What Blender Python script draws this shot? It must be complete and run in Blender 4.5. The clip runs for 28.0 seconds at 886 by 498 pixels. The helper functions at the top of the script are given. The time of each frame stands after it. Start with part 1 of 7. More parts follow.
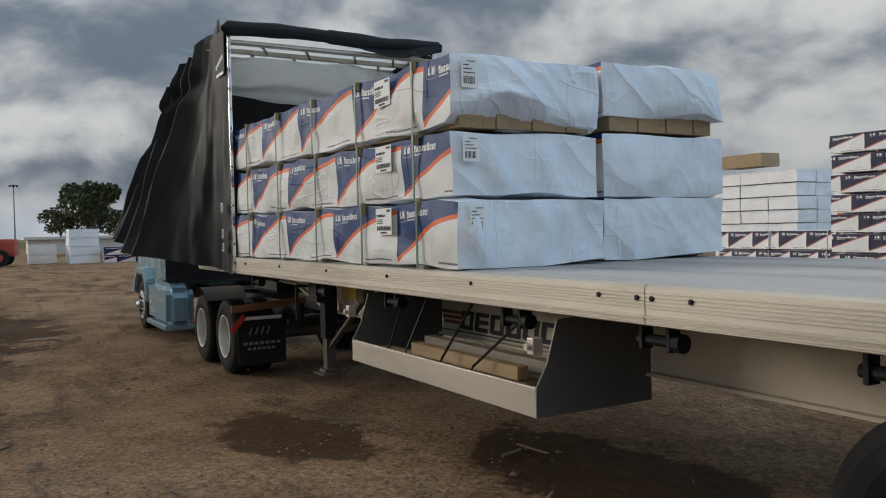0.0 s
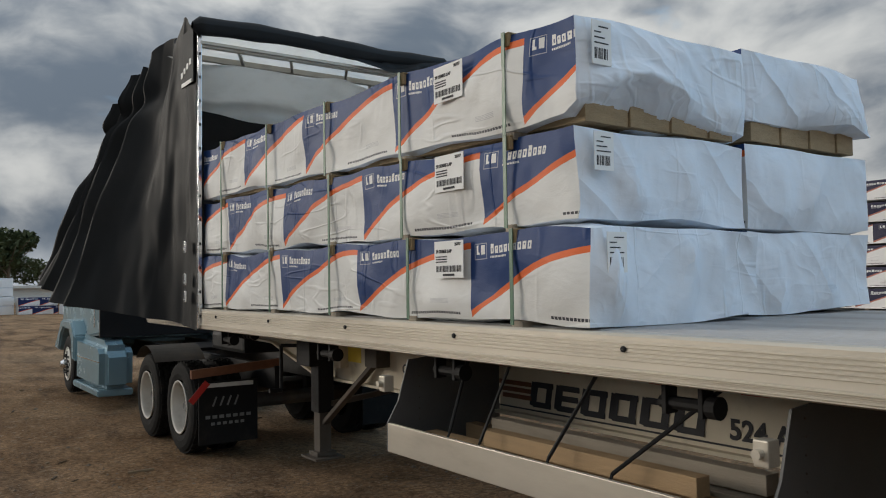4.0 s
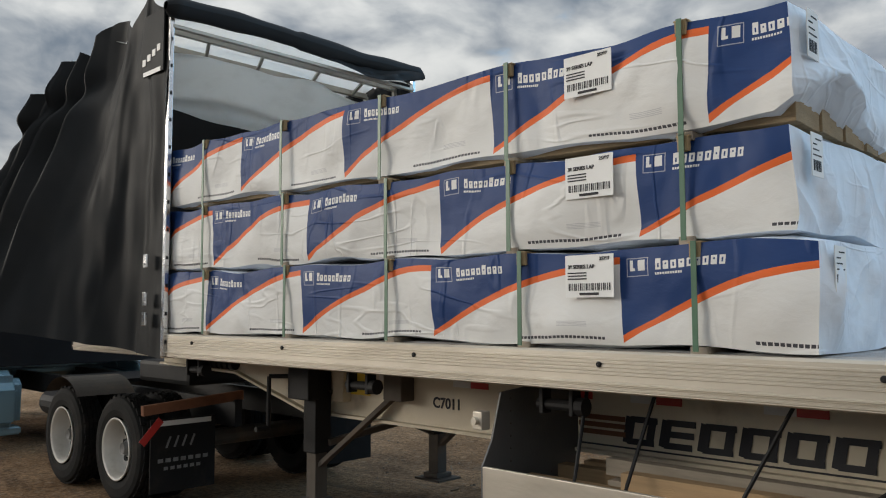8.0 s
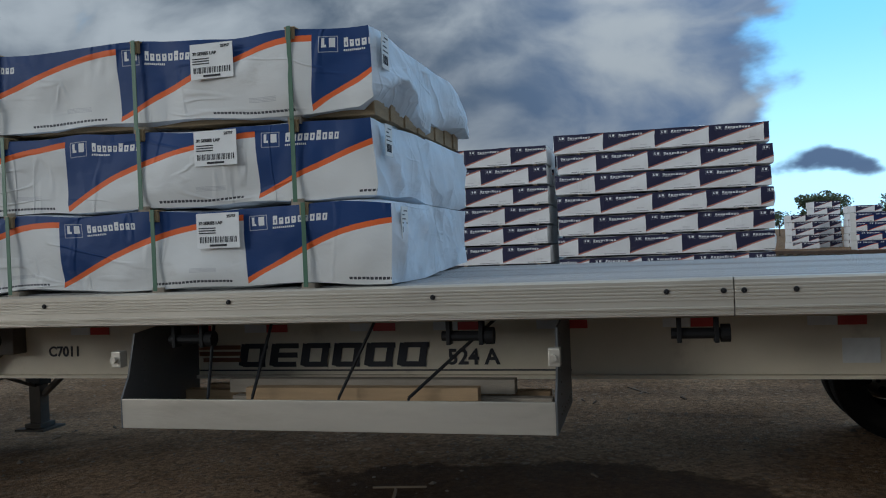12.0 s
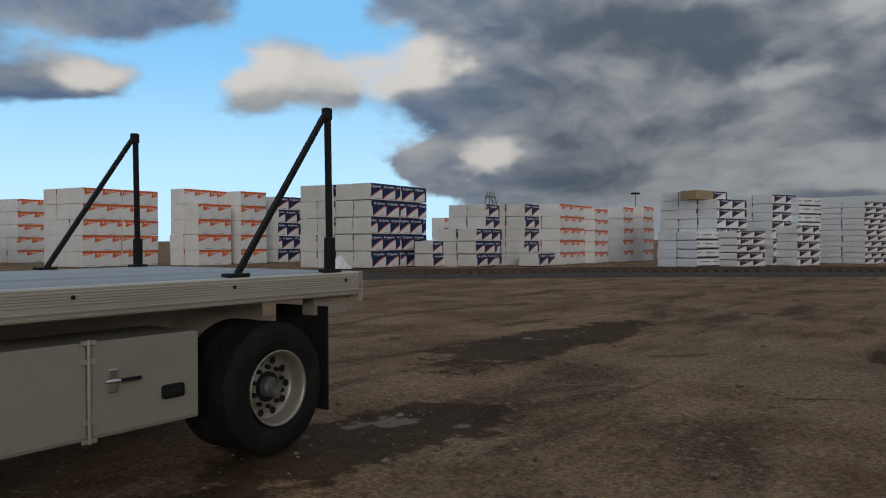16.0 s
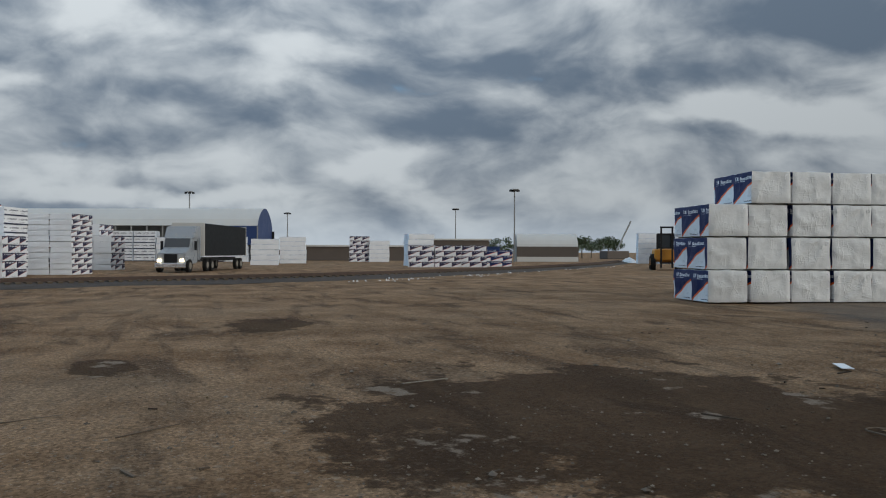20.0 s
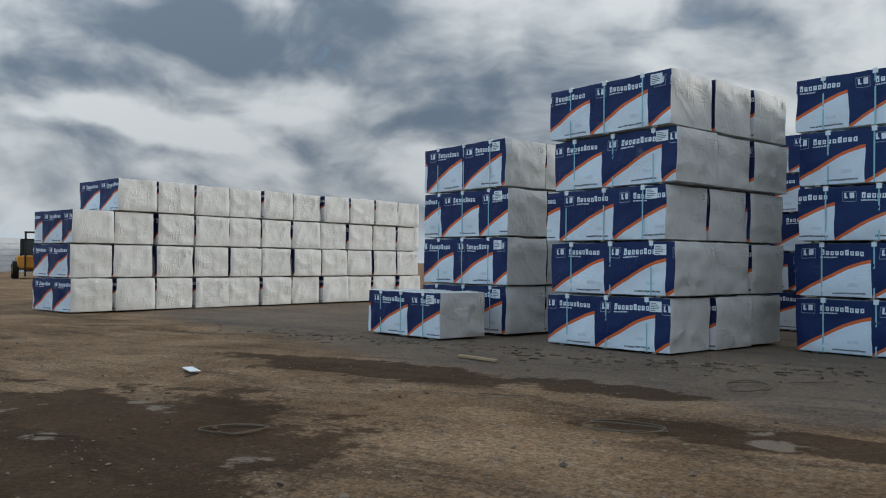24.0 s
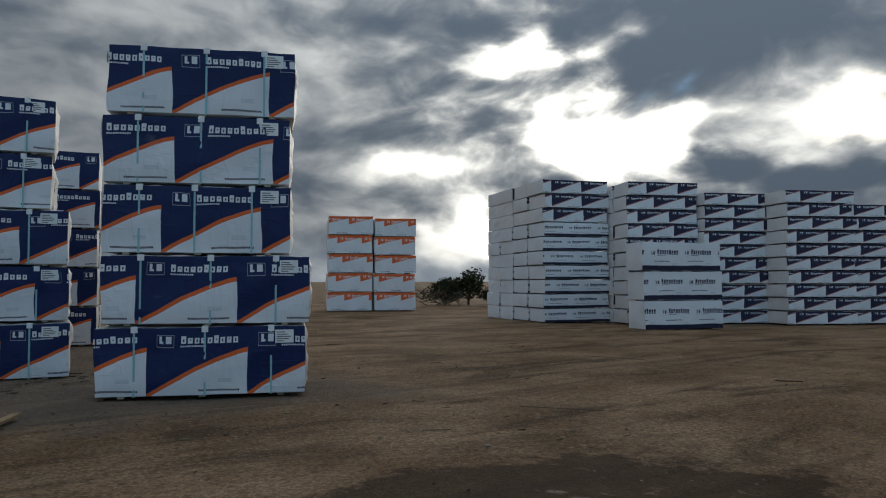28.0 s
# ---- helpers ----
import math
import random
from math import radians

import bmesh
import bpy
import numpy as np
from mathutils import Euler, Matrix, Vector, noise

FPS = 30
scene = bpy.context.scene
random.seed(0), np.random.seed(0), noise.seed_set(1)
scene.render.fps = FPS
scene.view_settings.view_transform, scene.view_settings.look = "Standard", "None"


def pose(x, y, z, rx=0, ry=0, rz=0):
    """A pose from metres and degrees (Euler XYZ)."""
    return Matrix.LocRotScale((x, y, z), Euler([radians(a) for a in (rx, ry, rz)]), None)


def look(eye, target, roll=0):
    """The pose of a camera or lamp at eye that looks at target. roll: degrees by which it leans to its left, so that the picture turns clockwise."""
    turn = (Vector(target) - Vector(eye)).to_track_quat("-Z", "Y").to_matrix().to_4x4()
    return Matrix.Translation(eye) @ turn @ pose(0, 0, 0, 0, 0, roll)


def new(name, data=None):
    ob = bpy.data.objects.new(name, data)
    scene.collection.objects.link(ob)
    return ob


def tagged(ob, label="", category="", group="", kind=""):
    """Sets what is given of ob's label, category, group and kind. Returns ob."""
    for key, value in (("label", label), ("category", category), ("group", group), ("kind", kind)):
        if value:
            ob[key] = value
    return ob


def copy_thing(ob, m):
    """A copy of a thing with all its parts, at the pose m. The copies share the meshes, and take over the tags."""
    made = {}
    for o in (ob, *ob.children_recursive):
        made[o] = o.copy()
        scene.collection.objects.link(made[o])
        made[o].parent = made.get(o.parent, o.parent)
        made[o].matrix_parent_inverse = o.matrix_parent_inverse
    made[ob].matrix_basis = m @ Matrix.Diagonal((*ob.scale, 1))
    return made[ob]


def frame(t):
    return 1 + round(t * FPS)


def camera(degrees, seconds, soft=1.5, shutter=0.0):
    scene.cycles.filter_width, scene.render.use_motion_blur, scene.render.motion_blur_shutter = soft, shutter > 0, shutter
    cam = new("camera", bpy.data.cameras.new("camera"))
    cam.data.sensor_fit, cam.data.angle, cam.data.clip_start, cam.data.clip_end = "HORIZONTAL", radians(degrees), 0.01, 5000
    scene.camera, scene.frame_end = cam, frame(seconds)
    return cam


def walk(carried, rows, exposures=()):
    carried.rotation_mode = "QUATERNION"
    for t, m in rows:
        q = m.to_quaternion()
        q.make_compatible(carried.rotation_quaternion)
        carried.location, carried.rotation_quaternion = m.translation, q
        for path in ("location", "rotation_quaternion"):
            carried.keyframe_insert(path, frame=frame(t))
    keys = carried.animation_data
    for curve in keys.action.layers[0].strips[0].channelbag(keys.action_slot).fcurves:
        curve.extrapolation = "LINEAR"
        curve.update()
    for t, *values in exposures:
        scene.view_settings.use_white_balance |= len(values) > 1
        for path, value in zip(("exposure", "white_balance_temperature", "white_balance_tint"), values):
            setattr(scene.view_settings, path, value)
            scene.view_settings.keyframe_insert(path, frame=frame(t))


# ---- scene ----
# Camera and walk
cam = camera(57.27, 28.0, 1.1)
PATH = [
    (0.0, pose(4.840, -2.796, 1.671, 88.65, 1.30, 60.13)),
    (0.5, pose(4.636, -2.803, 1.647, 89.40, 1.20, 59.94)),
    (1.0, pose(4.432, -2.854, 1.660, 89.91, 1.00, 59.64)),
    (1.5, pose(4.191, -2.991, 1.671, 90.20, 1.20, 59.02)),
    (2.0, pose(3.912, -2.962, 1.620, 90.17, 1.30, 58.33)),
    (2.5, pose(3.622, -2.824, 1.630, 90.29, 1.60, 57.81)),
    (4.5, pose(2.533, -2.647, 1.614, 92.81, 0.70, 54.47)),
    (5.0, pose(2.318, -2.831, 1.640, 92.84, 1.00, 53.82)),
    (5.5, pose(2.074, -2.881, 1.608, 93.84, 0.70, 52.27)),
    (6.0, pose(1.835, -2.917, 1.594, 94.53, 0.20, 51.47)),
    (6.5, pose(1.708, -3.049, 1.598, 94.53, -0.30, 50.21)),
    (7.0, pose(1.595, -3.236, 1.602, 94.24, -0.50, 46.46)),
    (7.5, pose(1.444, -3.318, 1.588, 94.21, -0.30, 44.94)),
    (8.0, pose(1.272, -3.363, 1.579, 94.33, 0.10, 43.98)),
    (8.5, pose(1.189, -3.492, 1.599, 94.22, 1.00, 42.89)),
    (9.0, pose(1.183, -3.640, 1.625, 93.98, 1.80, 40.27)),
    (9.5, pose(1.275, -3.741, 1.610, 93.81, 2.00, 35.72)),
    (10.0, pose(1.392, -3.867, 1.584, 93.67, 1.90, 32.33)),
    (10.5, pose(1.407, -4.029, 1.598, 93.47, 1.80, 29.70)),
    (11.0, pose(1.416, -4.163, 1.603, 91.72, 2.30, 23.28)),
    (11.5, pose(1.424, -4.284, 1.608, 90.09, 2.50, 19.60)),
    (13.5, look((1.753, -4.494, 1.671), (2.171, -2.539, 1.634), -1.6)),
    (14.0, look((1.784, -4.509, 1.667), (2.456, -2.625, 1.635), -1.7)),
    (14.5, look((1.820, -4.543, 1.663), (2.847, -2.828, 1.625), -1.6)),
    (15.0, look((1.858, -4.585, 1.663), (3.205, -3.107, 1.622), -1.2)),
    (15.5, look((1.884, -4.615, 1.665), (3.404, -3.316, 1.634), -0.7)),
    (16.0, look((1.899, -4.635, 1.659), (3.551, -3.508, 1.637), -0.2)),
    (16.5, look((1.933, -4.657, 1.651), (3.688, -3.697, 1.631), 0.2)),
    (17.0, look((2.013, -4.688, 1.649), (3.853, -3.904, 1.633), 0.4)),
    (17.5, look((2.112, -4.712, 1.647), (4.024, -4.128, 1.629), 0.5)),
    (18.0, look((2.200, -4.720, 1.646), (4.175, -4.405, 1.632), 0.4)),
    (18.5, look((2.269, -4.723, 1.645), (4.269, -4.713, 1.635), 0.4)),
    (19.0, look((2.321, -4.714, 1.642), (4.304, -4.977, 1.638), 0.2)),
    (19.5, look((2.361, -4.699, 1.638), (4.302, -5.180, 1.639), 0.2)),
    (20.0, look((2.378, -4.701, 1.633), (4.284, -5.307, 1.640), 0.2)),
    (20.5, look((2.384, -4.724, 1.634), (4.271, -5.386, 1.646), 0.2)),
    (22.5, look((2.345, -4.922, 1.641), (4.062, -5.946, 1.654), -0.1)),
    (23.0, look((2.318, -4.983, 1.641), (3.909, -6.193, 1.656), -0.3)),
    (23.5, look((2.298, -5.035, 1.639), (3.613, -6.541, 1.658), -0.3)),
    (24.0, look((2.303, -5.055, 1.640), (3.313, -6.781, 1.675), 0.5)),
    (24.5, look((2.301, -5.042, 1.641), (2.977, -6.923, 1.697), 1.0)),
    (25.0, look((2.283, -5.011, 1.641), (2.471, -7.001, 1.710), 0.7)),
    (25.5, look((2.255, -4.984, 1.641), (2.045, -6.971, 1.713), 0.4)),
    (26.0, look((2.208, -4.973, 1.643), (1.741, -6.917, 1.715), 0.2)),
    (26.5, look((2.137, -4.960, 1.643), (1.505, -6.855, 1.721), 0.2)),
    (27.0, look((2.036, -4.934, 1.641), (1.233, -6.764, 1.720), -0.0)),
    (27.5, look((1.911, -4.887, 1.637), (0.879, -6.599, 1.719), -0.1)),
    (28.0, look((1.782, -4.826, 1.634), (0.522, -6.377, 1.714), -0.1)),
]
EXPOSURES = [(0.0, 0.7, 6750, 10), (5.0, 0.7, 6850, 10), (8.0, 0.9, 6850, 10), (10.0, 1.05, 6650, 10), (11.0, 0.55, 6150, 8), (12.5, -0.05, 5800, 6), (14.0, -0.6, 6300, 9), (16.0, -0.3, 6500, 10),
             (18.0, -0.05, 6350, 9), (20.0, 0.45, 6300, 8), (23.0, 0.4, 6300, 8), (24.0, 0.78, 6400, 8), (25.0, 0.95, 6500, 9), (26.0, -0.1, 6700, 10), (27.0, -0.15, 6500, 9), (28.0, -0.15, 6400, 8)]
walk(cam, PATH, EXPOSURES)


# World and light --------------------------------------------------------
SUN_AZ, SUN_EL = 228.5, 11.0          # clockwise from +y, and above the horizon
SUN_DIR = Vector((math.sin(radians(SUN_AZ)) * math.cos(radians(SUN_EL)),
                  math.cos(radians(SUN_AZ)) * math.cos(radians(SUN_EL)), math.sin(radians(SUN_EL))))


CLOUD_DARK, CLOUD_LIGHT = (1.40, 1.82, 2.40), (6.0, 6.3, 6.5)


class Nodes:
    """A short hand for node trees."""

    def __init__(self, tree):
        self.t = tree
        tree.nodes.clear()

    def node(self, kind, **props):
        n = self.t.nodes.new(kind)
        for k, v in props.items():
            setattr(n, k, v)
        return n

    def put(self, socket, v):
        if isinstance(v, bpy.types.NodeSocket):
            self.t.links.new(v, socket)
        else:
            socket.default_value = v

    def math(self, op, a, b=0.0, c=0.0):
        n = self.node("ShaderNodeMath", operation=op)
        for i, v in enumerate((a, b, c)):
            self.put(n.inputs[i], v)
        return n.outputs[0]

    def vmath(self, op, a, b=(0, 0, 0)):
        n = self.node("ShaderNodeVectorMath", operation=op)
        self.put(n.inputs[0], a)
        if op == "SCALE":
            self.put(n.inputs["Scale"], b)
            return n.outputs[0]
        self.put(n.inputs[1], b)
        return n.outputs["Value"] if op in ("DOT_PRODUCT", "LENGTH") else n.outputs[0]

    def ramp(self, v, a, b, c=0.0, d=1.0):
        n = self.node("ShaderNodeMapRange", interpolation_type="SMOOTHSTEP")
        for i, x in enumerate((v, a, b, c, d)):
            self.put(n.inputs[i], x)
        return n.outputs[0]

    def noise(self, vec, scale, detail=4.0, rough=0.55, out="Fac", distort=0.0):
        n = self.node("ShaderNodeTexNoise")
        self.put(n.inputs["Vector"], vec)
        n.inputs["Scale"].default_value, n.inputs["Detail"].default_value = scale, detail
        n.inputs["Roughness"].default_value, n.inputs["Distortion"].default_value = rough, distort
        return n.outputs[out]

    def mix(self, f, a, b):
        n = self.node("ShaderNodeMix", data_type="RGBA")
        self.put(n.inputs["Factor"], f)
        for s, v in ((n.inputs[6], a), (n.inputs[7], b)):
            self.put(s, (*v, 1.0) if isinstance(v, tuple) and len(v) == 3 else v)
        return n.outputs[2]

    def split(self, v):
        n = self.node("ShaderNodeSeparateXYZ")
        self.put(n.inputs[0], v)
        return n.outputs[0], n.outputs[1], n.outputs[2]

    def join(self, x, y, z):
        n = self.node("ShaderNodeCombineXYZ")
        for i, v in enumerate((x, y, z)):
            self.put(n.inputs[i], v)
        return n.outputs[0]


world = bpy.data.worlds.new("sky")
scene.world = world
world.use_nodes = True
n = Nodes(world.node_tree)
way = n.node("ShaderNodeTexCoord").outputs["Generated"]
sky = n.node("ShaderNodeTexSky", sky_type="NISHITA", sun_disc=False, sun_elevation=radians(SUN_EL + 14), sun_rotation=radians(SUN_AZ))
sky.air_density, sky.dust_density, sky.ozone_density = 1.0, 0.6, 2.0
wx, wy, wz = n.split(way)
# bearing in degrees from the gap in the walk's turn, and height over the horizon
bearing = n.math("MULTIPLY", n.math("FRACT", n.math("DIVIDE", n.math("SUBTRACT", n.math("MULTIPLY", n.math("ARCTAN2", wx, wy), 57.29578), 260.0), 360.0)), 360.0)
height = n.math("MULTIPLY", n.math("ARCSINE", wz), 57.29578)
flat = n.vmath("MULTIPLY", way, (1.0, 1.0, 1.85))
warp_a, warp_b, _ = n.split(n.vmath("SUBTRACT", n.noise(flat, 5.0, 6.0, 0.5, out="Color"), (0.5, 0.5, 0.5)))
spot = n.join(n.math("ADD", bearing, n.math("MULTIPLY", warp_a, 17.0)), n.math("ADD", height, n.math("MULTIPLY", warp_b, 8.0)), 0.0)
swirl = n.vmath("ADD", flat, n.vmath("SCALE", n.vmath("SUBTRACT", n.noise(flat, 3.0, 3.0, 0.5, out="Color"), (0.5, 0.5, 0.5)), 0.22))
puff = n.noise(swirl, 6.0, 8.0, 0.50)
puff_off = n.noise(n.vmath("ADD", swirl, (SUN_DIR.x * 0.02, SUN_DIR.y * 0.02, 0.045)), 6.0, 8.0, 0.50)
roll_cloud = n.noise(n.vmath("MULTIPLY", swirl, (1.0, 1.0, 1.35)), 3.0, 5.0, 0.46)


def lumps(rows):
    """Single clouds or thin places: bearing, height, half width, half height in degrees, amount."""
    total = 0.0
    for az, el, w, h, amount in rows:
        k = n.node("ShaderNodeVectorMath", operation="MULTIPLY_ADD")
        n.put(k.inputs[0], spot)
        k.inputs[1].default_value, k.inputs[2].default_value = (1 / w, 1 / h, 0.0), (-az / w, -el / h, 0.0)
        total = n.math("ADD", total, n.ramp(n.vmath("LENGTH", k.outputs[0]), 1.75, 0.1, 0.0, amount))
    return total


heaps = lumps(((120.0, 10.2, 3.4, 2.2, 1.0), (126.5, 9.4, 5.0, 2.0, 1.0), (132.5, 10.2, 3.6, 1.9, 1.0), (125.5, 14.0, 4.5, 2.4, 0.9), (134.5, 15.6, 6.0, 1.8, 0.9),
               (147.0, 11.4, 4.6, 2.6, 1.0), (112.0, 4.9, 2.6, 1.0, 0.9), (119.3, 4.8, 2.4, 0.8, 0.8), (157.0, 5.0, 3.5, 2.0, 0.7)))
pale = lumps(((13.3, 6.9, 5.0, 1.4, 0.55), (60.0, 16.5, 12.0, 4.0, 0.5), (64.8, 6.0, 5.0, 2.0, 0.55), (99.5, 13.5, 4.0, 3.0, 0.55), (102.5, 9.0, 4.0, 1.6, 0.5)))
pale_b = lumps(((119.3, 10.6, 3.0, 1.6, 0.9), (132.5, 10.7, 3.2, 1.4, 0.9), (145.0, 12.0, 4.0, 1.7, 0.9), (153.0, 12.2, 3.4, 1.8, 0.95), (160.0, 6.1, 2.6, 1.3, 0.9), (158.5, 4.1, 2.0, 1.2, 0.7)))
pale_c = lumps(((180.5, 10.8, 2.0, 0.9, 0.8), (186.0, 15.2, 3.2, 1.3, 0.9), (198.4, 13.4, 4.5, 1.2, 0.8), (203.0, 5.1, 4.0, 1.0, 0.8), (187.0, 3.4, 9.0, 0.7, 0.8), (228.0, 9.6, 9.0, 1.0, 0.8),
                (239.0, 10.3, 6.0, 1.8, 0.55), (224.7, 9.6, 5.0, 1.4, 0.4), (248.0, 6.2, 3.0, 1.3, 0.8), (264.0, 8.0, 5.0, 1.4, 0.4), (289.0, 14.0, 16.0, 6.0, 0.45), (283.0, 9.5, 6.0, 2.0, 0.3)))
pale_d = lumps(((332.5, 10.0, 5.0, 2.0, 1.0), (347.0, 10.8, 4.5, 1.7, 1.15), (323.4, 16.2, 2.4, 1.3, 0.7), (313.5, 7.8, 3.0, 1.1, 0.8), (321.5, 2.6, 6.0, 1.3, 0.8), (318.5, 7.0, 4.0, 0.9, 0.5)))
grey = lumps(((14.8, 12.8, 8.0, 3.5, 0.4), (14.5, 4.0, 7.0, 1.4, 0.4), (48.6, 19.0, 8.0, 3.5, 0.3), (70.0, 17.5, 8.0, 3.5, 0.3), (89.7, 12.4, 6.0, 3.0, 0.4), (106.0, 10.0, 8.0, 4.0, 0.4)))
grey_b = lumps(((126.4, 8.0, 4.5, 1.0, 0.7), (112.0, 4.8, 3.0, 1.0, 0.6), (119.0, 4.7, 3.0, 1.0, 0.6), (135.0, 15.0, 6.0, 2.0, 0.45), (165.0, 13.6, 6.0, 2.2, 0.6), (173.0, 12.0, 6.0, 1.6, 0.5), (192.3, 10.6, 4.0, 1.3, 0.55),
                (209.6, 8.0, 6.0, 1.3, 0.55), (222.0, 12.8, 7.0, 1.2, 0.45), (233.0, 15.0, 6.0, 1.6, 0.5), (240.8, 15.7, 7.0, 1.6, 0.45), (249.0, 10.7, 4.0, 2.2, 0.45)))
grey_c = lumps(((338.9, 16.9, 10.0, 2.4, 0.8), (329.4, 14.6, 5.0, 1.1, 0.5), (338.9, 8.2, 4.5, 0.8, 0.8), (345.8, 7.2, 5.0, 0.8, 0.7), (318.0, 12.0, 6.0, 2.4, 0.25), (295.0, 14.0, 10.0, 3.0, 0.1)))
detail = n.math("SUBTRACT", puff, 0.5)
spot_x, spot_y, _ = n.split(spot)
# broken cover over one side of the yard, closed cover elsewhere
open_sky = n.math("MULTIPLY", n.ramp(n.math("SUBTRACT", spot_x, n.math("MULTIPLY", height, 0.35)), 101.0, 108.0), n.ramp(n.math("SUBTRACT", spot_x, n.math("MULTIPLY", height, -0.2)), 158.0, 152.0))
amount = n.math("ADD", n.math("ADD", n.math("SUBTRACT", 1.0, open_sky), heaps), n.math("MULTIPLY", detail, 1.5))
cover = n.ramp(amount, 0.26, 0.74)
near_sun = n.math("MAXIMUM", n.vmath("DOT_PRODUCT", way, tuple(SUN_DIR)), 0.0)
glow = n.math("POWER", near_sun, 60.0)
wide_glow = n.math("POWER", near_sun, 7.0)
side = n.math("MULTIPLY", n.math("SUBTRACT", puff, puff_off), 2.6)
tone = n.math("ADD", n.math("ADD", pale, n.math("ADD", pale_b, n.math("ADD", pale_c, pale_d))), n.math("MULTIPLY", n.math("SUBTRACT", roll_cloud, 0.5), 1.5))
tone = n.math("SUBTRACT", tone, n.math("ADD", grey, n.math("ADD", grey_b, grey_c)))
tone = n.math("ADD", n.math("ADD", tone, side), n.math("ADD", 0.45, n.math("MULTIPLY", detail, 0.6)))
lit = n.ramp(tone, -0.25, 1.20)
bluish = n.ramp(bearing, 80.0, 104.0)
bluish = n.math("MULTIPLY", bluish, n.ramp(bearing, 168.0, 150.0))
base = n.mix(bluish, CLOUD_DARK, (1.75, 2.6, 4.2))
cloud = n.mix(lit, base, CLOUD_LIGHT)
cloud = n.mix(n.math("MULTIPLY", n.math("MULTIPLY", n.ramp(pale_b, 0.1, 0.8), n.ramp(lit, 0.25, 0.95)), 0.9), cloud, (11.0, 10.5, 9.9))
cloud = n.mix(n.math("MULTIPLY", n.ramp(pale_d, 0.45, 1.0), n.ramp(lit, 0.45, 0.95)), cloud, (17.0, 16.0, 14.2))
shine = n.math("MULTIPLY", glow, n.math("POWER", lit, 2.6))
bright = n.vmath("SCALE", (1.0, 0.94, 0.82), n.math("MULTIPLY", shine, 45.0))
halo = n.vmath("SCALE", (1.0, 0.94, 0.84), n.math("MULTIPLY", wide_glow, n.math("ADD", 0.1, n.math("MULTIPLY", n.math("POWER", lit, 2.2), 3.6))))
cloud = n.vmath("ADD", n.vmath("ADD", cloud, bright), halo)
# cloud brightness set by direction: dimmed towards the lorry's front and the stacks
toward_front = n.vmath("DOT_PRODUCT", way, (math.sin(radians(320)), math.cos(radians(320)), 0.0))
toward_stacks = n.vmath("DOT_PRODUCT", way, (math.sin(radians(162)), math.cos(radians(162)), 0.0))
cloud = n.vmath("SCALE", cloud, n.ramp(toward_stacks, 0.45, 0.95, 1.0, 0.78))
# the overhead gain, above the view, tunes how much light the yard gets
cloud = n.vmath("SCALE", cloud, n.math("MULTIPLY", n.ramp(toward_front, 0.2, 0.95, 0.90, 0.70), n.math("ADD", 0.64, n.math("MULTIPLY", n.math("MAXIMUM", wz, 0.0), 0.95))))
low = n.ramp(wz, 0.0, 0.07, 0.40, 0.0)
cloud = n.mix(low, cloud, (3.7, 4.25, 4.9))
blue = n.mix(0.75, n.vmath("SCALE", sky.outputs[0], 0.9), (2.9, 8.0, 13.6))
blue = n.mix(n.ramp(wz, 0.0, 0.26, 0.85, 0.0), blue, (7.6, 11.4, 13.6))
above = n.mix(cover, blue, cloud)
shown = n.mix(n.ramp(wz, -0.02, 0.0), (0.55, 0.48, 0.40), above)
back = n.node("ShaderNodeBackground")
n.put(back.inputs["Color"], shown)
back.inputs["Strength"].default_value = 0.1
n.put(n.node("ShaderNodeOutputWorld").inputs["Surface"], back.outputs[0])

sun = new("sun", bpy.data.lights.new("sun", "SUN"))
sun.data.energy, sun.data.angle, sun.data.color = 0.85, radians(20), (1.0, 0.94, 0.86)
sun.matrix_world = look((0, 0, 30), Vector((0, 0, 30)) - SUN_DIR)


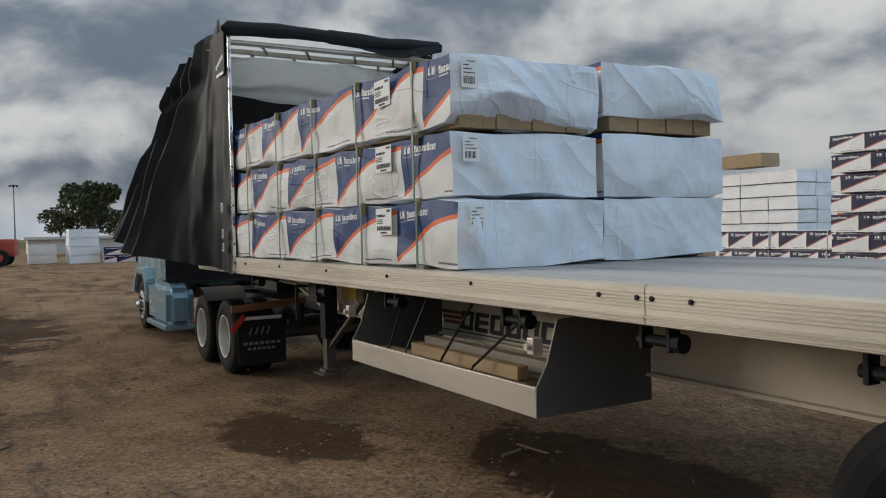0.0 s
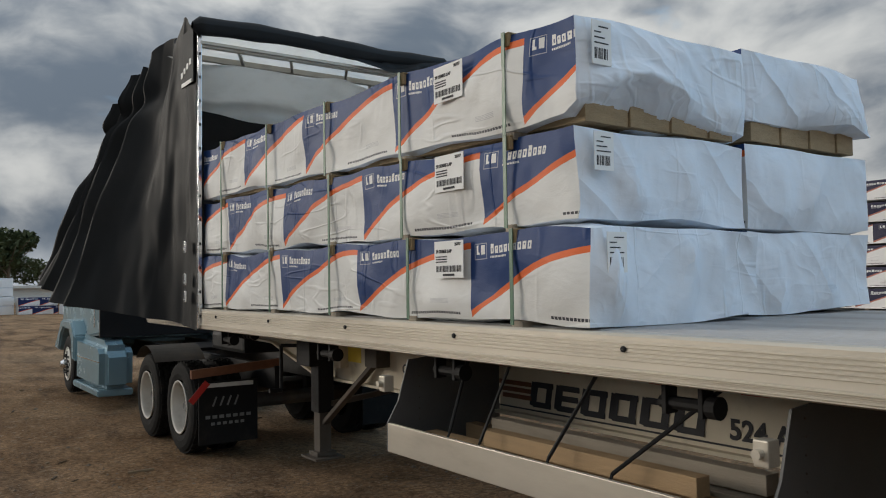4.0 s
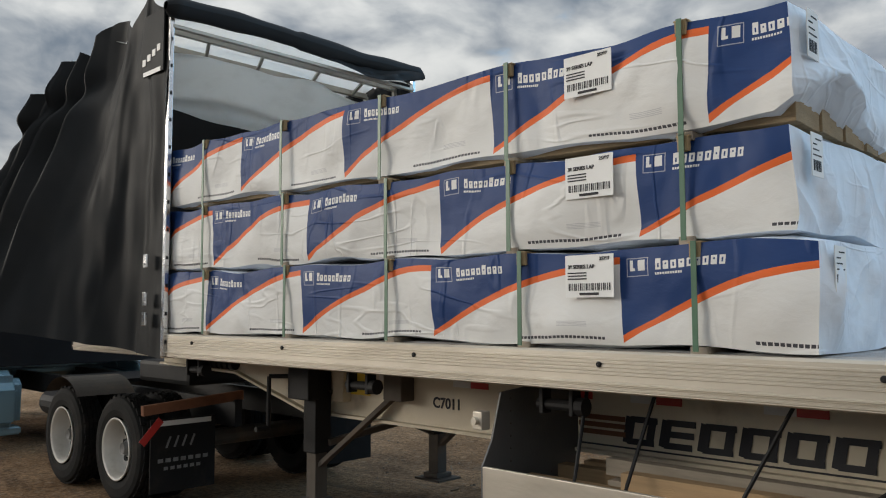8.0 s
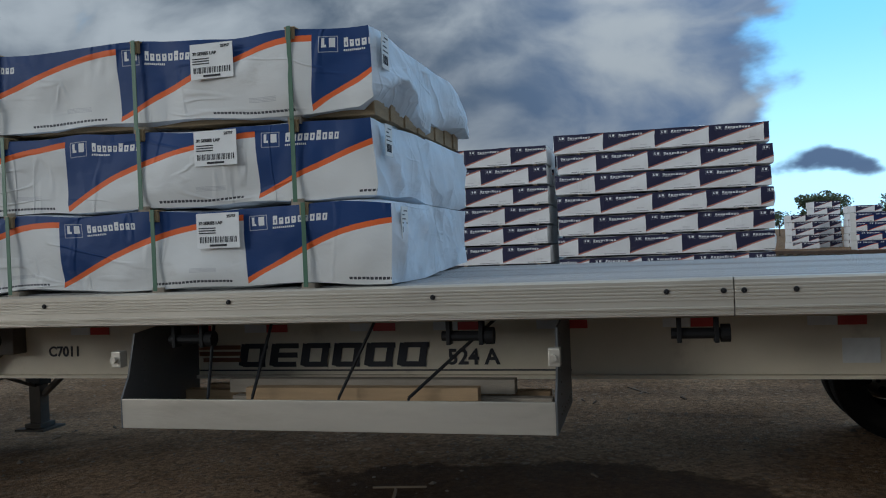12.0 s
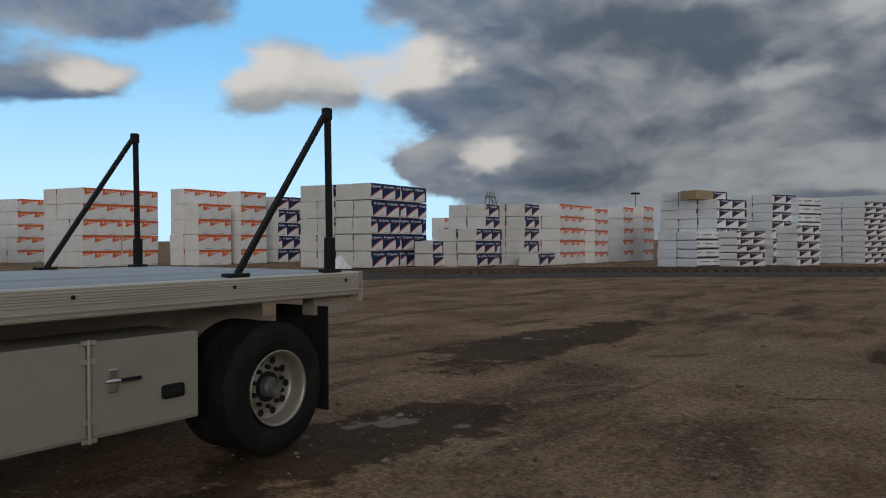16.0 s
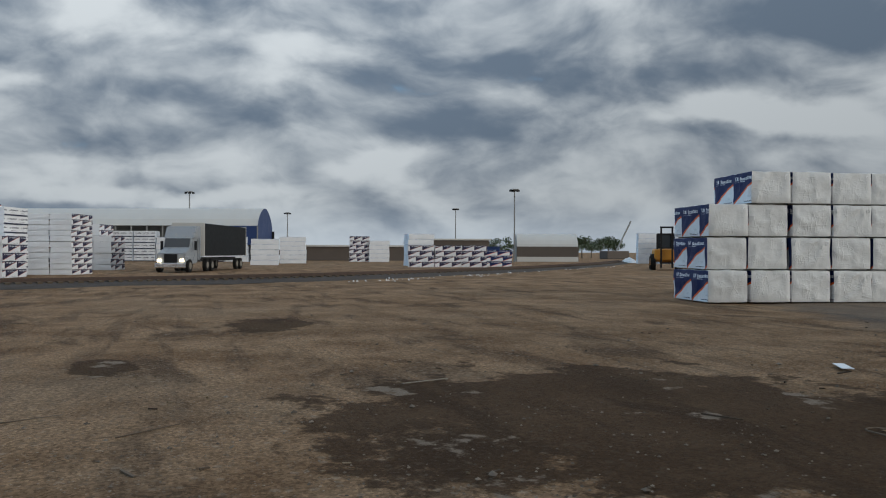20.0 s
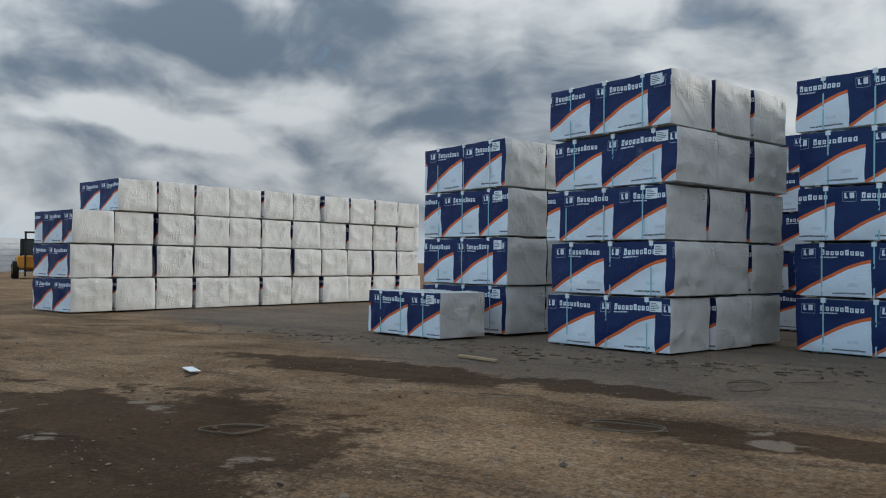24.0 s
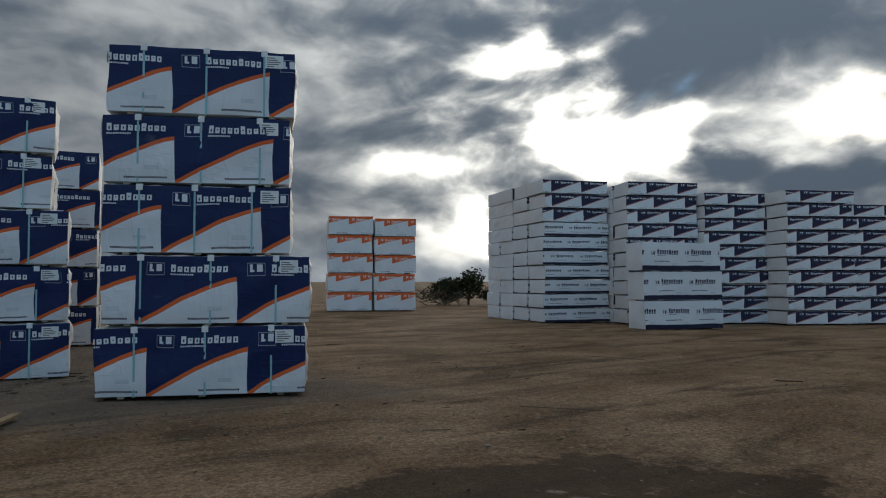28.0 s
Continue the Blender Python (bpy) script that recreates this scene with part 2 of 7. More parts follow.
# Materials -------------------------------------------------------------
def matter(name, color, rough=0.6, metal=0.0, grain=8.0, vary=0.12, bump=0.15, bump_scale=60.0, dirt=None, dirt_at=(0.5, 0.75), dirt_scale=1.3,
           per_piece=0.0, stretch=(1, 1, 1), spec=0.4):
    """A painted, metal, wood or plastic surface with grain, wear and fine relief, in metres."""
    m = bpy.data.materials.new(name)
    m.use_nodes = True
    n = Nodes(m.node_tree)
    at = n.vmath("MULTIPLY", n.node("ShaderNodeTexCoord").outputs["Object"], stretch)
    small = n.noise(at, grain, 6.0, 0.6)
    large = n.noise(at, grain * 0.13, 3.0)
    f = n.math("ADD", n.math("MULTIPLY", n.math("SUBTRACT", small, 0.5), 2 * vary), n.math("MULTIPLY", n.math("SUBTRACT", large, 0.5), 2.4 * vary))
    if per_piece:
        r = n.node("ShaderNodeObjectInfo").outputs["Random"]
        f = n.math("ADD", f, n.math("MULTIPLY", n.math("SUBTRACT", r, 0.5), 2 * per_piece))
    c = n.vmath("SCALE", color, n.math("MAXIMUM", n.math("ADD", f, 1.0), 0.05))
    if dirt:
        d = n.ramp(n.noise(at, dirt_scale, 7.0, 0.62), *dirt_at)
        c = n.mix(n.math("MULTIPLY", d, 0.85), c, dirt)
    p = n.node("ShaderNodeBsdfPrincipled")
    n.put(p.inputs["Base Color"], c)
    n.put(p.inputs["Roughness"], n.math("ADD", n.math("MULTIPLY", n.math("SUBTRACT", small, 0.5), 0.25), rough))
    p.inputs["Metallic"].default_value = metal
    p.inputs["Specular IOR Level"].default_value = spec
    if bump:
        b = n.node("ShaderNodeBump")
        b.inputs["Strength"].default_value, b.inputs["Distance"].default_value = bump, 0.01
        n.put(b.inputs["Height"], n.noise(at, bump_scale, 5.0, 0.65))
        n.put(p.inputs["Normal"], b.outputs[0])
    n.put(n.node("ShaderNodeOutputMaterial").inputs["Surface"], p.outputs[0])
    return m


def wrap(name, block, stripe, white, period, low, high, bow, band, wrinkle=0.5, logo=True, end_tint=(0.72, 0.77, 0.83), fixed=False, rows=False, crumple=0.3, mark_at=(0.112, 0.243, 0.30, 0.75, 0.765)):
    """Printed package wrap. UV: u in metres along the side, v up the side from 0 to 1; v below zero marks the plain sheet of ends and tops."""
    m = bpy.data.materials.new(name)
    m.use_nodes = True
    n = Nodes(m.node_tree)
    u, v, _ = n.split(n.node("ShaderNodeUVMap", uv_map="print").outputs[0])
    r = n.node("ShaderNodeObjectInfo").outputs["Random"]
    at = n.node("ShaderNodeTexCoord").outputs["Object"]
    shift = n.math("MULTIPLY", r, 0.0 if fixed else period * 7.0)
    place = n.vmath("ADD", at, n.join(n.math("MULTIPLY", r, 40.0), 0.0, 0.0))
    wob = n.math("MULTIPLY", n.math("SUBTRACT", n.noise(place, 2.2, 3.0), 0.5), 0.05)
    q = n.math("FRACT", n.math("DIVIDE", n.math("ADD", n.math("ADD", u, shift), n.math("MULTIPLY", wob, 0.6)), period))
    vv = n.math("ADD", v, wob)
    line = n.math("ADD", low, n.math("MULTIPLY", high - low, n.math("SUBTRACT", 1.0, n.math("POWER", n.math("SUBTRACT", 1.0, q), bow))))
    over = n.math("SUBTRACT", vv, line)
    is_block = n.math("LESS_THAN", vv, 0.16) if rows else n.math("GREATER_THAN", over, 0.0)
    is_stripe = n.math("MULTIPLY", n.math("GREATER_THAN", over, -band), n.math("LESS_THAN", over, 0.0))
    printed = n.math("GREATER_THAN", v, -0.5)
    crease = n.noise(n.vmath("MULTIPLY", place, (1.0, 1.0, 1.7)), 6.0, 4.0, 0.5, distort=0.3)
    fibre = n.noise(at, 140.0, 2.0)
    tone = n.math("ADD", 0.86, n.math("MULTIPLY", n.noise(place, 1.1, 4.0), 0.28))
    grime = n.ramp(n.noise(n.vmath("MULTIPLY", place, (1.0, 1.0, 2.2)), 1.9, 8.0, 0.68), 0.60, 0.82, 0.0, 0.35)
    sheet = n.mix(printed, end_tint, white)
    c = n.mix(n.math("MULTIPLY", is_block, printed), sheet, block)
    c = n.mix(n.math("MULTIPLY", is_stripe, printed), c, stripe)
    if logo:
        # an emblem box, a row of letter-sized bars and a finer row under it
        def within(x, a, b):
            return n.math("MULTIPLY", n.math("GREATER_THAN", x, a), n.math("LESS_THAN", x, b))
        e0, e1, w0, w1, vb = mark_at
        cell = n.math("MULTIPLY", n.math("SUBTRACT", q, w0), 9.0 / (w1 - w0))
        inside, index = n.math("FRACT", cell), n.math("FLOOR", cell)
        capital = n.math("LESS_THAN", n.math("ABSOLUTE", n.math("SUBTRACT", n.math("ABSOLUTE", n.math("SUBTRACT", index, 2.5)), 2.5)), 0.3)
        tall = 0.15 if rows else 0.085
        top = n.math("ADD", vb + tall, n.math("MULTIPLY", capital, 0.028))
        notch = n.math("MULTIPLY", within(inside, 0.46, 0.66), n.math("MULTIPLY", n.math("GREATER_THAN", vv, n.math("ADD", vb + 0.022, n.math("MULTIPLY", n.math("MODULO", index, 2.0), 0.024))), n.math("LESS_THAN", vv, vb + 0.064)))
        bars = n.math("MULTIPLY", n.math("MULTIPLY", within(inside, 0.20, 0.92), n.math("LESS_THAN", vv, top)), n.math("SUBTRACT", 1.0, notch))
        word = n.math("MULTIPLY", n.math("MULTIPLY", within(q, w0, w1), n.math("GREATER_THAN", vv, vb)), bars)
        em = (e0 + e1) / 2
        first = n.math("MULTIPLY", within(q, e0 + 0.15 * (e1 - e0), e1 - 0.15 * (e1 - e0)), n.math("MULTIPLY", within(vv, vb, vb + 0.112), n.math("GREATER_THAN", n.math("ABSOLUTE", n.math("SUBTRACT", q, em - 0.04 * (e1 - e0))), 0.07 * (e1 - e0))))
        first = n.math("MULTIPLY", first, n.math("SUBTRACT", 1.0, n.math("MULTIPLY", within(q, e0 + 0.30 * (e1 - e0), em), n.math("GREATER_THAN", vv, vb + 0.03))))
        box_o = n.math("MULTIPLY", within(q, e0, e1), within(vv, vb - 0.06, vb + 0.135))
        box_i = n.math("MULTIPLY", within(q, e0 + 0.004, e1 - 0.004), within(vv, vb - 0.05, vb + 0.125))
        ring = n.math("MULTIPLY", n.math("SUBTRACT", box_o, box_i), 0.45)
        under = n.math("MULTIPLY", n.math("MULTIPLY", within(q, w0, w0 + 0.40 * (w1 - w0)), within(vv, vb - 0.052, vb - 0.028)), n.math("GREATER_THAN", n.math("FRACT", n.math("MULTIPLY", cell, 3.0)), 0.3))
        mark = n.math("MAXIMUM", n.math("MAXIMUM", n.math("MAXIMUM", word, first), under), ring)
        if rows:
            lower = n.math("MULTIPLY", n.math("MULTIPLY", within(q, 0.15, 0.62), within(vv, 0.30, 0.33)), n.math("GREATER_THAN", n.math("FRACT", n.math("MULTIPLY", q, 40.0)), 0.25))
            c = n.mix(n.math("MULTIPLY", n.math("MAXIMUM", mark, lower), printed), c, block)
        mark = n.math("MULTIPLY", mark, is_block)
        foot = n.math("MULTIPLY", n.math("MULTIPLY", within(q, 0.50, 0.92), within(vv, 0.055, 0.085)), n.math("GREATER_THAN", n.math("FRACT", n.math("MULTIPLY", q, 52.0)), 0.22))
        stamp = n.math("MULTIPLY", within(q, 0.70, 0.84), n.math("MULTIPLY", within(vv, 0.19, 0.25), n.math("GREATER_THAN", n.math("FRACT", n.math("MULTIPLY", vv, 60.0)), 0.5)))
        c = n.mix(n.math("MULTIPLY", mark, printed), c, white)
        c = n.mix(n.math("MULTIPLY", n.math("MULTIPLY", n.math("SUBTRACT", 1.0, is_block), foot), printed), c, (0.06, 0.06, 0.07))
        c = n.mix(n.math("MULTIPLY", n.math("MULTIPLY", n.math("MULTIPLY", n.math("SUBTRACT", 1.0, is_block), stamp), printed), 0.5), c, (0.35, 0.35, 0.38))
    c = n.mix(grime, c, (0.30, 0.27, 0.23))
    c = n.vmath("SCALE", c, tone)
    p = n.node("ShaderNodeBsdfPrincipled")
    n.put(p.inputs["Base Color"], c)
    p.inputs["Roughness"].default_value = 0.52
    p.inputs["Specular IOR Level"].default_value = 0.25
    b = n.node("ShaderNodeBump")
    b.inputs["Strength"].default_value, b.inputs["Distance"].default_value = wrinkle, 0.06
    soft = n.noise(n.vmath("MULTIPLY", place, (1.0, 1.0, 0.8)), 2.6, 2.0, 0.45, distort=0.4)
    fold_a = n.ramp(n.math("ABSOLUTE", n.math("SUBTRACT", n.noise(n.vmath("MULTIPLY", place, (2.6, 2.6, 0.6)), 1.4, 2.0, 0.5, distort=0.25), 0.5)), 0.0, 0.035, 1.0, 0.0)
    fold_b = n.ramp(n.math("ABSOLUTE", n.math("SUBTRACT", n.noise(n.vmath("MULTIPLY", n.vmath("ADD", place, (5.0, 3.0, 1.0)), (0.5, 0.5, 2.2)), 1.9, 2.0, 0.5, distort=0.25), 0.5)), 0.0, 0.03, 1.0, 0.0)
    patchy = n.ramp(n.noise(place, 1.3, 2.0), 0.40, 0.62)
    folds = n.math("MULTIPLY", n.math("ADD", fold_a, n.math("MULTIPLY", fold_b, 0.7)), patchy)
    def ridge(vec, scale):
        return n.math("POWER", n.math("SUBTRACT", 1.0, n.math("ABSOLUTE", n.math("MULTIPLY", n.math("SUBTRACT", n.noise(vec, scale, 2.0, 0.45, distort=0.6), 0.5), 3.2))), 2.0)
    slant = n.vmath("MULTIPLY", n.vmath("ADD", place, n.join(0.0, n.math("MULTIPLY", n.split(place)[2], 0.8), 0.0)), (1.0, 1.0, 0.6))
    ends = n.math("MULTIPLY", n.math("ADD", ridge(slant, 1.1), n.math("MULTIPLY", ridge(place, 3.0), 0.2)), n.math("MULTIPLY", n.math("SUBTRACT", 1.0, printed), crumple))
    folds = n.math("ADD", folds, n.math("MULTIPLY", ends, 3.2))
    n.put(b.inputs["Height"], n.math("ADD", n.math("ADD", n.math("MULTIPLY", soft, 1.0), n.math("MULTIPLY", folds, 0.16)), n.math("ADD", n.math("MULTIPLY", crease, 0.16), n.math("MULTIPLY", fibre, 0.006))))
    n.put(p.inputs["Normal"], b.outputs[0])
    n.put(n.node("ShaderNodeOutputMaterial").inputs["Surface"], p.outputs[0])
    return m


NAVY, ORANGE, SHEET = (0.011, 0.042, 0.150), (0.72, 0.135, 0.03), (0.74, 0.745, 0.75)
MAT = dict(
    load=wrap("load_wrap", NAVY, ORANGE, (0.70, 0.70, 0.68), 1.287, 0.10, 0.93, 1.75, 0.075, 0.6, fixed=True, crumple=1.8, mark_at=(0.03, 0.125, 0.15, 0.42, 0.775)),
    # panel ends greyer than their sides: the ends' shade is in the tint
    panel=wrap("panel_wrap", (0.008, 0.019, 0.082), ORANGE, SHEET, 1.39, 0.03, 0.70, 1.3, 0.065, 0.6, end_tint=(0.62, 0.62, 0.60), crumple=0.7, fixed=True, mark_at=(0.10, 0.275, 0.33, 0.91, 0.765)),
    lap=wrap("lap_wrap", (0.022, 0.022, 0.055), (0.40, 0.16, 0.12), SHEET, 1.3, 0.12, 0.98, 1.05, 0.07, 0.5, end_tint=(0.74, 0.75, 0.76)),
    orange=wrap("orange_wrap", (0.70, 0.13, 0.03), (0.70, 0.13, 0.03), SHEET, 1.35, 0.56, 0.90, 1.1, 0.02, 0.45, end_tint=(0.74, 0.74, 0.73)),
    plain=wrap("plain_wrap", (0.60, 0.63, 0.68), (0.60, 0.63, 0.68), SHEET, 1.9, 0.8, 0.98, 1.0, 0.02, 0.6, logo=False),
    bars=wrap("bar_wrap", (0.02, 0.022, 0.05), SHEET, SHEET, 1.25, 0.90, 0.91, 1.0, 0.0, 0.45, rows=True, mark_at=(0.06, 0.20, 0.24, 0.86, 0.56)),
    strap=matter("green_strap", (0.075, 0.16, 0.10), 0.4, grain=20, bump=0.05),
    teal=matter("teal_strap", (0.28, 0.50, 0.52), 0.4, grain=20, bump=0.05),
    card=matter("strap_guard", (0.33, 0.24, 0.13), 0.85, grain=30),
    paper=matter("label_paper", (0.82, 0.82, 0.80), 0.7, grain=20, vary=0.05, bump=0.05),
    ink=matter("ink", (0.03, 0.03, 0.035), 0.7, bump=0),
    wood=matter("lumber", (0.36, 0.24, 0.13), 0.8, grain=14, vary=0.25, stretch=(0.25, 3, 3), bump=0.4, per_piece=0.2),
    wood_grey=matter("weathered_lumber", (0.33, 0.28, 0.22), 0.85, grain=14, vary=0.25, stretch=(0.3, 3, 3), bump=0.4, per_piece=0.2),
    board=matter("siding_edge", (0.33, 0.24, 0.14), 0.85, grain=40, vary=0.3, bump=0.6, stretch=(1, 1, 4)),
    alu=matter("mill_aluminium", (0.53, 0.485, 0.41), 0.45, 0.5, grain=5, vary=0.16, stretch=(0.25, 1, 1), bump=0.12, bump_scale=40,
               dirt=(0.24, 0.20, 0.15), dirt_at=(0.46, 0.75), per_piece=0.06),
    deck=matter("deck_aluminium", (0.42, 0.42, 0.42), 0.5, 0.45, grain=6, vary=0.2, stretch=(0.15, 1, 1), bump=0.15, dirt=(0.25, 0.22, 0.18), per_piece=0.12),
    cream=matter("cream_paint", (0.62, 0.55, 0.42), 0.5, grain=4, vary=0.10, bump=0.1, dirt=(0.20, 0.16, 0.11), dirt_at=(0.52, 0.78), dirt_scale=2.0),
    box=matter("box_aluminium", (0.36, 0.33, 0.28), 0.5, 0.3, grain=3, vary=0.1, bump=0.06, dirt=(0.33, 0.29, 0.24), dirt_at=(0.5, 0.85)),
    plate=matter("grey_steel_plate", (0.13, 0.13, 0.13), 0.55, 0.3, grain=5, vary=0.2, dirt=(0.22, 0.20, 0.17), dirt_at=(0.5, 0.8)),
    faint=matter("worn_print", (0.16, 0.16, 0.155), 0.8, grain=30, vary=0.4, bump=0.0),
    black=matter("black_steel", (0.012, 0.012, 0.013), 0.55, 0.0, grain=12, vary=0.3, dirt=(0.036, 0.030, 0.024), dirt_at=(0.52, 0.82), spec=0.25),
    grimy=matter("grimy_steel", (0.10, 0.085, 0.07), 0.75, 0.1, grain=9, vary=0.35, dirt=(0.20, 0.13, 0.08)),
    rust=matter("rusty_steel", (0.20, 0.085, 0.045), 0.85, 0.0, grain=15, vary=0.3),
    rubber=matter("tyre_rubber", (0.012, 0.0118, 0.0115), 0.8, grain=16, vary=0.3, dirt=(0.036, 0.030, 0.024), dirt_at=(0.48, 0.82), dirt_scale=4.0, spec=0.18),
    rim=matter("rim_aluminium", (0.36, 0.33, 0.275), 0.45, 0.6, grain=9, vary=0.14, dirt=(0.26, 0.22, 0.17), dirt_at=(0.5, 0.8)),
    white_rim=matter("dusty_white_rim", (0.62, 0.60, 0.55), 0.5, 0.1, grain=9, vary=0.12, dirt=(0.28, 0.24, 0.19), dirt_at=(0.5, 0.8)),
    tarp=matter("black_tarp", (0.0135, 0.0148, 0.0158), 0.60, grain=3, vary=0.25, bump=0.2, bump_scale=7.0, dirt=(0.024, 0.024, 0.023), dirt_at=(0.5, 0.85), spec=0.16),
    liner=matter("white_tarp_lining", (0.62, 0.62, 0.60), 0.6, grain=2, vary=0.12, bump=0.25, bump_scale=5.0, dirt=(0.40, 0.38, 0.35)),
    chrome=matter("polished_metal", (0.75, 0.75, 0.75), 0.18, 0.95, grain=6, vary=0.08, bump=0.02),
    blue_paint=matter("pale_blue_paint", (0.23, 0.36, 0.42), 0.25, 0.25, grain=3, vary=0.06, bump=0.02, dirt=(0.22, 0.20, 0.17), dirt_at=(0.58, 0.85)),
    red=matter("red_reflector", (0.42, 0.03, 0.025), 0.35, grain=20, bump=0),
    silver=matter("white_reflector", (0.62, 0.62, 0.60), 0.35, grain=20, bump=0),
    yellow=matter("yellow_sticker", (0.72, 0.52, 0.06), 0.55, grain=10, bump=0, dirt=(0.4, 0.32, 0.15)),
    leaf=matter("foliage", (0.058, 0.078, 0.034), 0.7, grain=1.2, vary=0.5, bump=0.0),
    bark=matter("bark", (0.10, 0.075, 0.05), 0.9, grain=9, vary=0.3, bump=0.5),
    red_paint=matter("red_machine_paint", (0.36, 0.055, 0.03), 0.45, grain=5, dirt=(0.16, 0.08, 0.05)),
    amber=matter("yellow_machine_paint", (0.60, 0.26, 0.03), 0.45, grain=5, dirt=(0.25, 0.15, 0.06)),
    white_paint=matter("white_vehicle_paint", (0.27, 0.29, 0.31), 0.3, grain=3, vary=0.06, bump=0.02, dirt=(0.35, 0.33, 0.3)),
    cladding=matter("white_cladding", (0.52, 0.50, 0.46), 0.55, grain=0.6, vary=0.08, bump=0.05),
    navy_clad=matter("navy_cladding", (0.02, 0.045, 0.14), 0.5, grain=0.6, vary=0.1, bump=0.05),
    grey_clad=matter("grey_cladding", (0.22, 0.22, 0.21), 0.6, grain=0.6, vary=0.15, bump=0.05),
    brown_clad=matter("brown_shed_boards", (0.10, 0.08, 0.065), 0.7, grain=0.6, vary=0.2, bump=0.05),
    cone=matter("cone_orange", (0.85, 0.14, 0.03), 0.5, bump=0),
    glass=matter("dark_glass", (0.02, 0.025, 0.03), 0.08, 0.0, grain=2, vary=0.1, bump=0.0, spec=0.8),
    stone=matter("gravel_stone", (0.26, 0.23, 0.20), 0.9, grain=30, vary=0.3, per_piece=0.3),
)


def dirt_ground():
    """Packed brown yard dirt with gravel, damp stains, tyre streaks and pale puddle scum."""
    m = bpy.data.materials.new("packed_dirt")
    m.use_nodes = True
    n = Nodes(m.node_tree)
    at = n.node("ShaderNodeTexCoord").outputs["Object"]
    x, y, _ = n.split(at)
    broad = n.noise(at, 0.11, 5.0, 0.6)
    middle = n.noise(at, 0.55, 6.0, 0.62)
    streak = n.noise(n.vmath("MULTIPLY", at, (0.35, 1.1, 1.0)), 0.8, 5.0, 0.6, distort=0.6)
    grit = n.noise(at, 28.0, 5.0, 0.7)
    pebble = n.noise(at, 75.0, 3.0, 0.7)
    def cells(scale, out):
        v = n.node("ShaderNodeTexVoronoi")
        n.put(v.inputs["Vector"], n.vmath("ADD", at, n.vmath("SCALE", n.noise(at, scale * 0.7, 2.0, out="Color"), 0.5 / scale)))
        v.inputs["Scale"].default_value = scale
        return v.outputs[out]
    speck, speck_edge = cells(34.0, "Color"), cells(34.0, "Distance")
    cob, cob_edge = cells(11.0, "Color"), cells(11.0, "Distance")
    s1, s2, s3 = n.split(speck)
    k1, k2, k3 = n.split(cob)
    track = n.noise(n.vmath("MULTIPLY", at, (0.16, 1.9, 1.0)), 1.0, 4.0, 0.55, distort=0.5)
    c = n.mix(n.ramp(middle, 0.35, 0.68), (0.170, 0.103, 0.057), (0.295, 0.192, 0.114))
    c = n.mix(n.ramp(streak, 0.50, 0.66, 0.0, 0.8), c, (0.080, 0.052, 0.033))
    c = n.mix(n.ramp(track, 0.56, 0.66, 0.0, 0.5), c, (0.100, 0.066, 0.043))
    c = n.mix(n.ramp(broad, 0.52, 0.72, 0.0, 0.5), c, (0.30, 0.212, 0.137))
    c = n.mix(n.ramp(n.noise(at, 3.1, 6.0, 0.7), 0.52, 0.76, 0.0, 0.4), c, (0.105, 0.070, 0.042))
    c = n.vmath("SCALE", c, n.math("ADD", 0.68, n.math("MULTIPLY", s1, 0.64)))
    stone = n.math("MULTIPLY", n.math("GREATER_THAN", s2, 0.80), n.ramp(speck_edge, 0.50, 0.30))
    c = n.mix(n.math("MULTIPLY", stone, 0.7), c, n.mix(s3, (0.09, 0.065, 0.045), (0.36, 0.29, 0.22)))
    pit = n.math("MULTIPLY", n.math("GREATER_THAN", k2, 0.74), n.ramp(cob_edge, 0.55, 0.25))
    c = n.mix(n.math("MULTIPLY", pit, 0.45), c, n.mix(k3, (0.06, 0.042, 0.028), (0.34, 0.27, 0.20)))
    c = n.mix(n.ramp(pebble, 0.34, 0.16, 0.0, 0.6), c, (0.05, 0.036, 0.026))
    c = n.vmath("SCALE", c, n.ramp(n.noise(at, 16.0, 8.0, 0.75), 0.30, 0.70, 0.84, 1.48))
    # damp stains with an outline of their own: centre, half sizes
    wet = None
    rag = n.math("MULTIPLY", n.math("SUBTRACT", n.noise(at, 0.9, 9.0, 0.70), 0.5), 2.6)
    for cx, cy, sx, sy in ((9.7, -9.2, 3.3, 3.2), (-2.0, -0.5, 1.2, 0.55), (0.6, 0.9, 1.6, 0.6), (-9.0, -5.5, 3.2, 2.4), (-16.0, -3.5, 6.0, 2.0), (9.6, -15.5, 3.0, 0.8), (5.8, -15.5, 1.3, 0.6), (14.7, -3.6, 1.0, 0.45), (7.3, -0.2, 1.8, 0.8), (-4.3, -8.6, 1.2, 0.5), (21.0, -6.5, 1.6, 1.0), (-6.0, -3.6, 2.4, 0.9), (-2.2, -9.4, 2.6, 1.1), (14.0, 1.5, 4.0, 0.9), (3.0, -13.3, 2.4, 0.5)):
        dx = n.math("DIVIDE", n.math("SUBTRACT", x, cx), sx)
        dy = n.math("DIVIDE", n.math("SUBTRACT", y, cy), sy)
        d = n.math("ADD", n.math("SQRT", n.math("ADD", n.math("MULTIPLY", dx, dx), n.math("MULTIPLY", dy, dy))), rag)
        w = n.ramp(d, 1.08, 0.88)
        wet = w if wet is None else n.math("MAXIMUM", wet, w)
